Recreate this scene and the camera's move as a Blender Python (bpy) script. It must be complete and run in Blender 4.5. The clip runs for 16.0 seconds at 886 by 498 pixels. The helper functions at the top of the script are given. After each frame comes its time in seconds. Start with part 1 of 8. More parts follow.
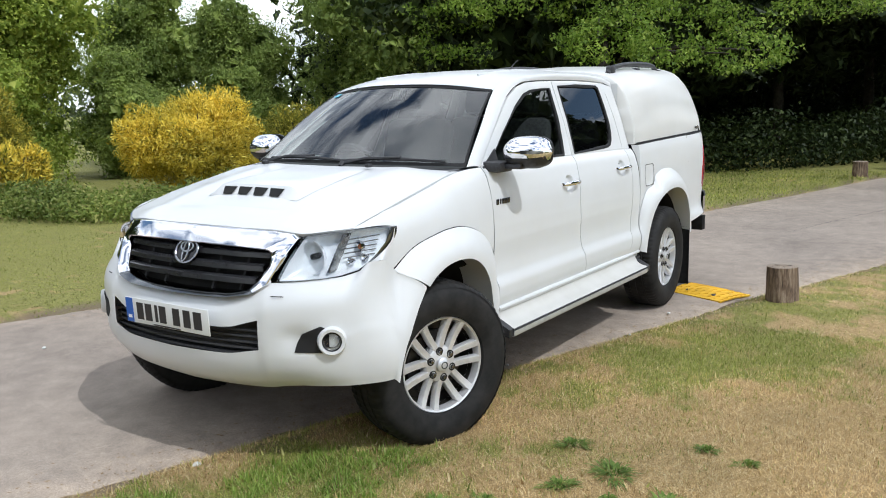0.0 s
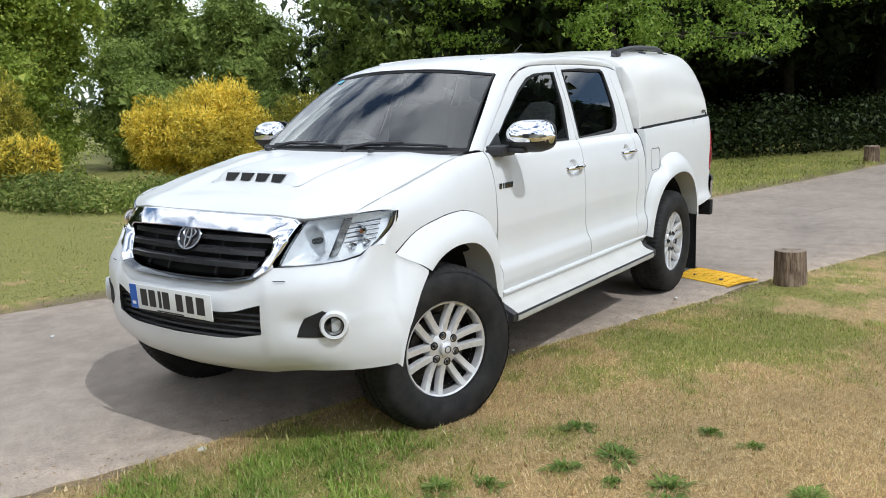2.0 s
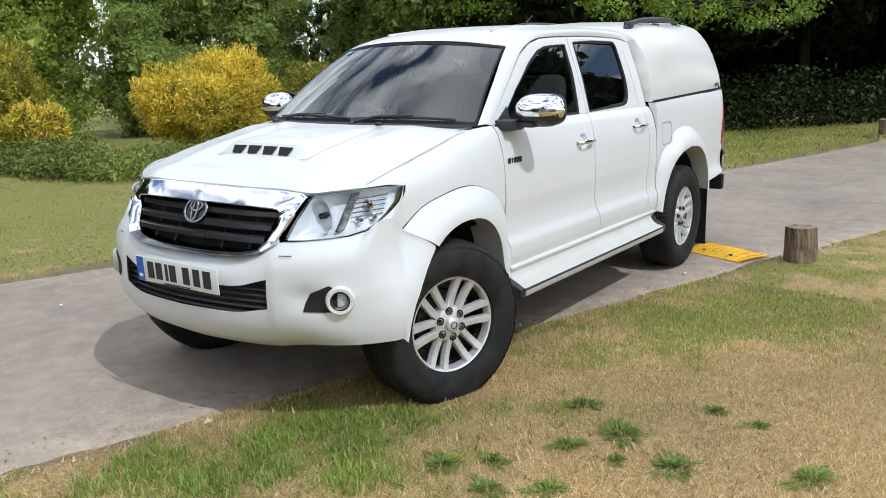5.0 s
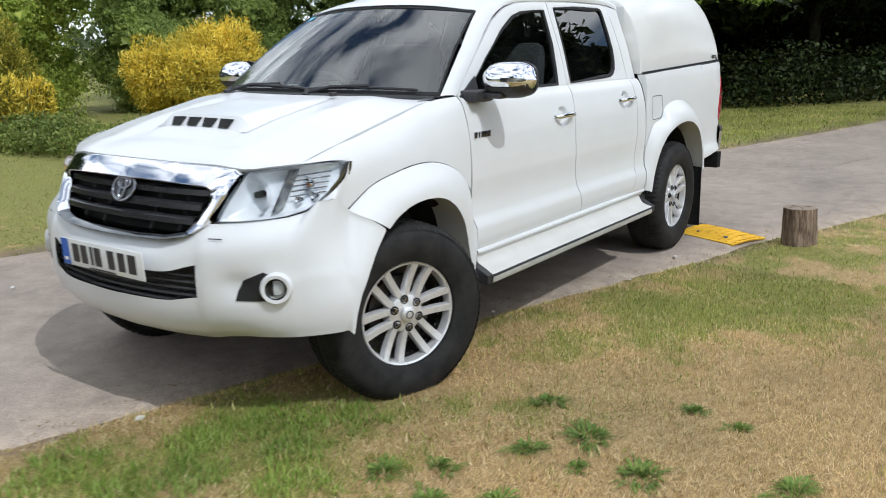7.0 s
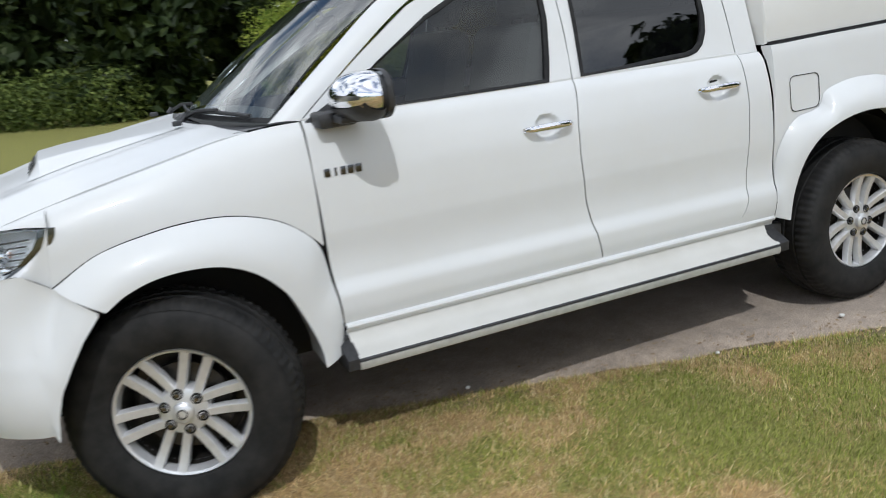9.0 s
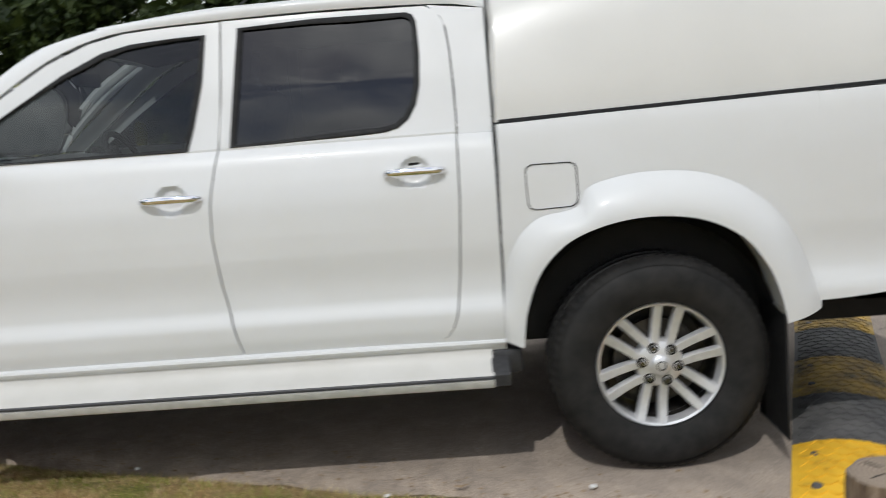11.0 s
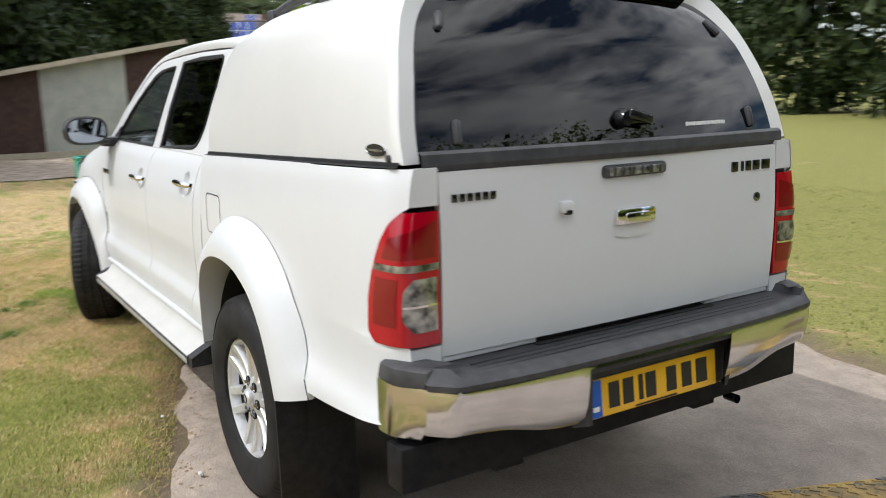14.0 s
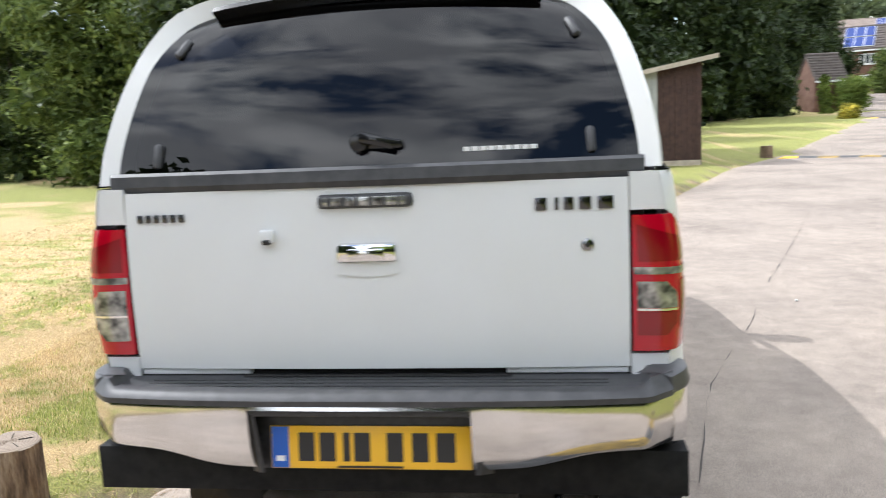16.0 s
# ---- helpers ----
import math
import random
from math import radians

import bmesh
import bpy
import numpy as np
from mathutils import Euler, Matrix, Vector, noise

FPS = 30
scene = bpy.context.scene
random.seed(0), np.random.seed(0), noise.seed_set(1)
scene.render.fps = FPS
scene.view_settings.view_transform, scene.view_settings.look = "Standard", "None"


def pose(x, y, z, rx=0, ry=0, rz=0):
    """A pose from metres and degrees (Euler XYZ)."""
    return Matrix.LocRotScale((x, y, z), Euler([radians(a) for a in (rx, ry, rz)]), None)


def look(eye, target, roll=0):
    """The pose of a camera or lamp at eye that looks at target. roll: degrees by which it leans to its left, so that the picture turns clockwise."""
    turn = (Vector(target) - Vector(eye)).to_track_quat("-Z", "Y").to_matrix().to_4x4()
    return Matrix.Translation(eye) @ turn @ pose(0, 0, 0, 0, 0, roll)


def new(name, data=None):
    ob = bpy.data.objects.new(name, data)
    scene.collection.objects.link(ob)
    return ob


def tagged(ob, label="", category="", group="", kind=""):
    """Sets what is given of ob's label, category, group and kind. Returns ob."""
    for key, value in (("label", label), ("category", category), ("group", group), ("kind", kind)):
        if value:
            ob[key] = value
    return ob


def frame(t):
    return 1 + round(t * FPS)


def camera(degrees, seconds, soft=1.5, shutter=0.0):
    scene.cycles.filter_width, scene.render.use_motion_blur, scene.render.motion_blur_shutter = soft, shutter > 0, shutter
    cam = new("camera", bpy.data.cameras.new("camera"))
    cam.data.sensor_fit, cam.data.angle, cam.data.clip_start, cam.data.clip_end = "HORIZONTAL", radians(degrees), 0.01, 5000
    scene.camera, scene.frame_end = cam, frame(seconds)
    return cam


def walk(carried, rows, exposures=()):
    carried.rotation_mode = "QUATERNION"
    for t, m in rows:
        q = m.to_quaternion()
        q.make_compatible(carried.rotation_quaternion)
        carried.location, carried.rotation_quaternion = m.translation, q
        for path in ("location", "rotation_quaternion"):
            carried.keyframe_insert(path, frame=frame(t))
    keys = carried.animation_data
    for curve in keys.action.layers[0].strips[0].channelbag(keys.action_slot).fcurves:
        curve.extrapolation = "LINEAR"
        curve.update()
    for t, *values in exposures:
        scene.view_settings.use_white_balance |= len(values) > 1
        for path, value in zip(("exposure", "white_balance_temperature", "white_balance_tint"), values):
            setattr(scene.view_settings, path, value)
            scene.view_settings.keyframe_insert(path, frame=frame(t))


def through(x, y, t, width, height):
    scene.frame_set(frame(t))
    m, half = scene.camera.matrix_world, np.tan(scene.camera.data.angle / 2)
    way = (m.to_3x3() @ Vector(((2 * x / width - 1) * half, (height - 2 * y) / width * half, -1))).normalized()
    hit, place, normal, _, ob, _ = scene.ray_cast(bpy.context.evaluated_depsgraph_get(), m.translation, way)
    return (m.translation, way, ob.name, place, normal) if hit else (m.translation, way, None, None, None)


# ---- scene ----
cam = camera(55.5, 16.0, soft=0.95, shutter=0.5)
PATH = [
    (0, (4.584, 2.853, 1.503), (2.935, 1.771, 1.175), -0.8),
    (0.5, (4.568, 2.857, 1.495), (2.914, 1.787, 1.149), -0.4),
    (1, (4.567, 2.865, 1.485), (2.914, 1.806, 1.102), -0.8),
    (1.5, (4.556, 2.869, 1.474), (2.912, 1.803, 1.076), -1.2),
    (2, (4.563, 2.883, 1.476), (2.931, 1.781, 1.125), -1.4),
    (2.5, (4.576, 2.89, 1.489), (2.941, 1.805, 1.104), -1.4),
    (3, (4.59, 2.896, 1.502), (2.951, 1.835, 1.071), -1.4),
    (3.5, (4.556, 2.875, 1.496), (2.935, 1.781, 1.078), -1.4),
    (6, (4.519, 2.893, 1.505), (2.918, 1.774, 1.075), -1.0),
    (6.5, (4.442, 2.908, 1.49), (2.845, 1.789, 1.046), -1.3),
    (7, (4.147, 2.875, 1.447), (2.562, 1.751, 0.973), -0.8),
    (7.5, (3.66, 3.007, 1.41), (2.144, 1.798, 0.919), -1.2),
    (8, (3.1, 3.194, 1.406), (1.775, 1.781, 0.906), -3.6),
    (8.5, (2.418, 3.387, 1.382), (1.369, 1.751, 0.907), -7.0),
    (8.7, (2.131, 3.433, 1.494), (1.209, 1.741, 0.959), -6.4),
    (10.8, (-0.592, 3.689, 1.296), (-0.656, 1.716, 0.976), -5.6),
    (11, (-0.92, 3.614, 1.31), (-0.872, 1.642, 0.977), -4.3),
    (11.5, (-1.693, 3.48, 1.477), (-1.445, 1.55, 1.015), -2.8),
    (12, (-2.477, 3.184, 1.386), (-2.009, 1.321, 0.828), -1.7),
    (12.5, (-3.154, 2.887, 1.459), (-2.255, 1.141, 1.077), -4.2),
    (13, (-3.625, 2.495, 1.47), (-2.437, 0.939, 1.063), -3.3),
    (13.5, (-4.066, 2.207, 1.49), (-2.591, 0.91, 1.115), -2.5),
    (14, (-4.426, 1.767, 1.478), (-2.762, 0.722, 1.103), -1.3),
    (14.5, (-4.752, 1.215, 1.453), (-2.893, 0.582, 1.074), -3.0),
    (15, (-4.83, 0.621, 1.463), (-2.888, 0.347, 1.071), -3.1),
    (15.5, (-4.869, 0.045, 1.428), (-2.903, 0.081, 1.114), -2.8),
    (16, (-4.753, -0.491, 1.422), (-2.794, -0.214, 1.126), -2.6),
]
walk(cam, [(t, look(eye, target, roll)) for t, eye, target, roll in PATH], exposures=[(0.0, -0.36, 5920, 8), (3.5, -0.40, 5900, 8), (6.0, -0.38, 5920, 8), (8.0, -0.56, 5880, 8), (11.0, -0.72, 6230, 9), (12.5, -0.66, 6250, 9), (13.5, -0.36, 6270, 10), (14.0, -0.14, 6200, 10), (14.5, 0.50, 6080, 10), (15.3, 0.78, 6020, 10), (16.0, 0.52, 6020, 10)])

# ---- sky and sun ----
SUN = Vector((0.22, 0.76, 1.0)).normalized()          # towards the sun
sun_el, sun_az = math.asin(SUN.z), math.atan2(SUN.x, SUN.y)
world = bpy.data.worlds.new("sky")
scene.world = world
world.use_nodes = True
wn, wl = world.node_tree.nodes, world.node_tree.links
wn.clear()
sky = wn.new("ShaderNodeTexSky")
sky.sky_type, sky.sun_disc, sky.sun_elevation, sky.sun_rotation = "NISHITA", False, sun_el, sun_az
sky.air_density, sky.dust_density = 1.0, 0.6
place = wn.new("ShaderNodeTexCoord")
stretch = wn.new("ShaderNodeMapping")
stretch.inputs["Location"].default_value = (4.95, 4.28, 18.82)
stretch.inputs["Scale"].default_value = (1.0, 1.0, 2.8)
cloud = wn.new("ShaderNodeTexNoise")
cloud.inputs["Scale"].default_value, cloud.inputs["Detail"].default_value, cloud.inputs["Roughness"].default_value = 2.6, 8.0, 0.58
cover = wn.new("ShaderNodeValToRGB")
cover.color_ramp.elements[0].position, cover.color_ramp.elements[1].position = 0.38, 0.53
grey = wn.new("ShaderNodeTexNoise")
grey.inputs["Scale"].default_value, grey.inputs["Detail"].default_value = 3.0, 4.0
shade = wn.new("ShaderNodeValToRGB")
shade.color_ramp.elements[0].position, shade.color_ramp.elements[0].color = 0.38, (9.6, 9.7, 10.0, 1)
shade.color_ramp.elements[1].position, shade.color_ramp.elements[1].color = 0.62, (18.9, 18.7, 18.3, 1)
mixed = wn.new("ShaderNodeMix")
mixed.data_type = "RGBA"
back = wn.new("ShaderNodeBackground")
back.inputs["Strength"].default_value = 0.145
out = wn.new("ShaderNodeOutputWorld")
wl.new(place.outputs["Generated"], stretch.inputs["Vector"])
wl.new(stretch.outputs["Vector"], cloud.inputs["Vector"])
wl.new(stretch.outputs["Vector"], grey.inputs["Vector"])
wl.new(cloud.outputs["Fac"], cover.inputs["Fac"])
wl.new(grey.outputs["Fac"], shade.inputs["Fac"])
wl.new(cover.outputs["Color"], mixed.inputs[0])
wl.new(sky.outputs["Color"], mixed.inputs[6])
wl.new(shade.outputs["Color"], mixed.inputs[7])
wl.new(mixed.outputs[2], back.inputs["Color"])
wl.new(back.outputs["Background"], out.inputs["Surface"])

sun_data = bpy.data.lights.new("sun", "SUN")
sun_data.energy, sun_data.angle, sun_data.color = 2.85, radians(0.6), (1.0, 0.97, 0.93)
sun = new("sun", sun_data)
sun.matrix_world = look(SUN * 30, (0, 0, 0))


# ---- materials ----
def shader(name, color, rough=0.5, metal=0.0, **more):
    """A principled material; returns it with its node tree's nodes, links and principled node."""
    m = bpy.data.materials.new(name)
    m.use_nodes = True
    n, l = m.node_tree.nodes, m.node_tree.links
    p = n["Principled BSDF"]
    p.inputs["Base Color"].default_value = (*color, 1)
    p.inputs["Roughness"].default_value, p.inputs["Metallic"].default_value = rough, metal
    for key, value in more.items():
        p.inputs[key.replace("_", " ")].default_value = value
    return m, n, l, p


def noise_tex(n, l, scale, detail=4.0, rough=0.55, coords=None):
    t = n.new("ShaderNodeTexNoise")
    t.inputs["Scale"].default_value, t.inputs["Detail"].default_value, t.inputs["Roughness"].default_value = scale, detail, rough
    if coords:
        l.new(coords, t.inputs["Vector"])
    return t


def ramp(n, l, source, stops):
    r = n.new("ShaderNodeValToRGB")
    while len(r.color_ramp.elements) < len(stops):
        r.color_ramp.elements.new(0.5)
    for e, (at, color) in zip(r.color_ramp.elements, stops):
        e.position, e.color = at, (*color, 1)
    l.new(source, r.inputs["Fac"])
    return r


def blend(n, l, fac, a, b, mode="MIX"):
    m = n.new("ShaderNodeMix")
    m.data_type, m.blend_type = "RGBA", mode
    if isinstance(fac, float):
        m.inputs[0].default_value = fac
    else:
        l.new(fac, m.inputs[0])
    for socket, value in ((m.inputs[6], a), (m.inputs[7], b)):
        if isinstance(value, tuple):
            socket.default_value = (*value, 1)
        else:
            l.new(value, socket)
    return m.outputs[2]


def bump(n, l, p, height, strength, distance):
    b = n.new("ShaderNodeBump")
    b.inputs["Strength"].default_value, b.inputs["Distance"].default_value = strength, distance
    l.new(height, b.inputs["Height"])
    l.new(b.outputs["Normal"], p.inputs["Normal"])


def where(n):
    return n.new("ShaderNodeNewGeometry").outputs["Position"]


def speckled(name, a, b, scale, rough=0.6, relief=0.0, dist=0.002, metal=0.0, detail=5.0, low=0.35, high=0.65, **more):
    """Two colours mixed by noise at real size, with relief of the same grain."""
    m, n, l, p = shader(name, a, rough, metal, **more)
    t = noise_tex(n, l, scale, detail, 0.6, where(n))
    r = ramp(n, l, t.outputs["Fac"], [(low, a), (high, b)])
    l.new(r.outputs["Color"], p.inputs["Base Color"])
    if relief:
        bump(n, l, p, t.outputs["Fac"], relief, dist)
    return m


def glass(name, tint, gloss=1.0, ior=1.95):
    """Thin glass: tinted see-through under a mirror that follows Fresnel."""
    m = bpy.data.materials.new(name)
    m.use_nodes = True
    n, l = m.node_tree.nodes, m.node_tree.links
    n.clear()
    clear, mirror, mix, fres, o = (n.new(k) for k in ("ShaderNodeBsdfTransparent", "ShaderNodeBsdfGlossy", "ShaderNodeMixShader", "ShaderNodeFresnel", "ShaderNodeOutputMaterial"))
    clear.inputs["Color"].default_value = (*tint, 1)
    mirror.inputs["Roughness"].default_value, mirror.inputs["Color"].default_value = 0.01, (gloss, gloss, gloss, 1)
    fres.inputs["IOR"].default_value = ior
    l.new(fres.outputs["Fac"], mix.inputs["Fac"])
    l.new(clear.outputs["BSDF"], mix.inputs[1])
    l.new(mirror.outputs["BSDF"], mix.inputs[2])
    l.new(mix.outputs["Shader"], o.inputs["Surface"])
    return m


# car paint: white lacquer with faint dust low down and a clear coat
PAINT, pn, pl, pp = shader("white_paint", (0.66, 0.67, 0.675), 0.38, 0.0, Coat_Weight=0.3, Coat_Roughness=0.06, Specular_IOR_Level=0.3)
dust = noise_tex(pn, pl, 3.0, 6.0, 0.6, where(pn))
pl.new(ramp(pn, pl, dust.outputs["Fac"], [(0.3, (0.665, 0.675, 0.68)), (0.7, (0.64, 0.645, 0.64))]).outputs["Color"], pp.inputs["Base Color"])
FIBRE = speckled("white_canopy", (0.665, 0.66, 0.635), (0.64, 0.635, 0.61), 3.0, 0.35, Coat_Weight=0.4, Coat_Roughness=0.1)
CHROME = shader("chrome", (0.82, 0.82, 0.84), 0.06, 1.0)[0]
CHROME_WORN = speckled("worn_chrome", (0.74, 0.74, 0.75), (0.62, 0.61, 0.60), 5.0, 0.12, 0.02, 0.001, 1.0)
ALLOY = speckled("alloy", (0.74, 0.74, 0.75), (0.66, 0.66, 0.66), 40.0, 0.36, 0.0, metal=0.6)
BLACK = speckled("black_plastic", (0.018, 0.018, 0.02), (0.035, 0.035, 0.037), 60.0, 0.48, 0.15, 0.0005)
STEP_BLACK = speckled("step_plastic", (0.030, 0.031, 0.034), (0.055, 0.055, 0.058), 22.0, 0.5, 0.2, 0.001)
GLOSS_BLACK = shader("gloss_black", (0.012, 0.012, 0.013), 0.12)[0]
# Near-black for gaps, recesses and the underbody: their shade is put into the colour.
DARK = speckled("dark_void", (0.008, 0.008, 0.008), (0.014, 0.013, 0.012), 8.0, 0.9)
STEEL = speckled("painted_steel", (0.008, 0.008, 0.009), (0.016, 0.016, 0.016), 25.0, 0.65, 0.1, 0.0006, Specular_IOR_Level=0.15)
TYRE = speckled("tyre_rubber", (0.008, 0.008, 0.008), (0.021, 0.020, 0.019), 14.0, 0.7, 0.1, 0.001, Specular_IOR_Level=0.3)
RUBBER = speckled("rubber_seal", (0.012, 0.012, 0.013), (0.022, 0.022, 0.022), 30.0, 0.7, Specular_IOR_Level=0.25)
CABIN = speckled("cabin_trim", (0.10, 0.105, 0.11), (0.15, 0.15, 0.155), 12.0, 0.8)
CABIN_DARK = speckled("cabin_dark", (0.03, 0.03, 0.033), (0.05, 0.05, 0.052), 12.0, 0.8)
FABRIC = speckled("seat_fabric", (0.08, 0.08, 0.085), (0.13, 0.13, 0.135), 60.0, 0.9, 0.2, 0.001)
SCREEN = glass("windscreen_glass", (0.70, 0.80, 0.77), 1.0, 1.95)
SIDE_GLASS = glass("side_glass", (0.42, 0.47, 0.46), 1.0, 1.6)
PRIVACY = glass("privacy_glass", (0.05, 0.055, 0.065), 1.0, 1.75)
CANOPY_GLASS = glass("canopy_glass", (0.06, 0.065, 0.075), 0.95, 1.47)
LENS = glass("lamp_lens", (0.95, 0.97, 0.98), 0.9, 1.5)
RED = shader("red_lens", (0.40, 0.001, 0.014), 0.10, Coat_Weight=0.4)[0]
RED_DEEP = shader("red_lens_deep", (0.20, 0.001, 0.007), 0.12, Coat_Weight=0.4)[0]
# Silver blotches in the colour stand for reflections within the lens.
CLEAR_LENS = speckled("reversing_lens", (0.07, 0.07, 0.068), (0.50, 0.50, 0.48), 26.0, 0.10, 0.15, 0.003, metal=0.6, detail=2.0)
AMBER = shader("amber_bulb", (0.60, 0.20, 0.05), 0.25)[0]
REFLECTOR = speckled("lamp_reflector", (0.90, 0.92, 0.94), (0.80, 0.83, 0.86), 30.0, 0.3, 0.15, 0.003, 0.15)
PLATE_WHITE = shader("plate_white", (0.72, 0.73, 0.72), 0.3)[0]
PLATE_YELLOW = shader("plate_yellow", (0.78, 0.44, 0.02), 0.3)[0]
PLATE_BLUE = shader("plate_blue", (0.012, 0.10, 0.45), 0.3)[0]
INK = shader("ink_black", (0.015, 0.015, 0.016), 0.35)[0]
WHITE_INK = shader("ink_white", (0.8, 0.8, 0.8), 0.4)[0]
# Chrome darkened in colour for the lower trim's dark reflection.
DARKENED_CHROME = shader("darkened_chrome", (0.16, 0.17, 0.18), 0.10, 1.0)[0]
EMBLEM = shader("emblem_chrome", (0.24, 0.24, 0.25), 0.12, 1.0)[0]
BADGE = shader("badge_chrome", (0.10, 0.10, 0.105), 0.18, 1.0)[0]
SLAT = speckled("grille_gloss", (0.016, 0.016, 0.018), (0.024, 0.024, 0.026), 40.0, 0.22)
DISC = speckled("brake_disc", (0.05, 0.047, 0.044), (0.09, 0.083, 0.075), 20.0, 0.4, metal=0.8)


# ---- building blocks ----
class Form:
    """Collects points and faces of one mesh."""

    def __init__(self):
        self.v, self.f = [], []

    def grid(self, rows, lip=0.0, out=None, close=False, skip=None):
        """A sheet through rows of points; lip: a rim turned in by that depth, away from the direction out."""
        a = np.asarray(rows, float)
        nu, nv = a.shape[:2]
        base = len(self.v)
        self.v += [tuple(p) for p in a.reshape(-1, 3)]
        at = lambda i, j: base + (i % nu) * nv + j
        for i in range(nu if close else nu - 1):
            for j in range(nv - 1):
                if skip and skip(i, j):
                    continue
                self.f.append((at(i, j), at(i + 1, j), at(i + 1, j + 1), at(i, j + 1)))
        if lip:
            du, dv = np.gradient(a, axis=0), np.gradient(a, axis=1)
            nrm = np.cross(du, dv)
            nrm /= np.linalg.norm(nrm, axis=2, keepdims=True) + 1e-9
            if out is not None:
                nrm *= np.sign((nrm @ np.asarray(out, float)))[..., None]
            edge = [(i, 0) for i in range(nu)] + [(nu - 1, j) for j in range(1, nv)] + [(i, nv - 1) for i in range(nu - 2, -1, -1)] + [(0, j) for j in range(nv - 2, 0, -1)]
            first = len(self.v)
            self.v += [tuple(a[e] - nrm[e] * lip) for e in edge]
            for k, e in enumerate(edge):
                k2 = (k + 1) % len(edge)
                self.f.append((at(*e), at(*edge[k2]), first + k2, first + k))
        return self

    def poly(self, points):
        base = len(self.v)
        self.v += [tuple(p) for p in points]
        self.f.append(tuple(range(base, base + len(points))))
        return self

    def box(self, lo, hi, bevel=0.0, m=None):
        """A box, its edges cut by bevel."""
        lo, hi = np.minimum(lo, hi), np.maximum(lo, hi)
        bm = bmesh.new()
        bmesh.ops.create_cube(bm, size=1.0)
        for q in bm.verts:
            q.co = Vector([(lo[k] + hi[k]) / 2 + q.co[k] * (hi[k] - lo[k]) for k in range(3)])
        if bevel:
            bmesh.ops.bevel(bm, geom=bm.edges[:], offset=min(bevel, 0.45 * float((hi - lo).min())), segments=2, profile=0.5, affect="EDGES")
        return self.take(bm, m)

    def take(self, bm, m=None):
        base = len(self.v)
        bm.verts.index_update()
        self.v += [tuple(m @ q.co if m else q.co) for q in bm.verts]
        self.f += [tuple(base + q.index for q in f.verts) for f in bm.faces]
        bm.free()
        return self

    def tube(self, path, radius, sides=8, cap=True):
        """A round bar along a path; radius: one number or one a point."""
        pts = [Vector(p) for p in path]
        rad = [radius] * len(pts) if not hasattr(radius, "__len__") else radius
        rows, side = [], None
        for k, p in enumerate(pts):
            d = (pts[min(k + 1, len(pts) - 1)] - pts[max(k - 1, 0)]).normalized()
            if side is None:
                side = d.orthogonal().normalized()
            side = (side - d * side.dot(d)).normalized()
            up = d.cross(side)
            rows.append([p + (side * math.cos(a) + up * math.sin(a)) * rad[k] for a in [2 * math.pi * s / sides for s in range(sides + 1)]])
        self.grid([[tuple(q) for q in r] for r in rows])
        if cap:
            self.poly([tuple(q) for q in rows[0][:-1]])
            self.poly([tuple(q) for q in rows[-1][:-1]])
        return self

    def lathe(self, profile, steps=32, m=None, about="y"):
        """Turns a profile of (radius, along) round an axis."""
        rows = []
        for s in range(steps):
            a = 2 * math.pi * s / steps
            rows.append([(r * math.cos(a), h, r * math.sin(a)) if about == "y" else (r * math.cos(a), r * math.sin(a), h) for r, h in profile])
        if m:
            rows = [[tuple(m @ Vector(p)) for p in row] for row in rows]
        return self.grid(rows, close=True)

    def prism(self, outline, way):
        """A flat outline given thickness along way."""
        a = [Vector(p) for p in outline]
        b = [p + Vector(way) for p in a]
        n = len(a)
        base = len(self.v)
        self.v += [tuple(p) for p in a + b]
        self.f += [tuple(range(base, base + n)), tuple(range(base + 2 * n - 1, base + n - 1, -1))]
        self.f += [(base + k, base + (k + 1) % n, base + n + (k + 1) % n, base + n + k) for k in range(n)]
        return self

    def mirror(self):
        """Adds the same again on the other side of the middle plane."""
        n = len(self.v)
        self.v += [(x, -y, z) for x, y, z in self.v]
        self.f += [tuple(n + i for i in reversed(f)) for f in self.f]
        return self

    def flipped(self):
        g = Form()
        g.v = [(x, -y, z) for x, y, z in self.v]
        g.f = [tuple(reversed(f)) for f in self.f]
        return g

    def mesh(self, name, mat, angle=35.0, weld=0.0004):
        me = bpy.data.meshes.new(name)
        me.from_pydata(self.v, [], self.f)
        if weld:
            bm = bmesh.new()
            bm.from_mesh(me)
            bmesh.ops.remove_doubles(bm, verts=bm.verts[:], dist=weld)
            bmesh.ops.recalc_face_normals(bm, faces=bm.faces[:])
            bm.to_mesh(me)
            bm.free()
        me.materials.append(mat)
        me.shade_smooth()
        if angle < 179:
            me.set_sharp_from_angle(angle=radians(angle))
        return me


def part(name, form, mat, parent, label="", angle=35.0, weld=0.0004):
    """Links a form as one mesh object under a thing or a part."""
    ob = new(name, form if isinstance(form, bpy.types.Mesh) else form.mesh(name, mat, angle, weld))
    ob.parent = parent
    return tagged(ob, label)


def thing(name, label, category, group="", kind="", at=(0, 0, 0)):
    ob = new(name)
    ob.location = at
    ob.empty_display_size = 0.1
    return tagged(ob, label, category, group, kind)


def both(name, form, mat, parent, label="", angle=35.0):
    """A part and its mirror twin."""
    return part(name, form, mat, parent, label, angle), part(name, form.flipped(), mat, parent, label, angle)


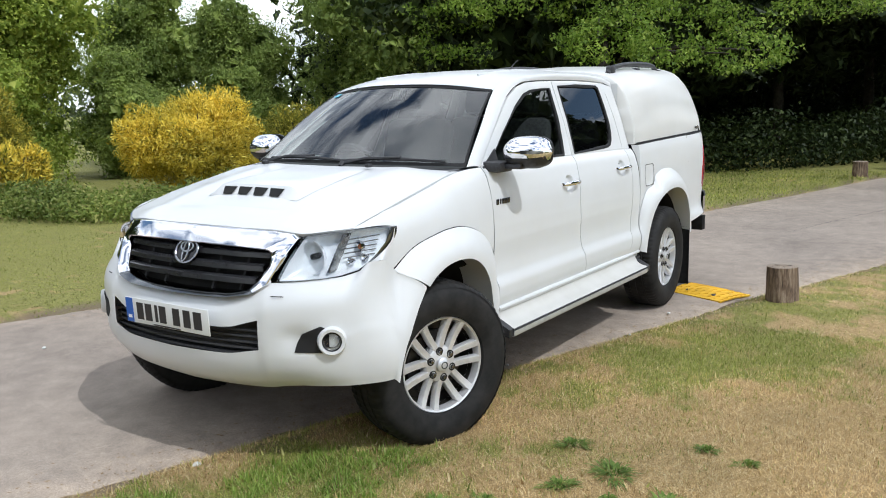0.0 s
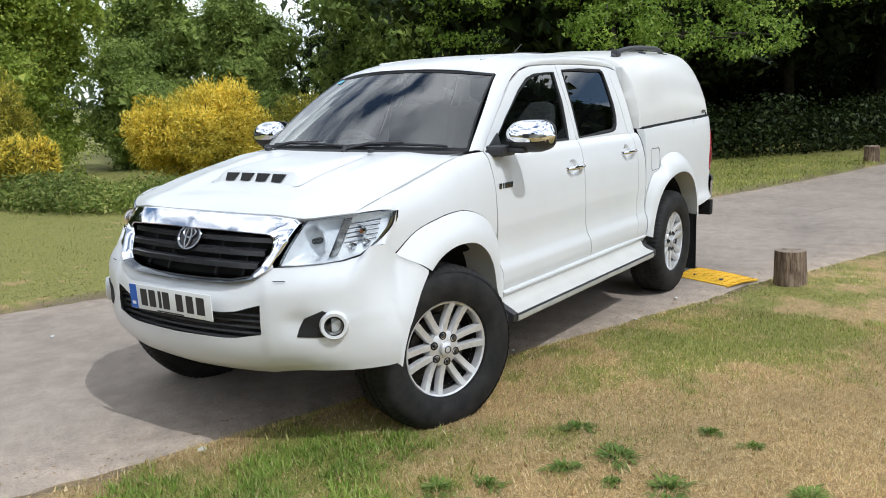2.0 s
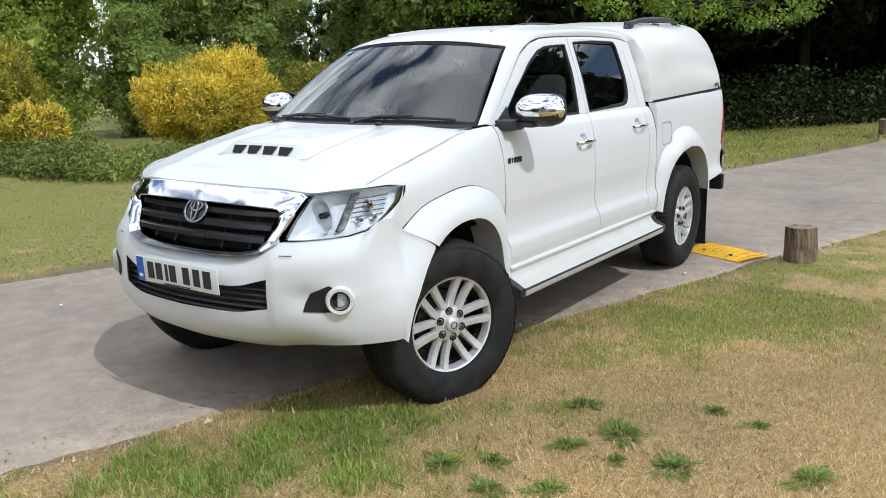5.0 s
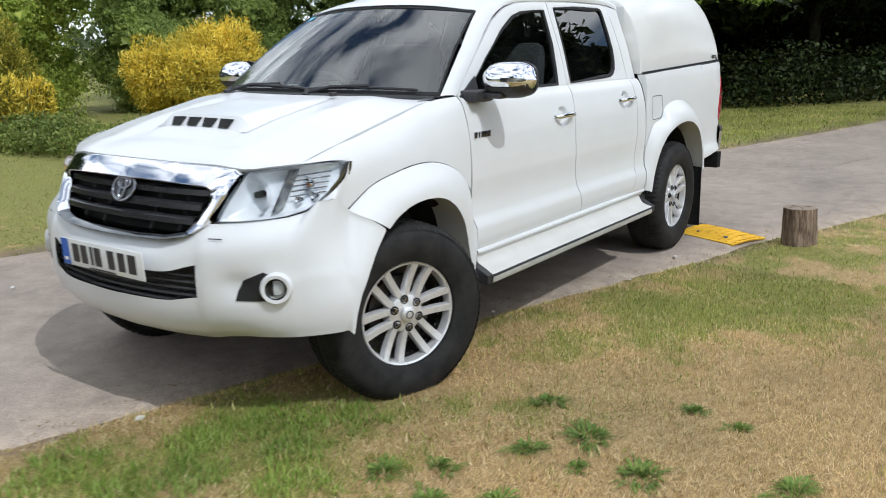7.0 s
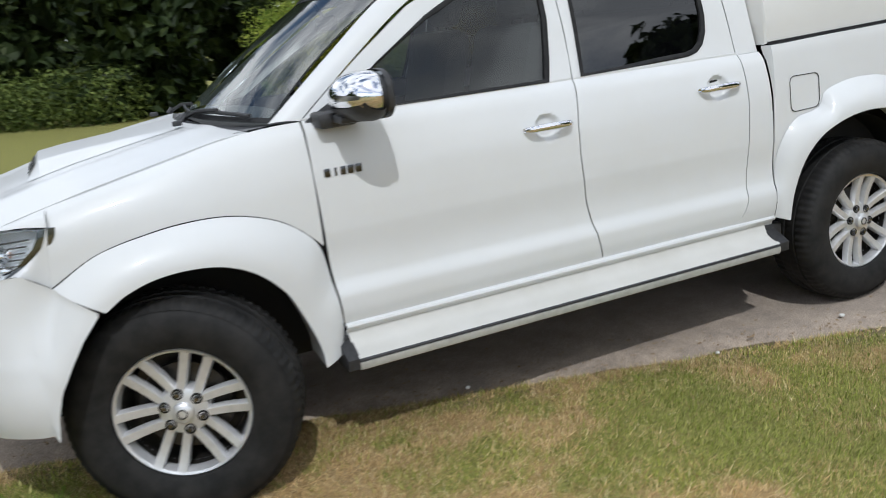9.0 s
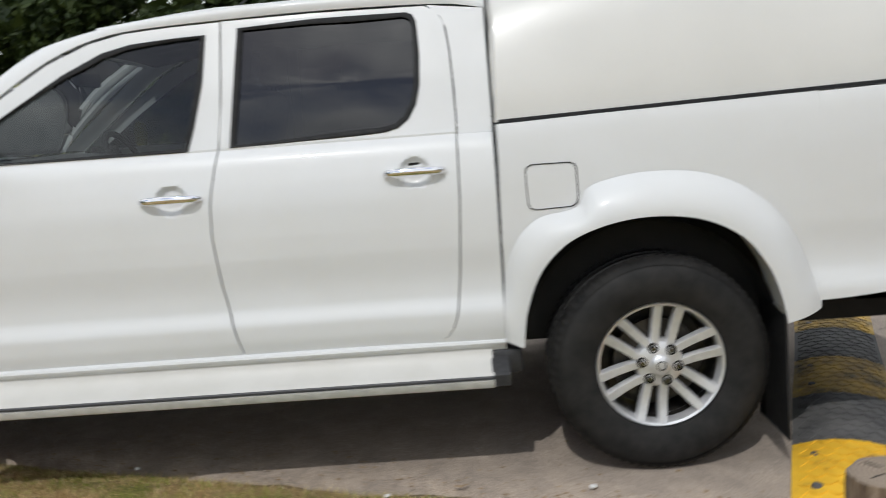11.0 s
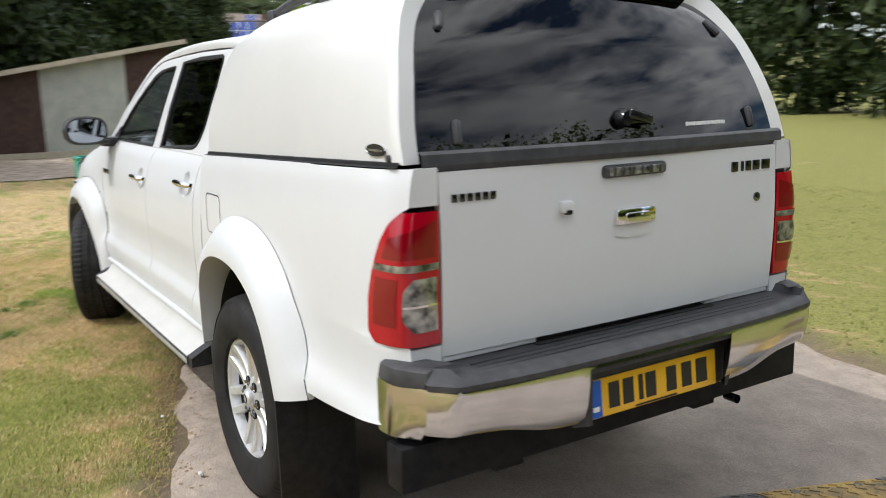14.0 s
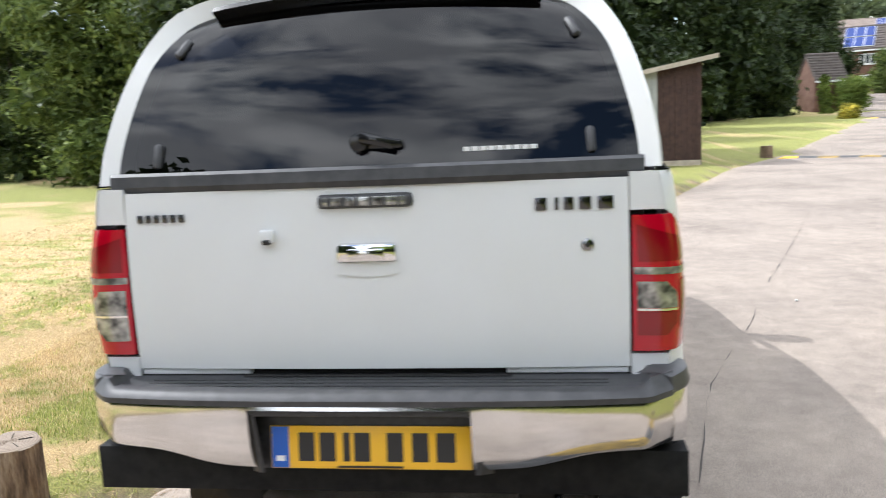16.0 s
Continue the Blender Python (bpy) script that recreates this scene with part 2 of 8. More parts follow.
def spline(points, n):
    """n points along a smooth curve through the given ones (Catmull-Rom, by chord length)."""
    p = np.asarray(points, float)
    d = np.r_[0, np.cumsum(np.linalg.norm(np.diff(p, axis=0), axis=1) + 1e-9)]
    slope = np.zeros_like(p)
    for k in range(len(p)):
        a, b = max(k - 1, 0), min(k + 1, len(p) - 1)
        slope[k] = (p[b] - p[a]) / (d[b] - d[a])
    outp = []
    for s in np.linspace(0, d[-1], n):
        k = min(max(int(np.searchsorted(d, s)) - 1, 0), len(p) - 2)
        h = d[k + 1] - d[k]
        u = (s - d[k]) / h
        outp.append((2 * u**3 - 3 * u**2 + 1) * p[k] + (u**3 - 2 * u**2 + u) * h * slope[k] + (3 * u**2 - 2 * u**3) * p[k + 1] + (u**3 - u**2) * h * slope[k + 1])
    return np.array(outp)


def loft(a, b, n):
    """n rows from curve a to curve b."""
    a, b = np.asarray(a, float), np.asarray(b, float)
    return [a + (b - a) * t for t in np.linspace(0, 1, n)]


def curve(xs, ys):
    return lambda x: float(np.interp(x, xs, ys))



def smooth(xs, ys):
    """A smooth curve through the given values that never overshoots them."""
    xs, ys = np.asarray(xs, float), np.asarray(ys, float)
    h, d = np.diff(xs), np.diff(ys) / np.diff(xs)
    m = np.zeros(len(xs))
    m[0], m[-1] = d[0], d[-1]
    for k in range(1, len(xs) - 1):
        if d[k - 1] * d[k] > 0:
            w1, w2 = 2 * h[k] + h[k - 1], h[k] + 2 * h[k - 1]
            m[k] = (w1 + w2) / (w1 / d[k - 1] + w2 / d[k])

    def at(x):
        x = min(max(float(x), xs[0]), xs[-1])
        k = min(max(int(np.searchsorted(xs, x)) - 1, 0), len(xs) - 2)
        u = (x - xs[k]) / h[k]
        return float((2 * u**3 - 3 * u**2 + 1) * ys[k] + (u**3 - 2 * u**2 + u) * h[k] * m[k] + (3 * u**2 - 2 * u**3) * ys[k + 1] + (u**3 - u**2) * h[k] * m[k + 1])
    return at


def ease(t):
    t = min(max(t, 0.0), 1.0)
    return t * t * (3 - 2 * t)


# ---- ground and road ----
left_edge = curve([-60, -30, -14, -4.2, -2.2, 2.8, 10.5, 16.7, 21, 41, 50, 56, 62, 75, 92, 110], [17.0, 9.0, 4.9, 2.0, 1.33, -0.19, -2.56, -4.6, -6.7, -15.5, -18.9, -19.7, -20.8, -24.5, -30.0, -37])
right_edge = curve([-60, -30, -14, -10.2, -7.4, -2.0, 1.0, 5.2, 11.5, 18, 25.7, 42, 50, 60, 75, 92, 110], [13.0, 5.0, 0.75, 0.0, -0.68, -2.35, -3.05, -4.75, -7.55, -10.2, -13.7, -21.1, -25.0, -29.3, -33.8, -38.8, -45])


def wobble(x, y, scale, amount):
    return noise.noise(Vector((x * scale, y * scale, 3.7))) * amount


climb = curve([-1000, 22, 60, 95, 150, 220, 300, 400, 1000], [0, 0, 0.9, 2.7, 7.5, 15.0, 25.0, 33.0, 38.0])


def ground_z(x, y):
    """Turf a little above the road, with gentle unevenness; it dips under the road."""
    d = max(y - left_edge(x), right_edge(x) - y)
    rise = min(max((d + 0.02) / 0.16, 0.0), 1.0)
    return -0.03 + 0.05 * rise + rise * (wobble(x, y, 0.9, 0.012) + wobble(x, y, 4.0, 0.006)) + climb(x) + 0.04 * math.exp(-((x + 1.97) ** 2 + (y - 1.62) ** 2) / 0.10)


def spread(dense_lo, dense_hi, step, far, grow):
    v = list(np.arange(dense_lo, dense_hi + step / 2, step))
    s, a, b = step, dense_lo, dense_hi
    while b < far:
        s *= grow
        a, b = a - s, b + s
        v = [a] + v + [b]
    return v


gx_, gy_ = spread(-5.0, 6.0, 0.07, 900, 1.16), spread(-5.0, 4.5, 0.07, 900, 1.16)
gnd, gn, gl_, gp = shader("turf", (0.2, 0.2, 0.06), 0.95)
pos = where(gn)
n1, n2, n3, n4 = (noise_tex(gn, gl_, s, d, 0.6, pos) for s, d in ((0.55, 5), (3.2, 5), (38.0, 4), (170.0, 3)))
straw = ramp(gn, gl_, n3.outputs["Fac"], [(0.30, (0.36, 0.255, 0.12)), (0.70, (0.62, 0.47, 0.24))]).outputs["Color"]
green = ramp(gn, gl_, n3.outputs["Fac"], [(0.30, (0.18, 0.20, 0.042)), (0.70, (0.33, 0.35, 0.085))]).outputs["Color"]
wet = gn.new("ShaderNodeAttribute")
wet.attribute_name = "lush"
sep = gn.new("ShaderNodeSeparateColor")
gl_.new(wet.outputs["Color"], sep.inputs["Color"])
grain = gn.new("ShaderNodeMath")
grain.operation, grain.inputs[1].default_value = "MULTIPLY", 0.6
gl_.new(n3.outputs["Fac"], grain.inputs[0])
add2 = gn.new("ShaderNodeMath")
add2.operation = "ADD"
gl_.new(grain.outputs[0], add2.inputs[0])
gl_.new(sep.outputs[0], add2.inputs[1])
patch = ramp(gn, gl_, add2.outputs[0], [(0.66, (0, 0, 0)), (1.12, (0.9, 0.9, 0.9))])
turf_col = blend(gn, gl_, patch.outputs["Color"], straw, green)
soil = ramp(gn, gl_, n4.outputs["Fac"], [(0.3, (0.13, 0.095, 0.065)), (0.7, (0.24, 0.18, 0.12))]).outputs["Color"]
fleck = ramp(gn, gl_, n4.outputs["Fac"], [(0.32, (0.40, 0.38, 0.36)), (0.50, (1.0, 1.0, 1.0)), (0.68, (1.5, 1.5, 1.45))]).outputs["Color"]
turf_col = blend(gn, gl_, 1.0, turf_col, fleck, "MULTIPLY")
# Multiplied darker: the dark between blades is put into the turf colour.
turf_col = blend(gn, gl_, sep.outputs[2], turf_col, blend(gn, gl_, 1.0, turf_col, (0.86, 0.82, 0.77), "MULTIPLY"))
gl_.new(blend(gn, gl_, sep.outputs[1], turf_col, soil), gp.inputs["Base Color"])
bump(gn, gl_, gp, n4.outputs["Fac"], 0.7, 0.02)

verts = [(x, y, ground_z(x, y)) for x in gx_ for y in gy_]
ny_ = len(gy_)
faces = [(i * ny_ + j, (i + 1) * ny_ + j, (i + 1) * ny_ + j + 1, i * ny_ + j + 1) for i in range(len(gx_) - 1) for j in range(ny_ - 1)]
gm = bpy.data.meshes.new("ground")
gm.from_pydata(verts, [], faces)
gm.materials.append(gnd)
gm.shade_smooth()
att = gm.color_attributes.new("lush", "FLOAT_COLOR", "POINT")


def lushness(x, y):
    """How green the turf grows: dry on the open bank, greener on the mown lawn over the road and under the trees; the
    far lawn's shade is put in as extra green.
    """
    if y < right_edge(x):
        # Extra green on the far lawn stands for the shade lying there.
        return 0.18 + 0.05 * min(max((right_edge(x) - y - 0.5) / 1.5, -1), 1) + 0.10 * ease((-7.0 - y) / 3.0)
    d = y - left_edge(x)
    if x > 13:
        return 0.12
    return -0.055 + 0.08 * math.exp(-((d - 0.75) / 0.6) ** 2) + 0.03 * max(0, min(1, (x - 2) / 3))


def greenness(x, y):
    """Above zero the turf is green, below it straw."""
    g = noise.noise(Vector((x * 0.9 + 4, y * 0.9, 1.0))) * 0.5 + 0.6 * noise.noise(Vector((x * 3.2, y * 3.2, 2.0))) + 0.6 * noise.noise(Vector((x * 8.0, y * 8.0, 5.0))) + 0.35 * noise.noise(Vector((x * 19.0, y * 19.0, 7.0))) - 0.10 + 2.6 * lushness(x, y)
    for p, q, r in ((0.0, 1.4, 0.35), (-0.19, 1.62, 0.3), (-0.9, 2.0, 0.4), (-1.76, 1.2, 0.4), (2.2, 0.55, 0.3), (2.75, 0.4, 0.3)):
        g += 0.65 * math.exp(-((x - p) ** 2 + (y - q) ** 2) / (r * r))
    for p, q, r in ((0.1, 1.84, 0.2), (-1.35, 2.05, 0.3), (0.85, 1.85, 0.35), (0.6, 2.35, 0.4), (1.5, 2.1, 0.5), (1.1, 1.05, 0.25)):
        g -= 0.6 * math.exp(-((x - p) ** 2 + (y - q) ** 2) / (r * r))
    return g


def turf_dark(x, y):
    """Where the turf colour carries the dark between thick blades, on bank and lawn."""
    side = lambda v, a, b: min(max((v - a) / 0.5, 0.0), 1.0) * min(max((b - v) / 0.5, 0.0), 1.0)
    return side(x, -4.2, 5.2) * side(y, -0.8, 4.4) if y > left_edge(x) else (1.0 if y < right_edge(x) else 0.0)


cols = []
for x, y, z in verts:
    d = max(y - left_edge(x), right_edge(x) - y)
    bare = max(0.0, 1 - abs(d - 0.03 + wobble(x, y, 5.0, 0.12)) / 0.20)
    cols += [min(max(0.55 + greenness(x, y), 0.0), 1.2), bare, turf_dark(x, y), 1.0]
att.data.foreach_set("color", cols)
ground = tagged(new("ground", gm), "dry patchy grass with straw and green tufts", "ground", kind="structure")

road_m, rn, rl, rp = shader("old_asphalt", (0.2, 0.19, 0.18), 0.95, Specular_IOR_Level=0.2)
rpos = where(rn)
a1, a2, a3, a4 = (noise_tex(rn, rl, s, d, 0.65, rpos) for s, d in ((0.55, 7), (7.0, 6), (120.0, 3), (420.0, 2)))
base = ramp(rn, rl, a3.outputs["Fac"], [(0.25, (0.225, 0.196, 0.172)), (0.75, (0.355, 0.310, 0.272))]).outputs["Color"]
stain = ramp(rn, rl, a1.outputs["Fac"], [(0.30, (0.66, 0.65, 0.645)), (0.45, (0.92, 0.90, 0.885)), (0.62, (1.14, 1.11, 1.07))]).outputs["Color"]
fine = ramp(rn, rl, a4.outputs["Fac"], [(0.30, (0.55, 0.55, 0.55)), (0.50, (1.0, 1.0, 1.0)), (0.68, (1.45, 1.43, 1.40))]).outputs["Color"]
c1 = blend(rn, rl, 1.0, base, stain, "MULTIPLY")
c2 = blend(rn, rl, 1.0, c1, fine, "MULTIPLY")
dusty = rn.new("ShaderNodeAttribute")
dusty.attribute_name = "dust"
sand = ramp(rn, rl, a3.outputs["Fac"], [(0.25, (0.36, 0.285, 0.215)), (0.75, (0.54, 0.445, 0.355))]).outputs["Color"]
worn = ramp(rn, rl, a2.outputs["Fac"], [(0.30, (0.25, 0.25, 0.25)), (0.65, (1.0, 1.0, 1.0))]).outputs["Color"]
c2 = blend(rn, rl, blend(rn, rl, 1.0, dusty.outputs["Color"], worn, "MULTIPLY"), c2, blend(rn, rl, 1.0, sand, fine, "MULTIPLY"))
rl.new(blend(rn, rl, 0.5, c2, blend(rn, rl, 1.0, c2, ramp(rn, rl, a2.outputs["Fac"], [(0.35, (0.8, 0.8, 0.8)), (0.65, (1.15, 1.15, 1.15))]).outputs["Color"], "MULTIPLY")), rp.inputs["Base Color"])
bump(rn, rl, rp, a4.outputs["Fac"], 0.6, 0.004)
xs = spread(-6, 7, 0.08, 105, 1.05)
xs = [x for x in xs if -60 < x < 108]
rows = []
for x in xs:
    a, b = right_edge(x), left_edge(x)
    near_ = 1.0 if -9 < x < 9 else 0.0
    a += near_ * (wobble(x, 0.0, 3.0, 0.08) + wobble(x, 4.0, 11.0, 0.03)) - 0.35 * (1 - near_) * (x > 0)
    b += near_ * (wobble(x, 9.0, 3.0, 0.08) + wobble(x, 7.0, 11.0, 0.03))
    rows.append([(x, a + (b - a) * t, climb(x) + 0.012 * math.sin(math.pi * t) - (0.03 if t in (0, 1) else 0)) for t in (0, 0.02, 0.06, 0.1, 0.16, 0.25, 0.4, 0.5, 0.6, 0.75, 0.84, 0.9, 0.94, 0.98, 1)])
road_mesh = Form().grid(rows).mesh("road", road_m, 60, 0)
dust_at = road_mesh.color_attributes.new("dust", "FLOAT_COLOR", "POINT")
margin = lambda x, y: 0.75 * math.exp(-max(min(left_edge(x) - y, y - right_edge(x)) + wobble(x, y, 1.6, 0.12), 0.0) / 0.30) + 0.12
dust_at.data.foreach_set("color", [c for v in road_mesh.vertices for c in [margin(v.co.x, v.co.y)] * 3 + [1.0]])
road = new("road", road_mesh)
tagged(road, "pale worn asphalt drive with cracks", "road", kind="structure")

# ---- the pickup truck: nose to +x, its left side to +y, midway between its axles ----
truck = thing("pickup_truck", "white double-cab pickup truck with a canopy parked on the road edge", "truck")
BELT = 1.215
top_line = curve([-2.66, -1.06, -1.055, 1.0, 1.25, 1.55, 1.70, 1.965, 2.2], [1.287, 1.238, BELT, BELT, 1.195, 1.132, 1.10, 1.030, 1.02])
full_y = smooth([-2.7, -2.45, -1.1, -0.5, 0.95, 1.5, 1.7, 1.85, 2.02], [0.790, 0.803, 0.803, 0.792, 0.795, 0.812, 0.80, 0.79, 0.76])
shoulder = smooth([0.0, 0.02, 0.045, 0.08, 0.13, 0.2, 0.3], [-0.077, -0.058, -0.044, -0.032, -0.018, -0.006, 0.0])
crease = smooth([0.47, 0.515, 0.565, 0.605, 0.672, 0.73, 0.84], [-0.012, 0.006, 0.017, 0.018, -0.004, -0.008, 0.0])
bon_edge = smooth([1.05, 1.25, 1.55, 1.70, 1.965, 2.2], [0.695, 0.697, 0.706, 0.710, 0.695, 0.69])
nose_tight = curve([1.3, 1.8, 2.0], [1.0, 2.4, 2.4])
glass_y = lambda z: 0.715 - (z - BELT) * 0.31 - 0.06 * max(z - 1.42, 0)


def skin(x, z):
    """The outer face of the truck's left flank, with the dishes behind the door handles."""
    p = plain_skin(x, z)
    for hx_, hz_ in ((0.06, 1.062), (-0.775, 1.098)):
        r2 = ((x - hx_) / 0.054) ** 2 + ((z - hz_) / 0.050) ** 2
        if r2 < 1:
            p = (p[0], p[1] - 0.022 * min(1.0, (1 - r2) * 1.8) ** 0.8, p[2])
    return p


def plain_skin(x, z):
    """The outer face of the truck's left flank below the windows."""
    d = max(top_line(x) - z, 0)
    y = full_y(x) + shoulder(d * nose_tight(x)) * (0.35 if x < -1.056 else 1.0) + crease(z)
    if x > 0.985:
        y += (bon_edge(x) + 0.004 - full_y(x) - shoulder(0)) * math.exp(-d * nose_tight(x) / 0.05) * min((x - 0.985) / 0.15, 1.0)
    return (x, y, z)


def upper(x, z, inset=0.0):
    return (x, glass_y(z) - inset, z)


def flank(cols, n=18):
    """A sheet on the flank between lower and upper ends of columns (x, z, x, z)."""
    c = spline([(a, b, p, q) for a, b, p, q in cols], max(24, 4 * len(cols)))
    return [[skin(a + (p - a) * t, b + (q - b) * t) for t in np.linspace(0, 1, n)] for a, b, p, q in c]


def straight(cols, n=22, m=16):
    c = np.array(cols, float)
    k = np.linspace(0, len(c) - 1, m)
    c = np.stack([np.interp(k, range(len(c)), c[:, j]) for j in range(4)], 1)
    return [[skin(a + (p - a) * t, b + (q - b) * t) for t in np.linspace(0, 1, n)] for a, b, p, q in c]


OUT = (0, 1, 0)
# front wing
fl_out = [(1.83, 0.842), (1.69, 0.92), (1.52, 0.958), (1.38, 0.968), (1.26, 0.957), (1.14, 0.92), (1.06, 0.87), (1.0, 0.80), (0.975, 0.66), (0.96, 0.52), (0.955, 0.42)]
wing = Form()
wing.grid(flank([(0.985, 0.80, 0.985, BELT), (1.06, 0.873, 1.06, 1.213), (1.14, 0.923, 1.15, 1.205), (1.26, 0.96, 1.27, 1.188), (1.38, 0.971, 1.40, 1.160), (1.52, 0.961, 1.55, 1.129), (1.69, 0.922, 1.70, 1.097), (1.832, 0.846, 1.80, 1.075)], 16), 0.018, OUT)
low_e = spline([(1.806, 0.792, 1.030), (1.864, 0.768, 1.036), (1.91, 0.738, 1.034), (1.960, 0.702, 1.030)], 12)
top_e = spline([(1.800, 0.713, 1.0745), (1.85, 0.710, 1.062), (1.91, 0.706, 1.046), (1.962, 0.699, 1.0325)], 12)
wing.grid([[tuple(np.array(p_) + (np.array(q_) - np.array(p_)) * t + np.array((0, 0.018, 0.008)) * math.sin(math.pi * t) * (1 - k / 11.0)) for t in np.linspace(0, 1, 6)] for k, (p_, q_) in enumerate(zip(low_e, top_e))])
lo = spline([skin(1.832, 0.848), skin(1.87, 0.875), (1.92, 0.811, 0.906), (1.975, 0.795, 0.895)], 12)
hi = spline([(1.806, 0.795, 1.032), (1.818, 0.795, 1.0), (1.834, 0.794, 0.97), (1.8875, 0.781, 0.926), (1.948, 0.762, 0.890), (1.98, 0.747, 0.868)], 12)
wing.grid(loft(lo, hi, 6))
both("wing", wing, PAINT, truck)


def flare(outer, inner, bulge, lipdeep, n=56):
    """A wheel-arch flare: a quick fillet out of the flank, then a face that stands nearly upright at the lip."""
    o, i = spline(outer, n), spline(inner, n)
    rows = []
    for k, ((ox, oz), (ix, iz)) in enumerate(zip(o, i)):
        a, row = np.array(skin(ox, oz)), []
        b = np.array((ix, float(np.interp(k / (n - 1), np.linspace(0, 1, len(bulge)), bulge)), iz))
        for t in np.linspace(0, 1, 13):
            p = a + (b - a) * t
            p[1] = a[1] + 0.003 + (b[1] - a[1]) * (1 - (1 - t) ** 2.3)
            row.append(tuple(p))
        row.append((ix, b[1] - 0.006, iz + 0.0035))
        row.append((ix, b[1] - 0.03, iz + 0.006))
        row.append((ix, b[1] - lipdeep, iz + 0.02))
        rows.append(row)
    return Form().grid(rows)


fl_in = [(1.70, 0.762), (1.64, 0.800), (1.55, 0.830), (1.44, 0.838), (1.33, 0.822), (1.23, 0.77), (1.15, 0.685), (1.10, 0.58), (1.07, 0.50), (1.055, 0.44), (1.05, 0.385)]
both("front_wheel_arch", flare(fl_out, fl_in, (0.890, 0.891, 0.891, 0.890, 0.886, 0.878, 0.866, 0.853, 0.843, 0.836), 0.16), PAINT, truck, "", 50)
rl_out = [(-1.045, 0.50), (-1.049, 0.66), (-1.073, 0.79), (-1.125, 0.878), (-1.19, 0.922), (-1.265, 0.934), (-1.318, 0.952), (-1.343, 1.005), (-1.44, 1.036), (-1.56, 1.048), (-1.72, 1.034), (-1.86, 0.980), (-1.985, 0.875), (-2.07, 0.73), (-2.117, 0.545)]
rl_in = [(-1.105, 0.48), (-1.120, 0.60), (-1.17, 0.735), (-1.25, 0.825), (-1.34, 0.872), (-1.46, 0.902), (-1.59, 0.906), (-1.72, 0.882), (-1.84, 0.815), (-1.92, 0.71), (-1.96, 0.61), (-1.983, 0.515)]
both("rear_wheel_arch", flare(rl_out, rl_in, (0.838, 0.848, 0.862, 0.876, 0.885, 0.888, 0.888, 0.886, 0.882, 0.876), 0.16), PAINT, truck, "", 50)

# doors below the windows
split = [(-0.105, BELT), (-0.075, 1.05), (-0.07, 0.93), (-0.085, 0.75), (-0.115, 0.60), (-0.138, 0.508)]
sx = lambda z: float(np.interp(z, [p[1] for p in split[::-1]], [p[0] for p in split[::-1]]))
dx = lambda z: float(np.interp(z, [0.50, 0.71, 1.04, 1.22], [0.955, 0.973, 0.985, 0.980]))
rx = lambda z: float(np.interp(z, [0.508, 0.516, 0.532, 0.560, 0.605, 0.75, 1.0, 1.22], [-0.79, -0.822, -0.848, -0.868, -0.884, -0.902, -0.918, -0.922]))


def panel_between(left, right, low, high, n=14, m=26):
    zs = np.linspace(low, high, m)
    return [[skin(left(z) + (right(z) - left(z)) * t, z) for z in zs] for t in np.linspace(0, 1, n)]


front_door = Form().grid(panel_between(lambda z: sx(z) + 0.003, lambda z: dx(z) - 0.004, 0.508, BELT + 0.009, 130, 90), 0.02, OUT)
rear_door = Form().grid(panel_between(rx, lambda z: sx(z) - 0.003, 0.508, BELT + 0.009, 110, 90), 0.02, OUT)
pillar = Form().grid(panel_between(lambda z: -1.045, lambda z: rx(z) - 0.005, 0.508, BELT, 8, 40), 0.015, OUT)

# doors round the windows
win_f = [(0.885, 1.222), (0.78, 1.295), (0.66, 1.378), (0.44, 1.512), (0.30, 1.578), (0.20, 1.602), (0.05, 1.613), (-0.065, 1.617), (-0.052, 1.45), (-0.02, 1.30), (0.002, 1.222)]
out_f = [(0.975, 1.216), (0.86, 1.305), (0.73, 1.40), (0.50, 1.553), (0.35, 1.617), (0.22, 1.645), (0.06, 1.655), (-0.118, 1.660), (-0.116, 1.45), (-0.112, 1.30), (-0.102, 1.216)]
win_r = [(-0.148, 1.224), (-0.165, 1.40), (-0.185, 1.632), (-0.45, 1.643), (-0.775, 1.641), (-0.798, 1.631), (-0.808, 1.608), (-0.812, 1.50), (-0.806, 1.39), (-0.79, 1.325), (-0.762, 1.279), (-0.725, 1.252), (-0.68, 1.241), (-0.60, 1.237), (-0.148, 1.224)]
out_r = [(-0.108, 1.216), (-0.121, 1.40), (-0.124, 1.662), (-0.45, 1.667), (-0.84, 1.662), (-0.882, 1.640), (-0.905, 1.60), (-0.918, 1.50), (-0.922, 1.38), (-0.924, 1.30), (-0.924, 1.216), (-0.82, 1.216), (-0.72, 1.216), (-0.60, 1.216), (-0.108, 1.216)]


def densify(p, n=6):
    q = []
    for a, b in zip(p[:-1], p[1:]):
        q += [(a[0] + (b[0] - a[0]) * t / n, a[1] + (b[1] - a[1]) * t / n) for t in range(n)]
    return q + [p[-1]]


def ring(form, outer, inner, depth=0.014):
    o, i = densify(outer), densify(inner)
    rows = []
    for a, b in zip(o, i):
        rows.append([upper(a[0], a[1], 0.012), upper(*a), upper((a[0] + b[0]) / 2, (a[1] + b[1]) / 2, -0.002), upper(*b), upper(b[0], b[1], depth)])
    return form.grid(rows)


ring(front_door, out_f, win_f)
ring(rear_door, out_r, win_r)
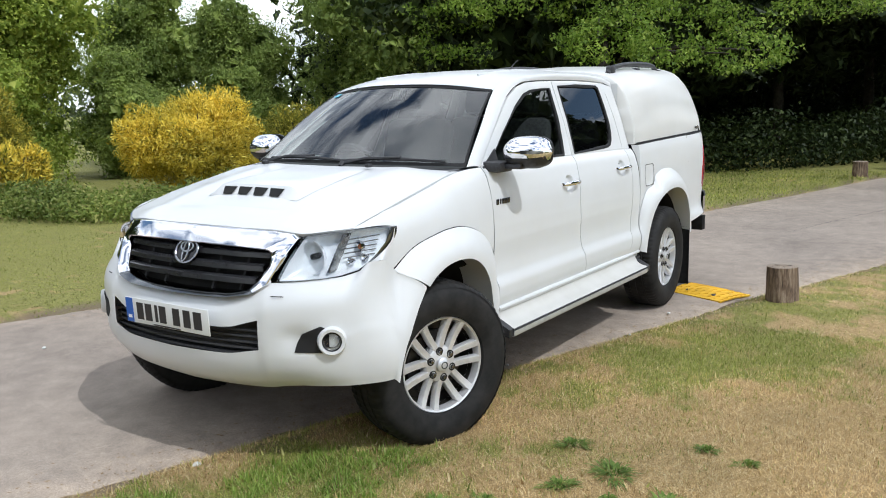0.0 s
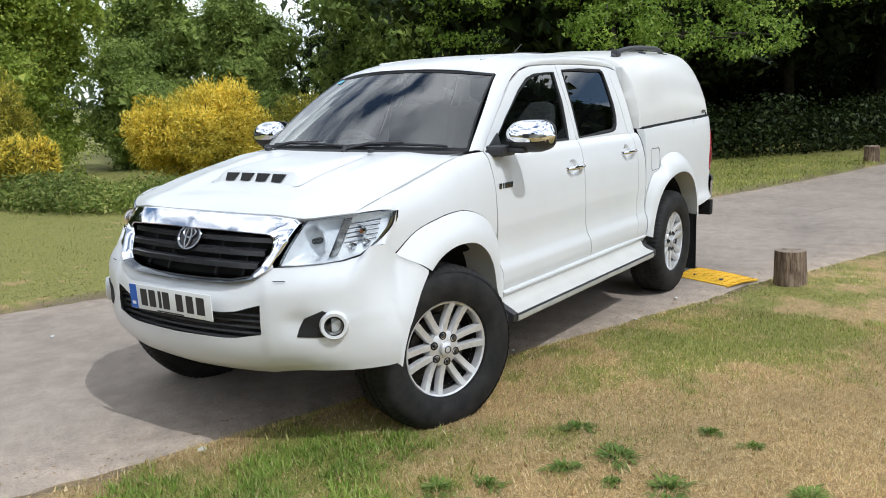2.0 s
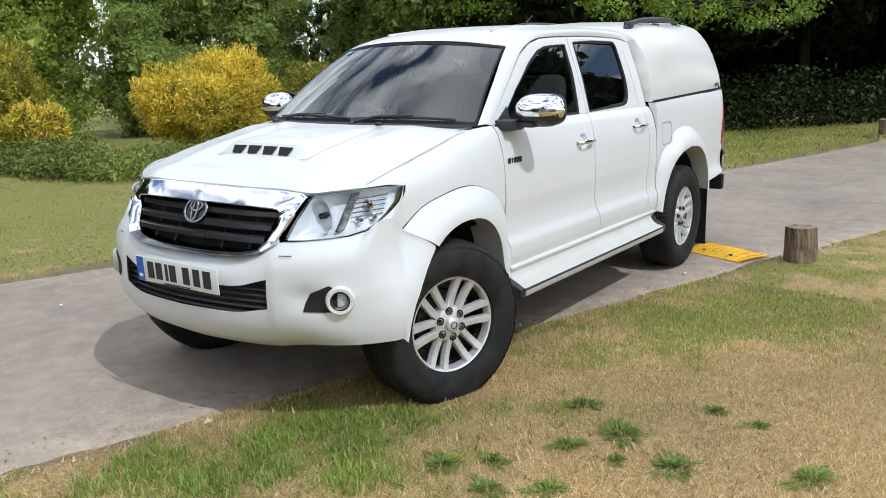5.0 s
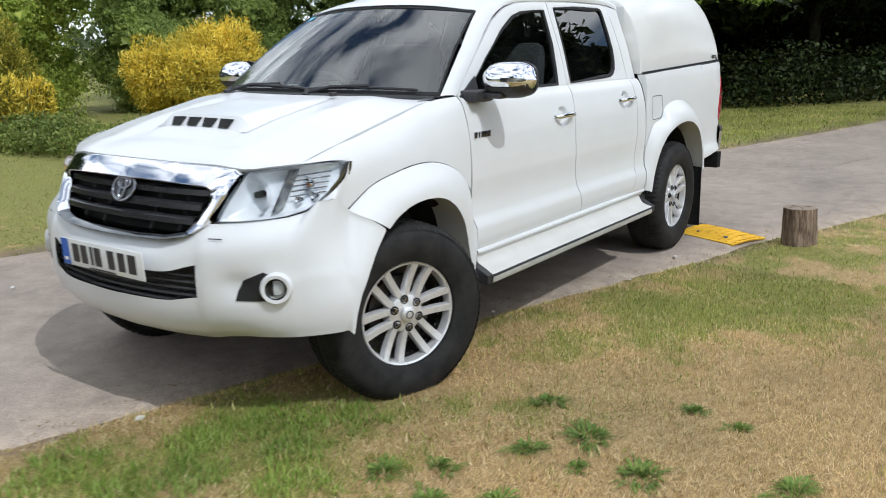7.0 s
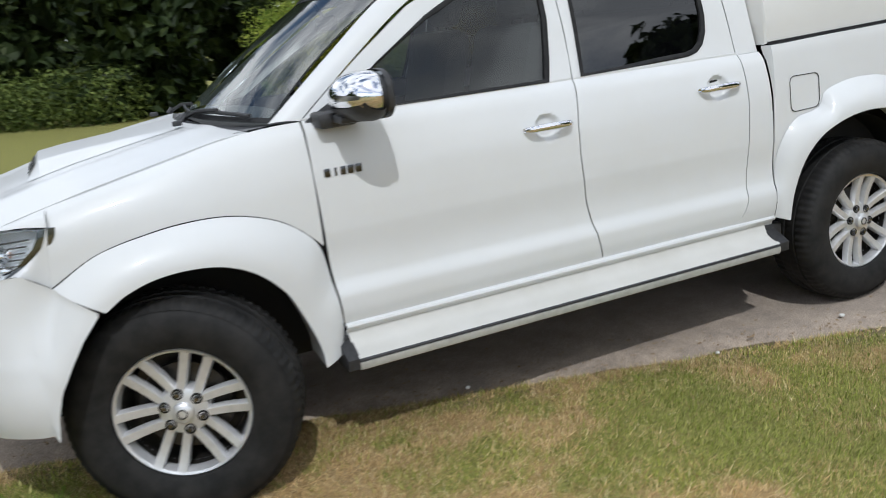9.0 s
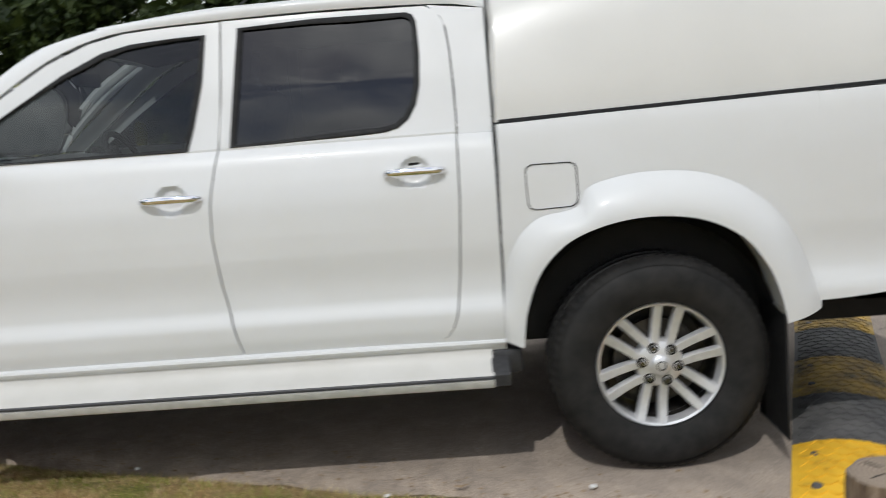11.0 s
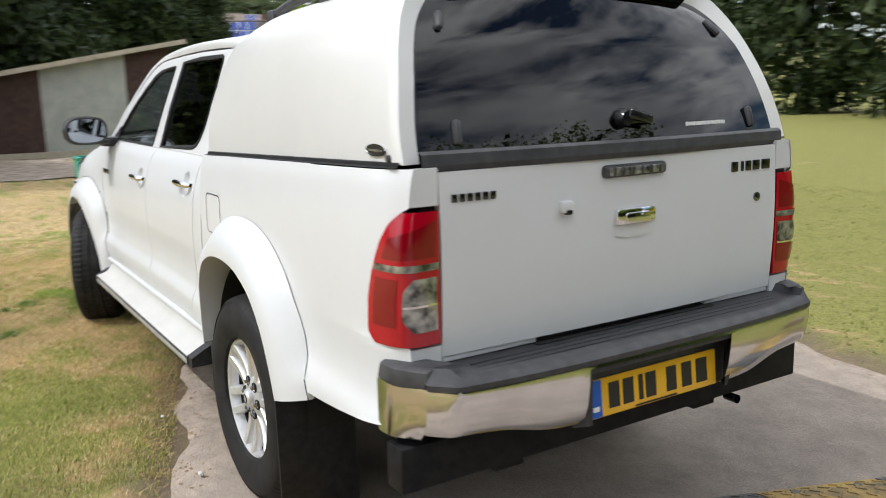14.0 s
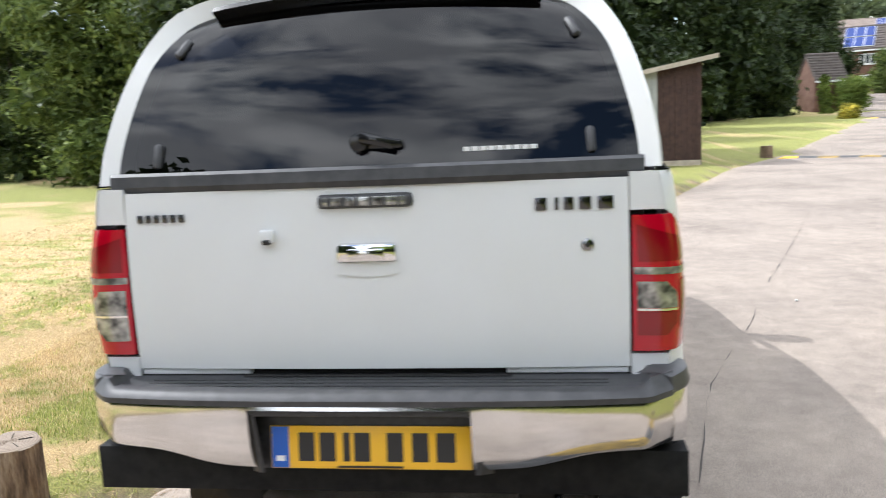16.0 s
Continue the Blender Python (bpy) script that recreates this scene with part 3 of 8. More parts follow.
# strip along the belt under the rear window's sloping end
fd = both("front_door", front_door, PAINT, truck)
rd = both("rear_door", rear_door, PAINT, truck)
px0 = curve([1.2, 1.36, 1.50, 1.60, 1.635, 1.66], [-0.929, -0.929, -0.923, -0.911, -0.885, -0.850])
pillar.grid([[upper(px0(BELT + (1.664 - BELT) * s) + (-1.047 - px0(BELT + (1.664 - BELT) * s)) * t, BELT + (1.664 - 0.024 * t - BELT) * s, 0.0) for s in np.linspace(0, 1, 12)] for t in np.linspace(0, 1, 5)], 0.012, OUT)
both("cab_rear_pillar", pillar, PAINT, truck)


def seal(win, width=0.016, proud=0.003):
    """The black rubber round a window."""
    w = densify(win, 5)
    c = np.mean(win, axis=0)
    rows = []
    for k, p in enumerate(w + w[:1]):
        p = np.array(p)
        q = p + (c - p) / np.linalg.norm(c - p) * width
        o = p + (p - c) / np.linalg.norm(c - p) * 0.004
        rows.append([upper(o[0], o[1], -proud), upper(p[0], p[1], -proud - 0.003), upper(q[0], q[1], -proud * 0.3), upper(q[0], q[1], 0.012)])
    return Form().grid(rows)


def pane_form(win, inset=0.008):
    w = densify(win, 5)
    c = np.mean(win, axis=0)
    rows = [[upper(p[0] + (c[0] - p[0]) * t, p[1] + (c[1] - p[1]) * t, inset) for t in np.linspace(0, 1, 7)] for p in w + w[:1]]
    return Form().grid(rows)


for doors, win, mat, text in ((fd, win_f, SIDE_GLASS, "lightly tinted side window"), (rd, win_r, PRIVACY, "black privacy glass window")):
    for door, flip in zip(doors, (False, True)):
        for name, form, m, lab in (("window_seal", seal(win), RUBBER, ""), ("window_pane", pane_form(win), mat, text)):
            ob = part(name, form.flipped() if flip else form, m, door, lab, 60)
            if name == "window_pane":
                ob.visible_shadow = False


# door handles: a chrome bar over a shallow dish
def handle_at(x, z):
    y = plain_skin(x, z)[1]
    bar = Form()
    pts = [(x + 0.105, y + 0.006, z + 0.002), (x + 0.085, y + 0.026, z + 0.004), (x + 0.04, y + 0.034, z + 0.006), (x - 0.04, y + 0.034, z + 0.006), (x - 0.085, y + 0.026, z + 0.004), (x - 0.105, y + 0.006, z + 0.002)]
    p = spline(pts, 22)
    rows = []
    for k, q in enumerate(p):
        s = 0.55 + 0.45 * math.sin(math.pi * k / 21) ** 0.4
        rows.append([(q[0], q[1] + 0.010 * math.sin(a), q[2] + 0.0145 * s * math.cos(a)) for a in np.linspace(0, 2 * math.pi, 13)])
    bar.grid(rows)
    return bar


for doors, x, z in ((fd, 0.06, 1.062), (rd, -0.775, 1.098)):
    bar = handle_at(x, z)
    for door, flip in zip(doors, (False, True)):
        part("handle", bar.flipped() if flip else bar, CHROME, door, "chrome pull handle", 60)

# bed side
bed_cols = [(-1.053, 0.655, -1.056, 1.238), (-1.075, 0.780, -1.08, 1.239), (-1.125, 0.868, -1.13, 1.240), (-1.19, 0.912, -1.19, 1.242), (-1.265, 0.924, -1.265, 1.245), (-1.318, 0.940, -1.32, 1.247), (-1.345, 0.990, -1.345, 1.248), (-1.44, 1.026, -1.44, 1.251), (-1.56, 1.038, -1.56, 1.254), (-1.72, 1.024, -1.72, 1.259), (-1.86, 0.970, -1.87, 1.263), (-1.985, 0.865, -1.99, 1.267), (-2.07, 0.720, -2.075, 1.269), (-2.118, 0.545, -2.125, 1.271)]
bed = Form().grid(flank(bed_cols, 20), 0.018, OUT)


def bed_end(x, z):
    """The rear corner of the bed, turned in towards the tailgate."""
    p = np.array(skin(min(max(x, -2.655), -2.1), z))
    if x < -2.50:
        u = (-2.50 - x) / 0.155
        p[1] -= 0.036 * u**3 + 0.006 * u
    p[0] = x
    return tuple(p)


lamp_front = lambda z: float(np.interp(z, [0.80, 0.835, 0.86, 0.95, 1.02, 1.10, 1.15, 1.185, 1.20], [-2.56, -2.54, -2.512, -2.517, -2.536, -2.568, -2.598, -2.638, -2.66]))
zs = np.r_[np.linspace(0.572, 0.832, 10), np.linspace(0.84, 1.18, 16), np.linspace(1.19, 1.284, 6)]
rail_z = lambda x, z: z + 0.055 * max((-2.118 - x) / 0.53, 0.0) ** 1.5 * max(0.0, 1 - (z - 0.572) / 0.26) if z < 1.19 else 1.19 + (z - 1.19) * (top_line(x) - 0.002 - 1.19) / 0.094
bed.grid([[bed_end((-2.118 - 0.0097 * (z - 0.55)) * (1 - t) + max(lamp_front(z) if 0.832 < z < 1.186 else -2.648, -2.648) * t, rail_z(-2.118 - 0.53 * t, z)) for z in zs] for t in np.linspace(0, 1, 18)])
bed_pair = both("bed_side", bed, PAINT, truck)
flap = Form()
fo = [(-1.160, 1.070), (-1.166, 1.087), (-1.182, 1.095), (-1.31, 1.095), (-1.327, 1.088), (-1.334, 1.072), (-1.336, 0.972), (-1.330, 0.954), (-1.313, 0.944), (-1.19, 0.940), (-1.172, 0.947), (-1.164, 0.962)]
fo = densify([(a + 0.018, b + 0.004) for a, b in fo + fo[:1]], 4)
groove = Form().grid([[(a, skin(a, b)[1] + 0.0025, b), (a + (-1.219 - a) * 0.045, skin(a, b)[1] + 0.0025, b + (1.02 - b) * 0.045)] for a, b in fo])
part("fuel_flap_gap", groove, RUBBER, bed_pair[0])

# near-black backing added behind the panels: the shade in the gaps is put into its colour
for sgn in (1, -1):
    part("gap_backing", Form().grid([[(x, sgn * (0.735 + 0.02 * math.sin((z - 0.5) * 4)), z) for z in np.linspace(0.45, 1.13, 6)] for x in np.linspace(-1.0, 0.9, 6)]), DARK, truck)
    part("bed_gap_backing", Form().grid([[(x, sgn * 0.62, z) for z in np.linspace(0.45, 1.1, 3)] for x in (-2.1, -1.0)]), DARK, truck)
    part("engine_bay_backing", Form().grid([[(x, sgn * 0.55, z) for z in np.linspace(0.35, 1.02, 3)] for x in (0.95, 2.0)]), DARK, truck)
part("bed_tail_backing", Form().box((-2.6, -0.68, 0.60), (-2.02, 0.68, 1.20)), DARK, truck)
part("bed_front_backing", Form().box((-1.16, -0.70, 0.50), (-1.0, 0.70, 1.19)), DARK, truck)
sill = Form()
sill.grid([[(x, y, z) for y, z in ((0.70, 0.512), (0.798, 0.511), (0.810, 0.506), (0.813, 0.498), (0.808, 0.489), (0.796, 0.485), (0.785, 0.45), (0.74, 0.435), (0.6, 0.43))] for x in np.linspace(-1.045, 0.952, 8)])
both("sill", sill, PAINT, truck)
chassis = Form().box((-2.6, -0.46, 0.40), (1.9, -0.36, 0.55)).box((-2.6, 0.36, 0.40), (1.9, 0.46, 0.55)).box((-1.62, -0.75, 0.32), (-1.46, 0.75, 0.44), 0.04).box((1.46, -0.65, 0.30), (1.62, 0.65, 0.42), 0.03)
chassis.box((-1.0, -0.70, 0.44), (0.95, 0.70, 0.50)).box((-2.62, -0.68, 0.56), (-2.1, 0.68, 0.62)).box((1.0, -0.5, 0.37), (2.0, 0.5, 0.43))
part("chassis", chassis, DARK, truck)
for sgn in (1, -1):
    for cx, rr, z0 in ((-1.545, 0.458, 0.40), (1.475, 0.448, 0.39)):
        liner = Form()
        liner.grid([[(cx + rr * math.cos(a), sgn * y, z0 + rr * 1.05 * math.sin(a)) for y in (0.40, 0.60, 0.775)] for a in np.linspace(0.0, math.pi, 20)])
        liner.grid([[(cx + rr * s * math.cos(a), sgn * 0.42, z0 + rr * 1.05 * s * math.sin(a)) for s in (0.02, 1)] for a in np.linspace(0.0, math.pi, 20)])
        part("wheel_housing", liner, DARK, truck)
    guard = Form()
    guard.grid([[(-1.98 - 0.03 * (0.5 - z), sgn * y, z) for z in np.linspace(0.10, 0.56, 6)] for y in (0.60, 0.74, 0.875)], 0.008, (-1, 0, 0))
    part("mud_flap", guard, RUBBER, truck)

# roof and screen pillars
gut = [(1.085, 0.700, 1.222), (0.83, 0.632, 1.415), (0.56, 0.556, 1.605), (0.42, 0.545, 1.648), (0.22, 0.548, 1.682), (-0.1, 0.552, 1.704), (-0.5, 0.552, 1.712), (-0.92, 0.548, 1.700), (-1.05, 0.545, 1.680)]
edge_line = [(0.982, 1.217), (0.735, 1.405), (0.51, 1.560), (0.36, 1.624), (0.22, 1.652), (-0.1, 1.667), (-0.5, 1.674), (-0.92, 1.664), (-1.05, 1.640)]
a = spline(gut, 40)
b = spline([upper(x, z, -0.001) for x, z in edge_line], 40)
rows = []
for p, q in zip(a, b):
    mid = (p + q) / 2 + np.array((0.0, 0.012, 0.010))
    rows.append([tuple((1 - t) ** 2 * p + 2 * t * (1 - t) * mid + t * t * q) for t in np.linspace(0, 1, 6)] + [tuple(q - np.array((0, 0.012, 0)))])
both("screen_pillar", Form().grid(rows), PAINT, truck)
g2 = spline(gut[2:], 30)
rows = []
for k, p in enumerate(g2):
    crown = float(np.interp(p[0], [-1.06, -0.9, -0.5, 0.0, 0.3, 0.56], [0.038, 0.042, 0.042, 0.040, 0.040, 0.042]))
    lead = 0.115 * max(0.0, 1 - k / 9.0) ** 1.5
    rows.append([(p[0] + lead * (1 - s**2), p[1] * s, p[2] + crown * (1 - abs(s) ** 2.6) - (0.006 if k == 0 else 0)) for s in np.linspace(-1, 1, 33)])
roof = Form().grid(rows)
for y in (-0.36, 0.36):
    roof.tube([(x, y, float(np.interp(x, [-0.95, -0.5, 0.0, 0.4], [1.728, 1.740, 1.731, 1.690]))) for x in np.linspace(-0.95, 0.4, 10)], 0.006, 6)
part("roof", roof, PAINT, truck)
back = Form().grid([[(-1.05 - 0.0 * z, y, z) for z in np.linspace(1.2, 1.66, 3)] for y in np.linspace(-0.62, 0.62, 3)])
part("cab_back", back, PAINT, truck)
aerial = Form().tube([(-0.10, 0.28, 1.725), (-0.16, 0.285, 1.77), (-0.21, 0.29, 1.80)], [0.006, 0.003, 0.0025])
part("aerial", aerial, BLACK, truck)

# windscreen
def screen_point(s, t, push=0.0):
    """s across (-1 to 1), t up (0 to 1)."""
    lo, hi = np.array((1.080, 0.694, 1.222)), np.array((0.562, 0.548, 1.602))
    p = lo + (hi - lo) * t
    bow = (0.15 * (1 - t) + 0.105 * t) * (1 - s * s)
    return (p[0] + bow + 0.015 * math.sin(math.pi * t) + push, p[1] * s, p[2] + 0.035 * t * (1 - s * s) + 0.008 * (1 - t) * (1 - s * s) + 0.012 * math.sin(math.pi * t) + push)


screen = Form().grid([[screen_point(s, t) for t in np.linspace(0, 1, 14)] for s in np.linspace(-1, 1, 31)])
ws = part("windscreen", screen, SCREEN, truck, "clear windscreen reflecting clouds", 60)
ws.visible_shadow = False
border = Form()
for ss, tt in ((np.linspace(-1, 1, 31), (0.0, 0.035)), (np.linspace(-1, 1, 31), (0.965, 1.0))):
    border.grid([[screen_point(s, t, 0.002) for t in np.linspace(*tt, 3)] for s in ss])
for s0, s1 in ((-1, -0.984), (0.984, 1)):
    border.grid([[screen_point(s, t, 0.002) for t in np.linspace(0, 1, 14)] for s in np.linspace(s0, s1, 3)])
part("screen_border", border, RUBBER, ws)
sticker = Form().grid([[screen_point(s, t, 0.003) for t in (0.90, 0.955)] for s in (-0.90, -0.80)])
part("tint_sticker", sticker, shader("sticker", (0.05, 0.45, 0.62), 0.3)[0], ws)
cowl = Form().grid([[(1.09 + 0.15 * (1 - s * s) + 0.06 * t, 0.70 * s, 1.210 + 0.008 * (1 - s * s) - 0.012 * t) for t in np.linspace(0, 1, 4)] for s in np.linspace(-1, 1, 25)])
part("screen_cowl", cowl, BLACK, truck)
for y0, y1 in ((-0.50, 0.02), (0.06, 0.60)):
    wiper = Form()
    arm = [(1.255 - 0.1 * y0 * y0, y0, 1.235), (1.225 - 0.1 * y0 * y0, y0 + 0.12, 1.262), (1.185, (y0 + y1) / 2 + 0.05, 1.268)]
    wiper.tube(arm, 0.008, 6)
    wiper.tube([(1.245 - 0.16 * (y * y) / 0.49 * 0.9 - 0.02, y, 1.250 + 0.01 * math.sin((y - y0) * 6)) for y in np.linspace(y0 - 0.05, y1, 10)], 0.007, 6)
    wiper.tube([(1.27 - 0.1 * y0 * y0, y0, 1.222), (1.25 - 0.1 * y0 * y0, y0, 1.245)], 0.013, 8)
    part("wiper", wiper, BLACK, truck)

# cabin
floor_pan = Form().box((-0.95, -0.66, 0.52), (1.0, 0.66, 0.58)).grid([[(-0.96, y, z) for z in (0.55, 1.2)] for y in (-0.68, 0.68)])
part("cabin_floor", floor_pan, CABIN_DARK, truck)
dash = Form()
dash.grid([[(x, y, z) for x, z in ((1.20, 1.205), (1.05, 1.215), (0.92, 1.21), (0.80, 1.185), (0.76, 1.13), (0.78, 1.0), (0.86, 0.8), (0.95, 0.6))] for y in np.linspace(-0.67, 0.67, 9)])
part("dashboard", dash, CABIN, truck)
wheel_ring = Form().lathe([(0.185 + 0.015 * math.cos(a), 0.015 * math.sin(a)) for a in np.linspace(0, 2 * math.pi, 9)], 30, pose(0.62, -0.36, 1.13, 0, -66, 0), "z")
wheel_ring.box((-0.06, -0.17, -0.02), (0.06, 0.17, 0.01), 0.01, pose(0.63, -0.36, 1.13, 0, -66, 0))
part("steering_wheel", wheel_ring, CABIN_DARK, truck)


def seat(x, y, w):
    s = Form().box((x - 0.05, y - w / 2, 0.72), (x + 0.48, y + w / 2, 0.88), 0.05)
    s.box((-0.07, -w / 2, 0.0), (0.07, w / 2, 0.62), 0.06, pose(x - 0.02, y, 0.84, 0, -14, 0))
    for k in ((0,) if w < 0.7 else (-0.4, 0.4)):
        s.box((-0.045, -0.13, 0.0), (0.045, 0.13, 0.19), 0.04, pose(x - 0.19, y + k, 1.46, 0, -10, 0))
        s.tube([(x - 0.17, y + k - 0.05, 1.38), (x - 0.19, y + k - 0.05, 1.48)], 0.007, 6).tube([(x - 0.17, y + k + 0.05, 1.38), (x - 0.19, y + k + 0.05, 1.48)], 0.007, 6)
    return s


part("front_seat", seat(0.10, 0.36, 0.5), FABRIC, truck)
part("front_seat", seat(0.10, -0.36, 0.5), FABRIC, truck)
part("rear_seat", seat(-0.72, 0.0, 1.25), FABRIC, truck)
lining = Form().grid([[(x, 0.52 * s, 1.655 - 0.02 * s * s - (0.03 if x < -0.8 else 0) - (0.04 if x > 0.3 else 0)) for s in np.linspace(-1, 1, 7)] for x in np.linspace(-0.98, 0.5, 6)])
part("headlining", lining, CABIN, truck)
mirror_in = Form().box((0.60, -0.11, 1.50), (0.63, 0.11, 1.56), 0.012).tube([(0.62, 0, 1.55), (0.66, 0, 1.62)], 0.008, 6)
part("interior_mirror", mirror_in, CABIN_DARK, truck)

# bonnet
UC = smooth([0.0, 0.25, 0.40, 0.49, 0.60, 0.70, 0.76, 0.79, 0.80], [2.275, 2.262, 2.237, 2.21, 2.15, 2.07, 1.99, 1.92, 1.86])
nose = lambda y, z: UC(abs(y)) - 0.5 * (z - 0.80)


def bonnet_z(x, y):
    e = top_line(x) + 0.002
    s = min(abs(y) / bon_edge(x), 1.0)
    lift = float(np.interp(x, [1.1, 1.5, 1.8, 2.0, 2.1, 2.2], [0.024, 0.042, 0.050, 0.046, 0.025, 0.0]))
    ridge = 0.010 * math.exp(-((s - 0.62) / 0.10) ** 2) * float(np.interp(x, [1.1, 1.4, 2.0, 2.15], [0.2, 1, 1, 0]))
    return e + lift * (1 - s**2.6) + ridge


rows = []
for s in np.linspace(-1, 1, 45):
    row = []
    for t in np.linspace(0, 1, 30):
        x0 = 1.155 + 0.125 * (1 - s * s)
        yf = 0.70 * s
        x1 = nose(yf, 1.022) - 0.006
        x = x0 + (x1 - x0) * t
        y = bon_edge(x) * s * (1 - 0.001)
        edge_z = float(np.interp(abs(y), [0, 0.42, 0.50, 0.545, 0.62, 0.70], [1.030, 1.026, 1.016, 1.010, 1.020, 1.030]))
        pull = max(0.0, (t - 0.90) / 0.10) ** 1.5
        z = bonnet_z(x, y) * (1 - pull) + (edge_z + 0.002) * pull
        x = x + (nose(y, edge_z) - 0.002 - x) * pull
        row.append((x, y, z))
    rows.append(row)
part("bonnet", Form().grid(rows, 0.02, (0, 0, 1)), PAINT, truck, "", 50)
# air scoop
rows = []
for t in np.linspace(0, 1, 16):
    x = 1.80 - 0.50 * t
    half = 0.222 - 0.01 * t
    high = 0.044 * (1 - t) ** 1.1
    row = []
    for s in np.linspace(-1, 1, 25):
        y = half * 1.28 * s
        prof = min(1.0, max(0.0, (1 - abs(s)) / 0.24))
        prof = prof * prof * (3 - 2 * prof)
        row.append((x, y, bonnet_z(x, y) + 0.0015 + high * prof))
    rows.append(row)
scoop = Form().grid(rows)
hood = part("bonnet_scoop", scoop, PAINT, truck, "", 40)
hood_front = rows[0]
lipf = Form()
for t in (0,):
    lower = [(1.945, 0.27 * s, bonnet_z(1.945, 0.27 * s) + 0.0004) for s in np.linspace(-1, 1, 25)]
    mid = [(1.835, 0.262 * s, bonnet_z(1.835, 0.262 * s) + 0.0006 + 0.0075 * (1 - abs(s) ** 4)) for s in np.linspace(-1, 1, 25)]
    lipf.grid([lower, mid])
part("scoop_ramp", lipf, PAINT, hood)
# Flat near-black patches stand for the shade inside the scoop's openings.
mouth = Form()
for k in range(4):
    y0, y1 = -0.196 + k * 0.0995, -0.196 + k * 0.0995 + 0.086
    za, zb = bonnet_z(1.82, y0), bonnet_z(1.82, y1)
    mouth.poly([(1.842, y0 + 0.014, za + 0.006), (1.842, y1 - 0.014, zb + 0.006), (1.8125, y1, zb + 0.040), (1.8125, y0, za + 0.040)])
part("scoop_mouth_dark", mouth, DARK, hood)
face = Form().grid([[(1.842, p_[1], bonnet_z(1.842, p_[1]) + 0.003) for p_ in rows[0]], [tuple(p_) for p_ in rows[0]]])
part("scoop_face", face, PAINT, hood)
for y in (-0.42, 0.28):
    part("washer_jet", Form().box((1.30, y - 0.012, 1.225), (1.335, y + 0.012, 1.243), 0.005), BLACK, truck)

# front bumper
plan = [(2.338, 0.0), (2.333, 0.15), (2.318, 0.30), (2.290, 0.42), (2.250, 0.53), (2.195, 0.635), (2.13, 0.715), (2.05, 0.775), (1.97, 0.808), (1.92, 0.818)]
pl2 = spline(plan, 60)
arch_x = curve([0.36, 0.39, 0.47, 0.54, 0.61, 0.68, 0.75, 0.80, 0.90], [1.905, 1.90, 1.885, 1.86, 1.815, 1.765, 1.70, 1.76, 1.86])
offs = smooth([0.0, 0.10, 0.22, 0.36, 0.55, 0.75, 0.87, 0.95, 1.0], [-0.115, -0.05, -0.014, 0.0, 0.004, -0.002, -0.016, -0.035, -0.055])
z_low = curve([0.0, 0.45, 0.60, 0.80], [0.365, 0.375, 0.40, 0.41])
z_high = curve([0.0, 0.28, 0.34, 0.40, 0.47, 0.60, 0.70, 0.745, 0.765, 0.785, 0.82], [0.762, 0.765, 0.775, 0.80, 0.826, 0.836, 0.846, 0.863, 0.885, 0.903, 0.905])
vs = np.linspace(0, 1, 34)
pocket = lambda y, z: 0.020 * math.exp(-((y - 0.605) / 0.062) ** 2 - ((z - 0.612) / 0.048) ** 2)
rows = []
for k, (x, y) in enumerate(pl2):
    d = pl2[min(k + 1, 59)] - pl2[max(k - 1, 0)]
    nx, ny = d[1], -d[0]
    ln = math.hypot(nx, ny)
    nx, ny = (nx / ln, ny / ln) if k else (1.0, 0.0)
    row = []
    for v in vs:
        z = z_low(y) + (z_high(y) - z_low(y)) * v
        o = offs(v)
        dent_ = pocket(y, z)
        if v < 0.4:
            o = o * float(np.interp(y, [0.50, 0.75], [1, 0.3]))
        elif v > 0.5:
            o = o * float(np.interp(y, [0.45, 0.76], [1, 0.25]))
        wide_ = min(max((2.17 - x) / 0.25, 0.0), 1.0)
        low_ = min(max((0.82 - v) / 0.62, 0.0), 1.0)
        o -= dent_ + 0.010 * ease((0.485 - y) / 0.045) * ease(v / 0.2)
        q = [x + nx * o, y + ny * o * 0.8 + 0.062 * wide_**2 * (3 - 2 * wide_) * low_**2 * (3 - 2 * low_)]
        if y > 0.45 and v > 0.7:
            w = ((v - 0.7) / 0.3) ** 2.2 * float(np.interp(y, [0.45, 0.49], [0, 1]))
            xt = nose(y, z) - 0.002 if y < 0.735 else float(np.interp(y, [0.735, 0.75, 0.795, 0.811, 0.82], [nose(0.735, z) - 0.002, 1.982, 1.976, 1.92, 1.90]))
            q = [q[0] + (xt - q[0]) * w, q[1] + (y - q[1]) * w]
        row.append((q[0], q[1], z))
    rows.append(row)
side_rows = []
last = rows[-1]
for t in np.linspace(0.1, 1, 12):
    low_lift, seam_lift = math.sin(math.pi / 2 * t), 1 - (1 - max((t - 0.42) / 0.58, 0.0)) ** 2.3
    row = []
    for v, p in zip(vs, last):
        za = 0.39 + 0.365 * v
        y_arch = 0.872 + 0.026 * min(v / 0.7, 1.0)
        y_arch = min(y_arch, 0.891)
        flush = ease((v - 0.45) / 0.55)
        lift = low_lift + (seam_lift - low_lift) * flush
        row.append((p[0] + (arch_x(za) - p[0]) * t, p[1] - 0.012 * flush * ease(t / 0.4) * (1 - lift) + (y_arch - p[1]) * lift, p[2] + (za - p[2]) * t))
    side_rows.append(row)
end = [(p[0], p[1] - 0.03, p[2]) for p in side_rows[-1]]
rows = rows + side_rows + [end]
rows[0] = [(p[0], 0.0, p[2]) for p in rows[0]]
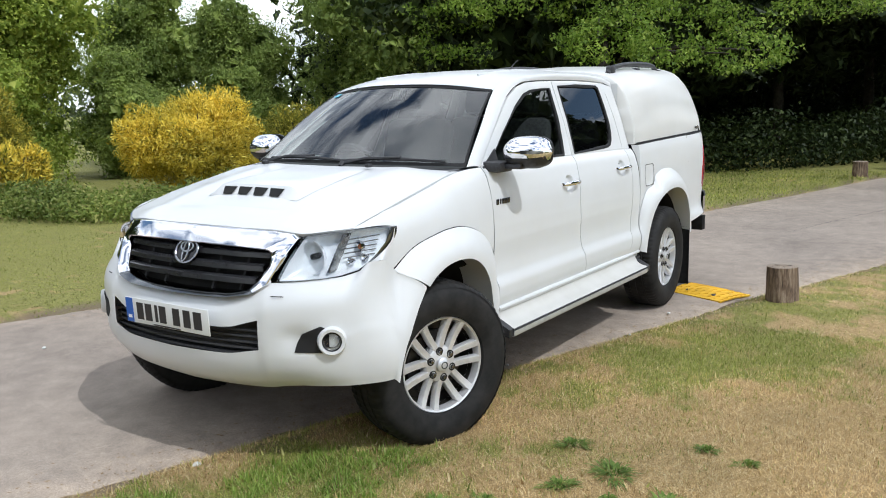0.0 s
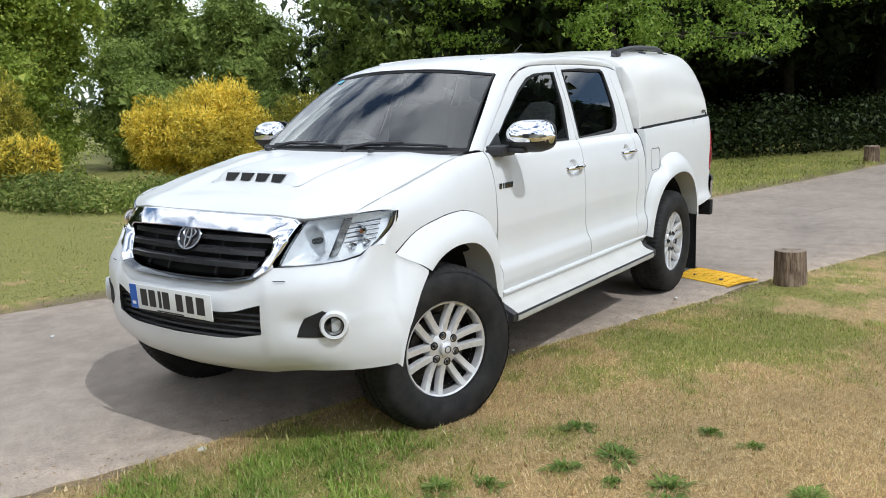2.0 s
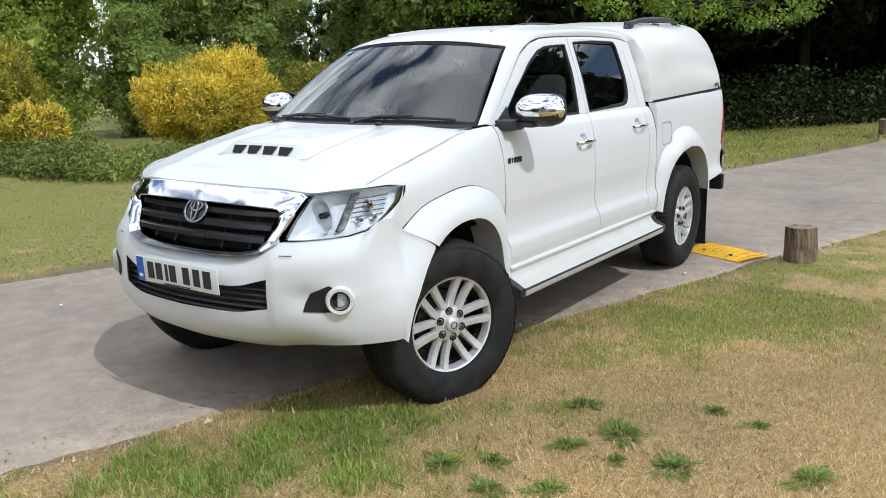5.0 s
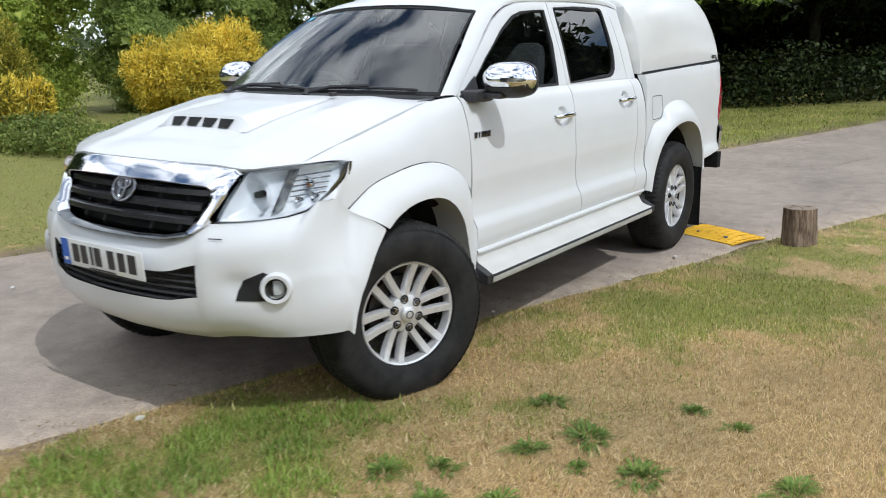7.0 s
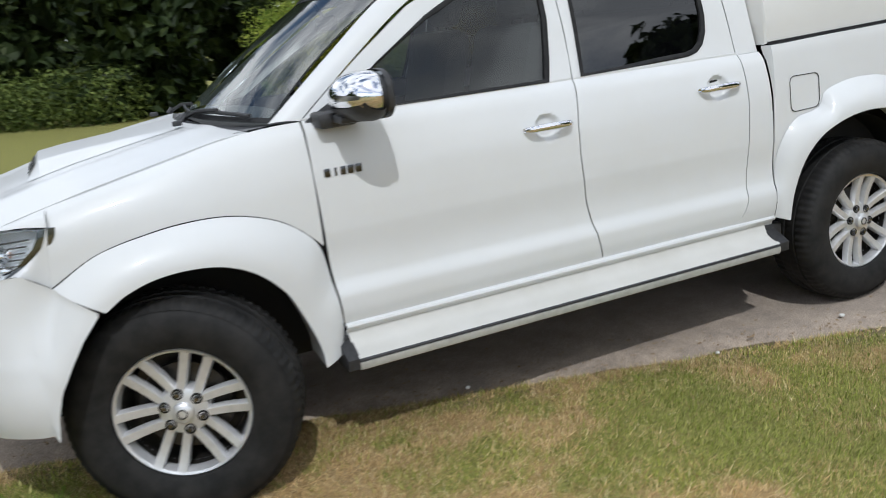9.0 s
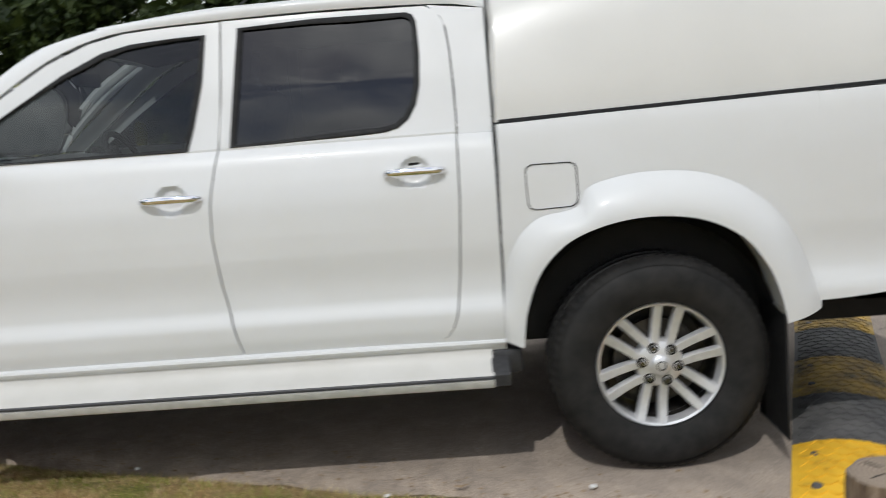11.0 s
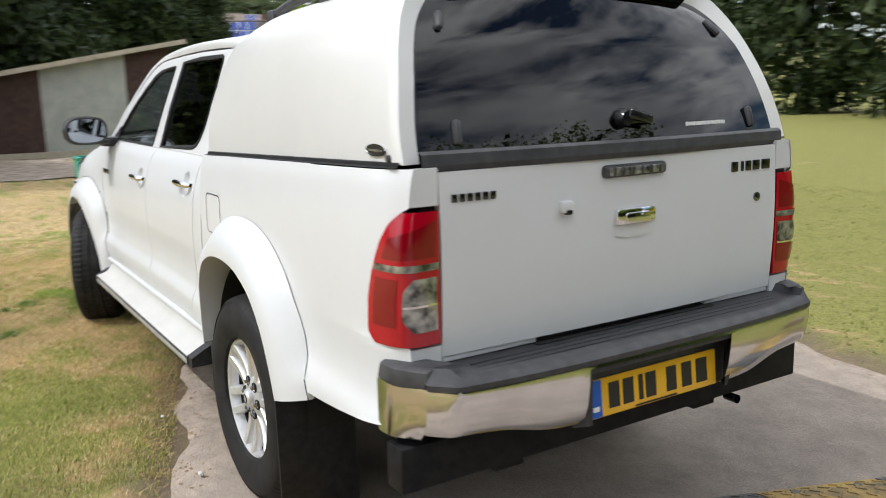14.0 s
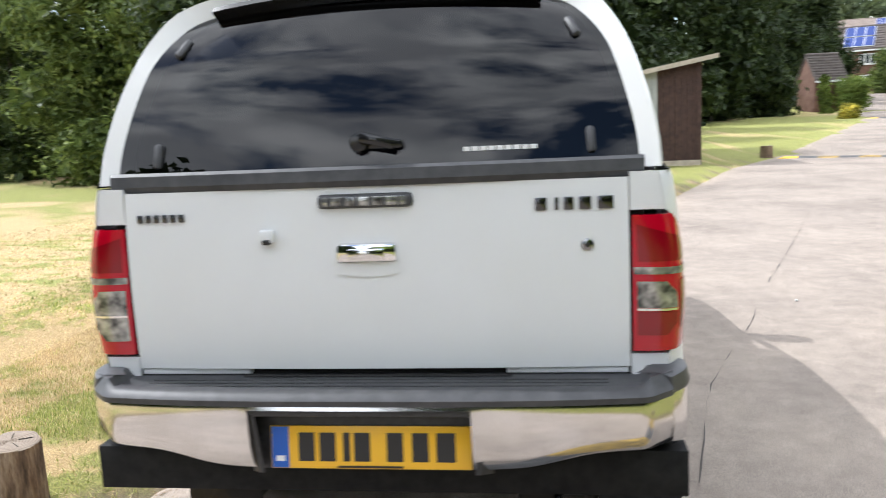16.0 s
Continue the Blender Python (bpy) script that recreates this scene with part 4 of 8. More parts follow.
hole = lambda i, j: (pl2[i][1] < 0.445 and 0.42 < vs[j] and vs[j + 1] < 0.72) if i < 59 else False
bumper = Form().grid(rows, skip=hole)
bumper = part("front_bumper", bumper.mirror(), PAINT, truck, "", 50)
grl = Form()
grl.grid([[(2.27 - 0.28 * y * y, y, z) for z in (0.48, 0.68)] for y in np.linspace(-0.52, 0.52, 13)])
for z in np.linspace(0.535, 0.635, 5):
    grl.tube([(2.305 - 0.28 * y * y, y, z) for y in np.linspace(-0.47, 0.47, 9)], 0.007, 6)
part("lower_grille", grl, BLACK, bumper)


def bumper_at(y, z, push):
    """A point on the bumper's face."""
    v = (z - z_low(y)) / (z_high(y) - z_low(y))
    x = float(np.interp(y, pl2[:, 1], pl2[:, 0]))
    slope = (float(np.interp(y + 0.03, pl2[:, 1], pl2[:, 0])) - float(np.interp(y - 0.03, pl2[:, 1], pl2[:, 0]))) / 0.06
    nx, ny = 1 / math.hypot(1, slope), -slope / math.hypot(1, slope)
    o = offs(v) - pocket(y, z)
    return (x + nx * (o + push), y + ny * (o * 0.8 + push), z)


# Near-black patch on the bumper face stands for the dark fog recess.
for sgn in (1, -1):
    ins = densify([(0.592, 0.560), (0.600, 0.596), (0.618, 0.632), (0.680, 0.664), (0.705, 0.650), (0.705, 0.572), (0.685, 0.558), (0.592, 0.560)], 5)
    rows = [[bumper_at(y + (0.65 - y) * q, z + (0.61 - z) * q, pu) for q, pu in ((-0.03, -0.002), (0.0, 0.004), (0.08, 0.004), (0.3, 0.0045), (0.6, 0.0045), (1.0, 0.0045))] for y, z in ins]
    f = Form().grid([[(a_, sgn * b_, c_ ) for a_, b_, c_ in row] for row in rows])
    part("fog_recess_dark", f, DARK, bumper)
for sgn in (1, -1):
    m = Matrix.Translation((2.136, sgn * 0.717, 0.606)) @ Matrix.Rotation(radians(sgn * 40), 4, "Z") @ Matrix.Rotation(radians(90), 4, "Z")
    bez = Form().lathe([(0.036, 0.005), (0.040, -0.018), (0.052, -0.020), (0.058, -0.008), (0.060, 0.02)], 28, m)
    part("fog_bezel", bez, PAINT, bumper)
    lamp = part("fog_lamp", Form().lathe([(0.0, 0.012), (0.02, 0.01), (0.034, -0.002), (0.037, -0.012)], 24, m), CLEAR_LENS, bumper)
    ln = part("fog_lens", Form().lathe([(0.0, -0.020), (0.02, -0.018), (0.036, -0.010)], 24, m), LENS, lamp)
    ln.visible_shadow = False
    part("fog_ring", Form().lathe([(0.0345, -0.016), (0.0385, -0.0175), (0.039, -0.008)], 24, m), GLOSS_BLACK, lamp)
    part("washer_cover", Form().grid([[(bumper_at(y, z, 0.002)[0], sgn * bumper_at(y, z, 0.002)[1], z) for z in (0.780, 0.784)] for y in np.linspace(0.505, 0.555, 6)]), STEP_BLACK, bumper)


# grille and lamps
def on_nose(y, z, push=0.0):
    return (nose(y, z) + push, y, z)


g_out = [(0.0, 1.028), (0.25, 1.027), (0.42, 1.022), (0.505, 1.012), (0.528, 0.995), (0.497, 0.90), (0.470, 0.825), (0.41, 0.785), (0.30, 0.768), (0.15, 0.764), (0.0, 0.763)]
g_in = [(0.0, 0.962), (0.20, 0.962), (0.34, 0.958), (0.432, 0.952), (0.450, 0.940), (0.432, 0.88), (0.405, 0.825), (0.375, 0.798), (0.29, 0.783), (0.15, 0.778), (0.0, 0.777)]
o2, i2 = densify(g_out, 5), densify(g_in, 5)
sur = Form()
rows = []
for (ya, za), (yb, zb) in zip(o2, i2):
    up_here = min(max((za - 0.92) / 0.10, 0.0), 1.0)
    up_here = up_here * up_here * (3 - 2 * up_here)
    po, pi_ = 0.024 - 0.020 * up_here, -0.001 + 0.025 * up_here
    mixed_ = lambda t, push: on_nose(ya + (yb - ya) * t, za + (zb - za) * t, push)
    rows.append([mixed_(0, -0.012), mixed_(0, po), mixed_(0.06, po + 0.004), mixed_(0.5, (po + pi_) / 2 + 0.006), mixed_(0.94, pi_ + 0.004), mixed_(1, pi_), mixed_(1, -0.05)])
turn = next(k for k, (y, z) in enumerate(o2) if z < 0.80 and y > 0.3)
sur.grid(rows[:turn + 1])
grille = part("grille", sur.mirror(), CHROME, truck, "chrome grille surround", 40)
part("grille_trim", Form().grid(rows[turn:]).mirror(), DARKENED_CHROME, grille, "lower chrome trim with its dark reflection in the colour", 40)
# Near-black sheet stands for the dark behind the slats.
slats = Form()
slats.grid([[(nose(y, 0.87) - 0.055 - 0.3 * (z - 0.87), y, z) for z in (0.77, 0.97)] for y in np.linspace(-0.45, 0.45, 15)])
part("grille_back_dark", slats, DARK, grille)
for z in (0.930, 0.879, 0.830):
    w = float(np.interp(z, [0.78, 0.83, 0.95], [0.350, 0.400, 0.440]))
    bar = Form().grid([[on_nose(y, z + dz, dx2) for dz, dx2 in ((0.012, -0.045), (0.015, -0.006), (0.008, 0.004), (-0.012, -0.002), (-0.015, -0.045))] for y in np.linspace(-w, w, 27)])
    part("grille_slat", bar, SLAT, grille)
for y in (-0.3, -0.15, 0.15, 0.3):
    part("grille_post", Form().grid([[(nose(y, z) - 0.048, y + d, z) for z in np.linspace(0.78, 0.955, 4)] for d in (-0.006, 0.006)], 0.01, (1, 0, 0)), BLACK, grille)
# oval emblem made of plain rings
def oval(cy, cz, ry, rz, thick, push):
    f = Form()
    rows = []
    for a in np.linspace(0, 2 * math.pi, 37):
        rows.append([on_nose(cy + (ry + thick * math.cos(b)) * math.cos(a), cz + (rz + thick * math.cos(b)) * math.sin(a), push + thick * 0.8 * math.sin(b)) for b in np.linspace(0, 2 * math.pi, 9)])
    return f.grid(rows)


part("emblem_plate", Form().poly([on_nose(0.062 * math.cos(a), 0.925 + 0.046 * math.sin(a), 0.012) for a in np.linspace(0, 2 * math.pi, 28)[:-1]]), GLOSS_BLACK, grille)
part("emblem_ring", oval(0, 0.925, 0.066, 0.048, 0.0055, 0.016), EMBLEM, grille)
part("emblem_ring", oval(0, 0.942, 0.036, 0.020, 0.0042, 0.018), EMBLEM, grille)
part("emblem_ring", oval(0, 0.922, 0.015, 0.040, 0.0042, 0.019), EMBLEM, grille)
hl = [(0.488, 0.832), (0.505, 0.90), (0.535, 0.985), (0.545, 1.004), (0.62, 1.016), (0.70, 1.027), (0.765, 1.032), (0.788, 1.026), (0.790, 1.00), (0.789, 0.97), (0.778, 0.926), (0.762, 0.892), (0.745, 0.868), (0.70, 0.850), (0.64, 0.840), (0.56, 0.834)]


def headlamp(sgn):
    out_l = densify(hl + hl[:1], 4)
    c = np.array((0.62, 0.93))
    rim, bowl, lens = Form(), Form(), Form()
    rr, br, lr = [], [], []
    for y, z in out_l:
        p = np.array((y, z))
        q = c + (p - c) * 0.978
        rr.append([(nose(p[0], p[1]) - 0.03, sgn * p[0], p[1]), (nose(p[0], p[1]) + 0.004, sgn * p[0], p[1]), (nose(q[0], q[1]) + 0.008, sgn * q[0], q[1]), (nose(q[0], q[1]) - 0.01, sgn * q[0], q[1])])
        lr.append([(nose(w[0], w[1]) + 0.006, sgn * w[0], w[1]) for w in (c + (p - c) * s for s in (0.985, 0.75, 0.5, 0.25, 0.0))])
        br.append([(nose(w[0], w[1]) - d, sgn * w[0], w[1]) for w, d in ((c + (p - c) * s, d) for s, d in ((0.98, 0.012), (0.88, 0.05), (0.6, 0.065), (0.3, 0.07), (0.0, 0.07)))])
    unit = part("headlamp", Form().grid(br), REFLECTOR, truck, "clear headlamp with chrome reflectors", 40)
    part("headlamp_rim", Form().grid(rr), DARKENED_CHROME, unit)
    ln = part("headlamp_lens", Form().grid(lr), LENS, unit, "", 70)
    ln.visible_shadow = False
    aim = Matrix.Translation((nose(0.565, 0.91) - 0.05, sgn * 0.572, 0.92)) @ Matrix.Rotation(radians(90), 4, "Z")
    part("main_reflector", Form().lathe([(0.008, 0.045), (0.03, 0.04), (0.055, 0.02), (0.070, -0.015), (0.074, -0.018)], 24, aim), CHROME, unit)
    part("bulb", Form().lathe([(0.0, -0.008), (0.012, -0.004), (0.014, 0.02), (0.014, 0.04)], 12, aim), GLOSS_BLACK, unit)
    div = Form().prism([(nose(0.655, 0.86) - 0.012, sgn * 0.645, 0.862), (nose(0.67, 0.99) - 0.012, sgn * 0.668, 1.01), (nose(0.67, 0.99) - 0.06, sgn * 0.668, 1.01), (nose(0.655, 0.86) - 0.06, sgn * 0.645, 0.862)], (0, sgn * 0.008, 0))
    part("lamp_divider", div, CLEAR_LENS, unit)
    for y, z, r in ((0.715, 0.955, 0.030), (0.735, 0.912, 0.018), (0.70, 0.90, 0.016)):
        aim2 = Matrix.Translation((nose(y, z) - 0.035, sgn * y, z)) @ Matrix.Rotation(radians(90 - sgn * 25), 4, "Z")
        part("side_reflector", Form().lathe([(0.004, 0.02), (r * 0.7, 0.012), (r, -0.008)], 16, aim2), CHROME, unit)
    aim3 = Matrix.Translation((nose(0.715, 0.955) - 0.035, sgn * 0.715, 0.955))
    part("indicator_bulb", Form().lathe([(0.0, -0.008), (0.009, -0.004), (0.010, 0.02)], 10, aim3 @ Matrix.Rotation(radians(90), 4, "Z")), AMBER, unit)
    for k in range(5):
        z = 0.985 - 0.018 * k
        part("lamp_fin", Form().tube([(nose(0.68, z) - 0.03, sgn * 0.675, z), (nose(0.765, z + 0.012) - 0.022, sgn * 0.755, z + 0.012)], 0.0028, 5), CLEAR_LENS, unit)


headlamp(1)
headlamp(-1)


# number plates with bars in place of the characters
def plate(origin, m, base, rear):
    p = part("number_plate", Form().box((-0.26, -0.006, -0.0555), (0.26, 0.0, 0.0555), 0.003, m), base, truck, "white plate with dark bars" if not rear else "yellow plate with dark bars")
    part("plate_band", Form().box((-0.257, -0.0072, -0.053), (-0.212, -0.0055, 0.053), 0.0, m), PLATE_BLUE, p)
    xs = [-0.165, -0.110, -0.060, -0.020, 0.065, 0.130, 0.195]
    for k, x in enumerate(xs):
        w = 0.021 if k != 2 else 0.009
        if k == 6:
            w = 0.024
        part("plate_bar", Form().box((x - w, -0.0072, -0.036), (x + w, -0.0055, 0.038), 0.0, m), INK, p)
    part("band_bar", Form().box((-0.246, -0.0078, -0.036), (-0.223, -0.006, -0.022), 0.0, m), WHITE_INK, p)
    part("maker_bar", Form().box((-0.085, -0.0072, -0.0525), (0.085, -0.0055, -0.047), 0.0, m), INK if not rear else INK, p)
    return p


front_m = Matrix.Translation((2.352, 0.004, 0.668)) @ Matrix.Rotation(radians(90), 4, "Z") @ Matrix.Rotation(radians(3), 4, "X")
plate(None, front_m, PLATE_WHITE, False)
rear_m = Matrix.Translation((-2.760, 0.0, 0.617)) @ Matrix.Rotation(radians(-90), 4, "Z") @ Matrix.Rotation(radians(-6), 4, "X")
plate(None, rear_m, PLATE_YELLOW, True)


# wheels
def wheel_meshes():
    R, W = 0.373, 0.130
    prof = [(0.218, W * 0.70), (0.226, W * 0.86), (0.262, W * 0.985), (0.30, W * 1.0), (0.328, W * 0.97), (0.352, W * 0.88), (0.365, W * 0.76), (R, W * 0.60), (R, 0.0), (R, -W * 0.60), (0.365, -W * 0.76), (0.345, -W * 0.9), (0.30, -W), (0.24, -W * 0.9), (0.218, -W * 0.7)]
    tyre = Form().lathe(prof, 64)
    # tread: the crown again with shoulder lugs cut by waves
    rows = []
    for q in range(288):
        a = 2 * math.pi * q / 288
        lug = 1.0 if (q // 2) % 2 else 0.0
        lug2 = 1.0 if ((q + 1) // 2) % 2 else 0.0
        rows.append([((R + dr) * math.cos(a), h, (R + dr) * math.sin(a)) for h, dr in ((W * 0.90, -0.020 + 0.002 * lug), (W * 0.80, -0.007 + 0.003 * lug), (W * 0.66, -0.001 + 0.003 * lug), (W * 0.44, 0.001 + 0.006 * lug), (W * 0.40, -0.006), (W * 0.36, -0.006), (W * 0.33, 0.006), (W * 0.08, 0.004 + 0.003 * lug2), (W * 0.05, -0.006), (-W * 0.05, -0.006), (-W * 0.08, 0.004 + 0.003 * lug2), (-W * 0.33, 0.006), (-W * 0.36, -0.006), (-W * 0.40, -0.006), (-W * 0.44, 0.001 + 0.006 * lug), (-W * 0.66, -0.002 + 0.006 * lug), (-W * 0.80, -0.008 + 0.006 * lug), (-W * 0.90, -0.020))])
    tyre.grid(rows, close=True)
    tyre = tyre.mesh("tyre", TYRE, 40, 0)
    face = 0.094
    rim = Form().lathe([(0.198, face - 0.06), (0.205, face - 0.012), (0.209, face + 0.004), (0.217, face + 0.008), (0.223, face + 0.002), (0.223, face - 0.02)], 64)
    # Barrel darkened by colour for the dark gaps between the spokes.
    barrel = Form().lathe([(0.199, face - 0.03), (0.196, face - 0.15), (0.205, -0.12)], 48).mesh("rim_barrel", DISC, 40)
    for k in range(6):
        for off in (-0.165, 0.165):
            a = math.pi / 6 + k * math.pi / 3
            m = Matrix.Rotation(a, 4, "Y")
            half0, half1 = 0.0135, 0.0135
            r0, r1 = 0.062, 0.207
            x0, x1 = off * 0.13, off * 0.21
            sec = []
            for t in np.linspace(0, 1, 7):
                r, cx = r0 + (r1 - r0) * t, x0 + (x1 - x0) * t + (0.004 if off > 0 else -0.004)
                h = face - 0.010 + 0.016 * t - 0.008 * math.sin(math.pi * t)
                wd = 0.0140 + 0.002 * t
                sec.append([(cx - wd - 0.003, h - 0.028, r), (cx - wd, h - 0.004, r), (cx - wd + 0.003, h, r), (cx + wd - 0.003, h, r), (cx + wd, h - 0.004, r), (cx + wd + 0.003, h - 0.028, r)])
            rim.grid([[tuple(m @ Vector(p)) for p in row] for row in sec])
    rim.lathe([(0.0, face - 0.004), (0.055, face - 0.006), (0.078, face - 0.014), (0.086, face - 0.03), (0.086, face - 0.06)], 36)
    rim = rim.mesh("rim", ALLOY, 40)
    cap = Form().lathe([(0.0, face + 0.016), (0.026, face + 0.015), (0.033, face + 0.009), (0.035, face - 0.004)], 28).mesh("centre_cap", ALLOY, 40)
    mark = Form()
    mark.lathe([(0.013, face + 0.0155), (0.0135, face + 0.018), (0.017, face + 0.018), (0.0175, face + 0.0145)], 20)
    mark = mark.mesh("cap_mark", STEP_BLACK, 40)
    nut = Form().lathe([(0.0, 0.016), (0.0075, 0.015), (0.0095, 0.011), (0.0105, -0.01)], 6).mesh("wheel_nut", EMBLEM, 30)
    well = Form().lathe([(0.0125, 0.004), (0.0185, 0.005), (0.019, -0.012)], 16).mesh("nut_well", DARK, 40)
    disc = Form().lathe([(0.0, 0.03), (0.15, 0.03), (0.152, 0.01), (0.0, 0.01)], 36).lathe([(0.0, -0.05), (0.19, -0.05)], 36).mesh("wheel", DISC, 40)
    return tyre, rim, barrel, cap, mark, nut, well, disc


TY, RM, BR, CP, MK, NT, WL, DS = wheel_meshes()


def put_wheel(x, y, steer, spin, flip):
    up = 0.370 if x > 0 else 0.383
    ob = new("wheel", DS)
    ob.parent = truck
    ob.matrix_basis = Matrix.Translation((x, y, up)) @ Matrix.Rotation(radians(steer + (180 if flip else 0)), 4, "Z") @ Matrix.Rotation(radians(spin), 4, "Y")
    for name, me in (("tyre", TY), ("rim", RM), ("rim_barrel", BR), ("centre_cap", CP), ("cap_mark", MK)):
        part(name, me, None, ob)
    for k in range(6):
        for name, me in (("wheel_nut", NT), ("nut_well", WL)):
            q = part(name, me, None, ob)
            q.location = (0.062 * math.cos(k * math.pi / 3 + 0.5), 0.084, 0.062 * math.sin(k * math.pi / 3 + 0.5))
    tagged(ob, "alloy wheel with twin spokes and black tyre")


put_wheel(1.508, 0.756, -20, 8, False)
put_wheel(1.545, -0.756, -20, 20, True)
put_wheel(-1.568, 0.728, 0, 20, False)
put_wheel(-1.568, -0.728, 0, 5, True)

# side steps: a dished white board below the sill, edged by a black line over a bright strip
DUSTY = speckled("dusty_white_paint", (0.57, 0.56, 0.53), (0.53, 0.52, 0.485), 5.0, 0.5)
STRIP = speckled("step_edge_strip", (0.60, 0.60, 0.59), (0.50, 0.50, 0.49), 30.0, 0.38, metal=0.3)
for sgn in (1, -1):
    long_ = np.linspace(-0.995, 0.945, 12)
    st = Form().grid([[(x, sgn * y, z) for y, z in spline([(0.788, 0.492), (0.796, 0.470), (0.808, 0.447), (0.830, 0.427), (0.858, 0.415), (0.880, 0.409), (0.887, 0.405)], 14)] for x in long_])
    board = part("side_step", st, DUSTY, truck, "dusty white side step", 60)
    part("step_trim", Form().grid([[(x, sgn * y, z) for y, z in ((0.884, 0.4065), (0.889, 0.4035), (0.8912, 0.400), (0.8912, 0.3945), (0.886, 0.392))] for x in long_]), BLACK, board)
    part("step_strip", Form().grid([[(x, sgn * y, z) for y, z in ((0.886, 0.3925), (0.8895, 0.390), (0.8895, 0.370), (0.884, 0.362), (0.80, 0.360), (0.74, 0.39), (0.735, 0.45))] for x in long_]), STRIP, board, "bright edge strip")
    for x0, x1, x2 in ((-1.10, -1.05, -0.99), (1.0, 0.985, 0.94)):
        cap_ = Form().prism([(x2, sgn * 0.76, 0.470), (x2, sgn * 0.84, 0.428), (x2, sgn * 0.884, 0.404), (x2, sgn * 0.882, 0.366), (x2, sgn * 0.76, 0.366)], (x1 - x2, 0, 0))
        cap_.box((min(x0, x2), sgn * 0.70, 0.38), (max(x0, x2), sgn * 0.80, 0.47), 0.015)
        part("step_end", cap_, BLACK, board)
    for x in (-0.7, 0.0, 0.6):
        part("step_bracket", Form().box((x - 0.03, sgn * 0.45, 0.40), (x + 0.03, sgn * 0.78, 0.42)), STEEL, board)


# door mirrors
def door_mirror(sgn, door):
    secs = []
    for t in np.linspace(0, 1, 13):
        y = 0.775 + 0.245 * t
        s = (1 - abs(2 * t - 1) ** 3.2) ** 0.5
        s = max(s, 0.03)
        cx, cz = 0.822 - 0.03 * t, 1.285
        secs.append([(cx + (0.105 if math.cos(a) > 0 else 0.055) * s * math.cos(a), sgn * y, cz + 0.080 * s * math.sin(a) * (1.0 if math.sin(a) > 0 else 0.95)) for a in np.linspace(-1.75, 1.75, 19)])
    body = part("door_mirror", Form().grid(secs), CHROME, truck, "chrome-capped door mirror", 60)
    shell_back = []
    for t in np.linspace(0, 1, 13):
        k_ = max((1 - abs(2 * t - 1) ** 3.2) ** 0.5, 0.03)
        shell_back.append([(0.822 - 0.03 * t + (0.105 if math.cos(a) > 0 else 0.055) * k_ * math.cos(a), sgn * (0.775 + 0.245 * t), 1.285 + 0.080 * k_ * math.sin(a) * (1.0 if math.sin(a) > 0 else 0.95)) for a in np.linspace(1.75, 2 * math.pi - 1.75, 15)])
    part("mirror_back", Form().grid(shell_back), BLACK, body, "black mirror housing", 60)
    low = Form()
    secs2 = []
    for t in np.linspace(0.04, 0.95, 11):
        y = 0.775 + 0.245 * t
        s = max((1 - abs(2 * t - 1) ** 3.2) ** 0.5, 0.03)
        cx = 0.822 - 0.03 * t
        secs2.append([(cx + (0.108 if math.cos(a) > 0 else 0.058) * s * math.cos(a), sgn * y, 1.285 + 0.0825 * s * math.sin(a)) for a in np.linspace(math.pi * 1.13, math.pi * 1.88, 11)])
    part("mirror_base", low.grid(secs2), BLACK, body, "", 60)
    lampm = Form()
    lampm.grid([[(0.822 - 0.03 * t + 0.1075 * max((1 - abs(2 * t - 1) ** 3.2) ** 0.5, 0.03) * math.cos(a), sgn * (0.775 + 0.245 * t), 1.285 + 0.0815 * max((1 - abs(2 * t - 1) ** 3.2) ** 0.5, 0.03) * math.sin(a)) for a in np.linspace(-0.08, 0.16, 4)] for t in np.linspace(0.52, 0.93, 8)])
    part("mirror_indicator", lampm, CLEAR_LENS, body)
    oval = lambda x, ry, rz: [(x, sgn * (0.894 + ry * math.copysign(abs(math.cos(a)) ** 0.7, math.cos(a))), 1.285 + rz * math.copysign(abs(math.sin(a)) ** 0.7, math.sin(a))) for a in np.linspace(0, 2 * math.pi, 33)]
    part("mirror_rim", Form().grid([oval(0.769, 0.113, 0.0795), oval(0.750, 0.113, 0.0795), oval(0.744, 0.107, 0.0735), oval(0.747, 0.100, 0.0670)]), BLACK, body)
    part("mirror_glass", Form().poly(oval(0.748, 0.102, 0.0685)[:-1]), shader("mirror_glass", (0.30, 0.33, 0.37), 0.01, 1.0)[0], body)
    foot = Form()
    foot.grid([[(x, sgn * (glass_y(z) + 0.008), z) for z in np.linspace(1.195, float(np.interp(x, [0.80, 0.965], [1.30, 1.215])), 5)] for x in np.linspace(0.80, 0.965, 7)], 0.008, (0, sgn, 0))
    foot.box((0.805, sgn * 0.69, 1.187), (0.945, sgn * 0.81, 1.240), 0.016)
    foot.box((0.775, sgn * 0.77, 1.203), (0.90, sgn * 0.90, 1.230), 0.010)
    part("mirror_foot", foot, BLACK, body)


door_mirror(1, fd[0])
door_mirror(-1, fd[1])


# badges as plain bars
def badge_side(sgn):
    xs = [0.935, 0.905, 0.878, 0.852, 0.823]
    ws = [0.011, 0.004, 0.010, 0.011, 0.011]
    for x, w in zip(xs, ws):
        y = skin(x, 1.04)[1]
        part("badge_bar", Form().box((x - w, sgn * (y + 0.001), 1.027), (x + w, sgn * (y + 0.007), 1.055), 0.002), BADGE, fd[0] if sgn > 0 else fd[1])


badge_side(1)
badge_side(-1)

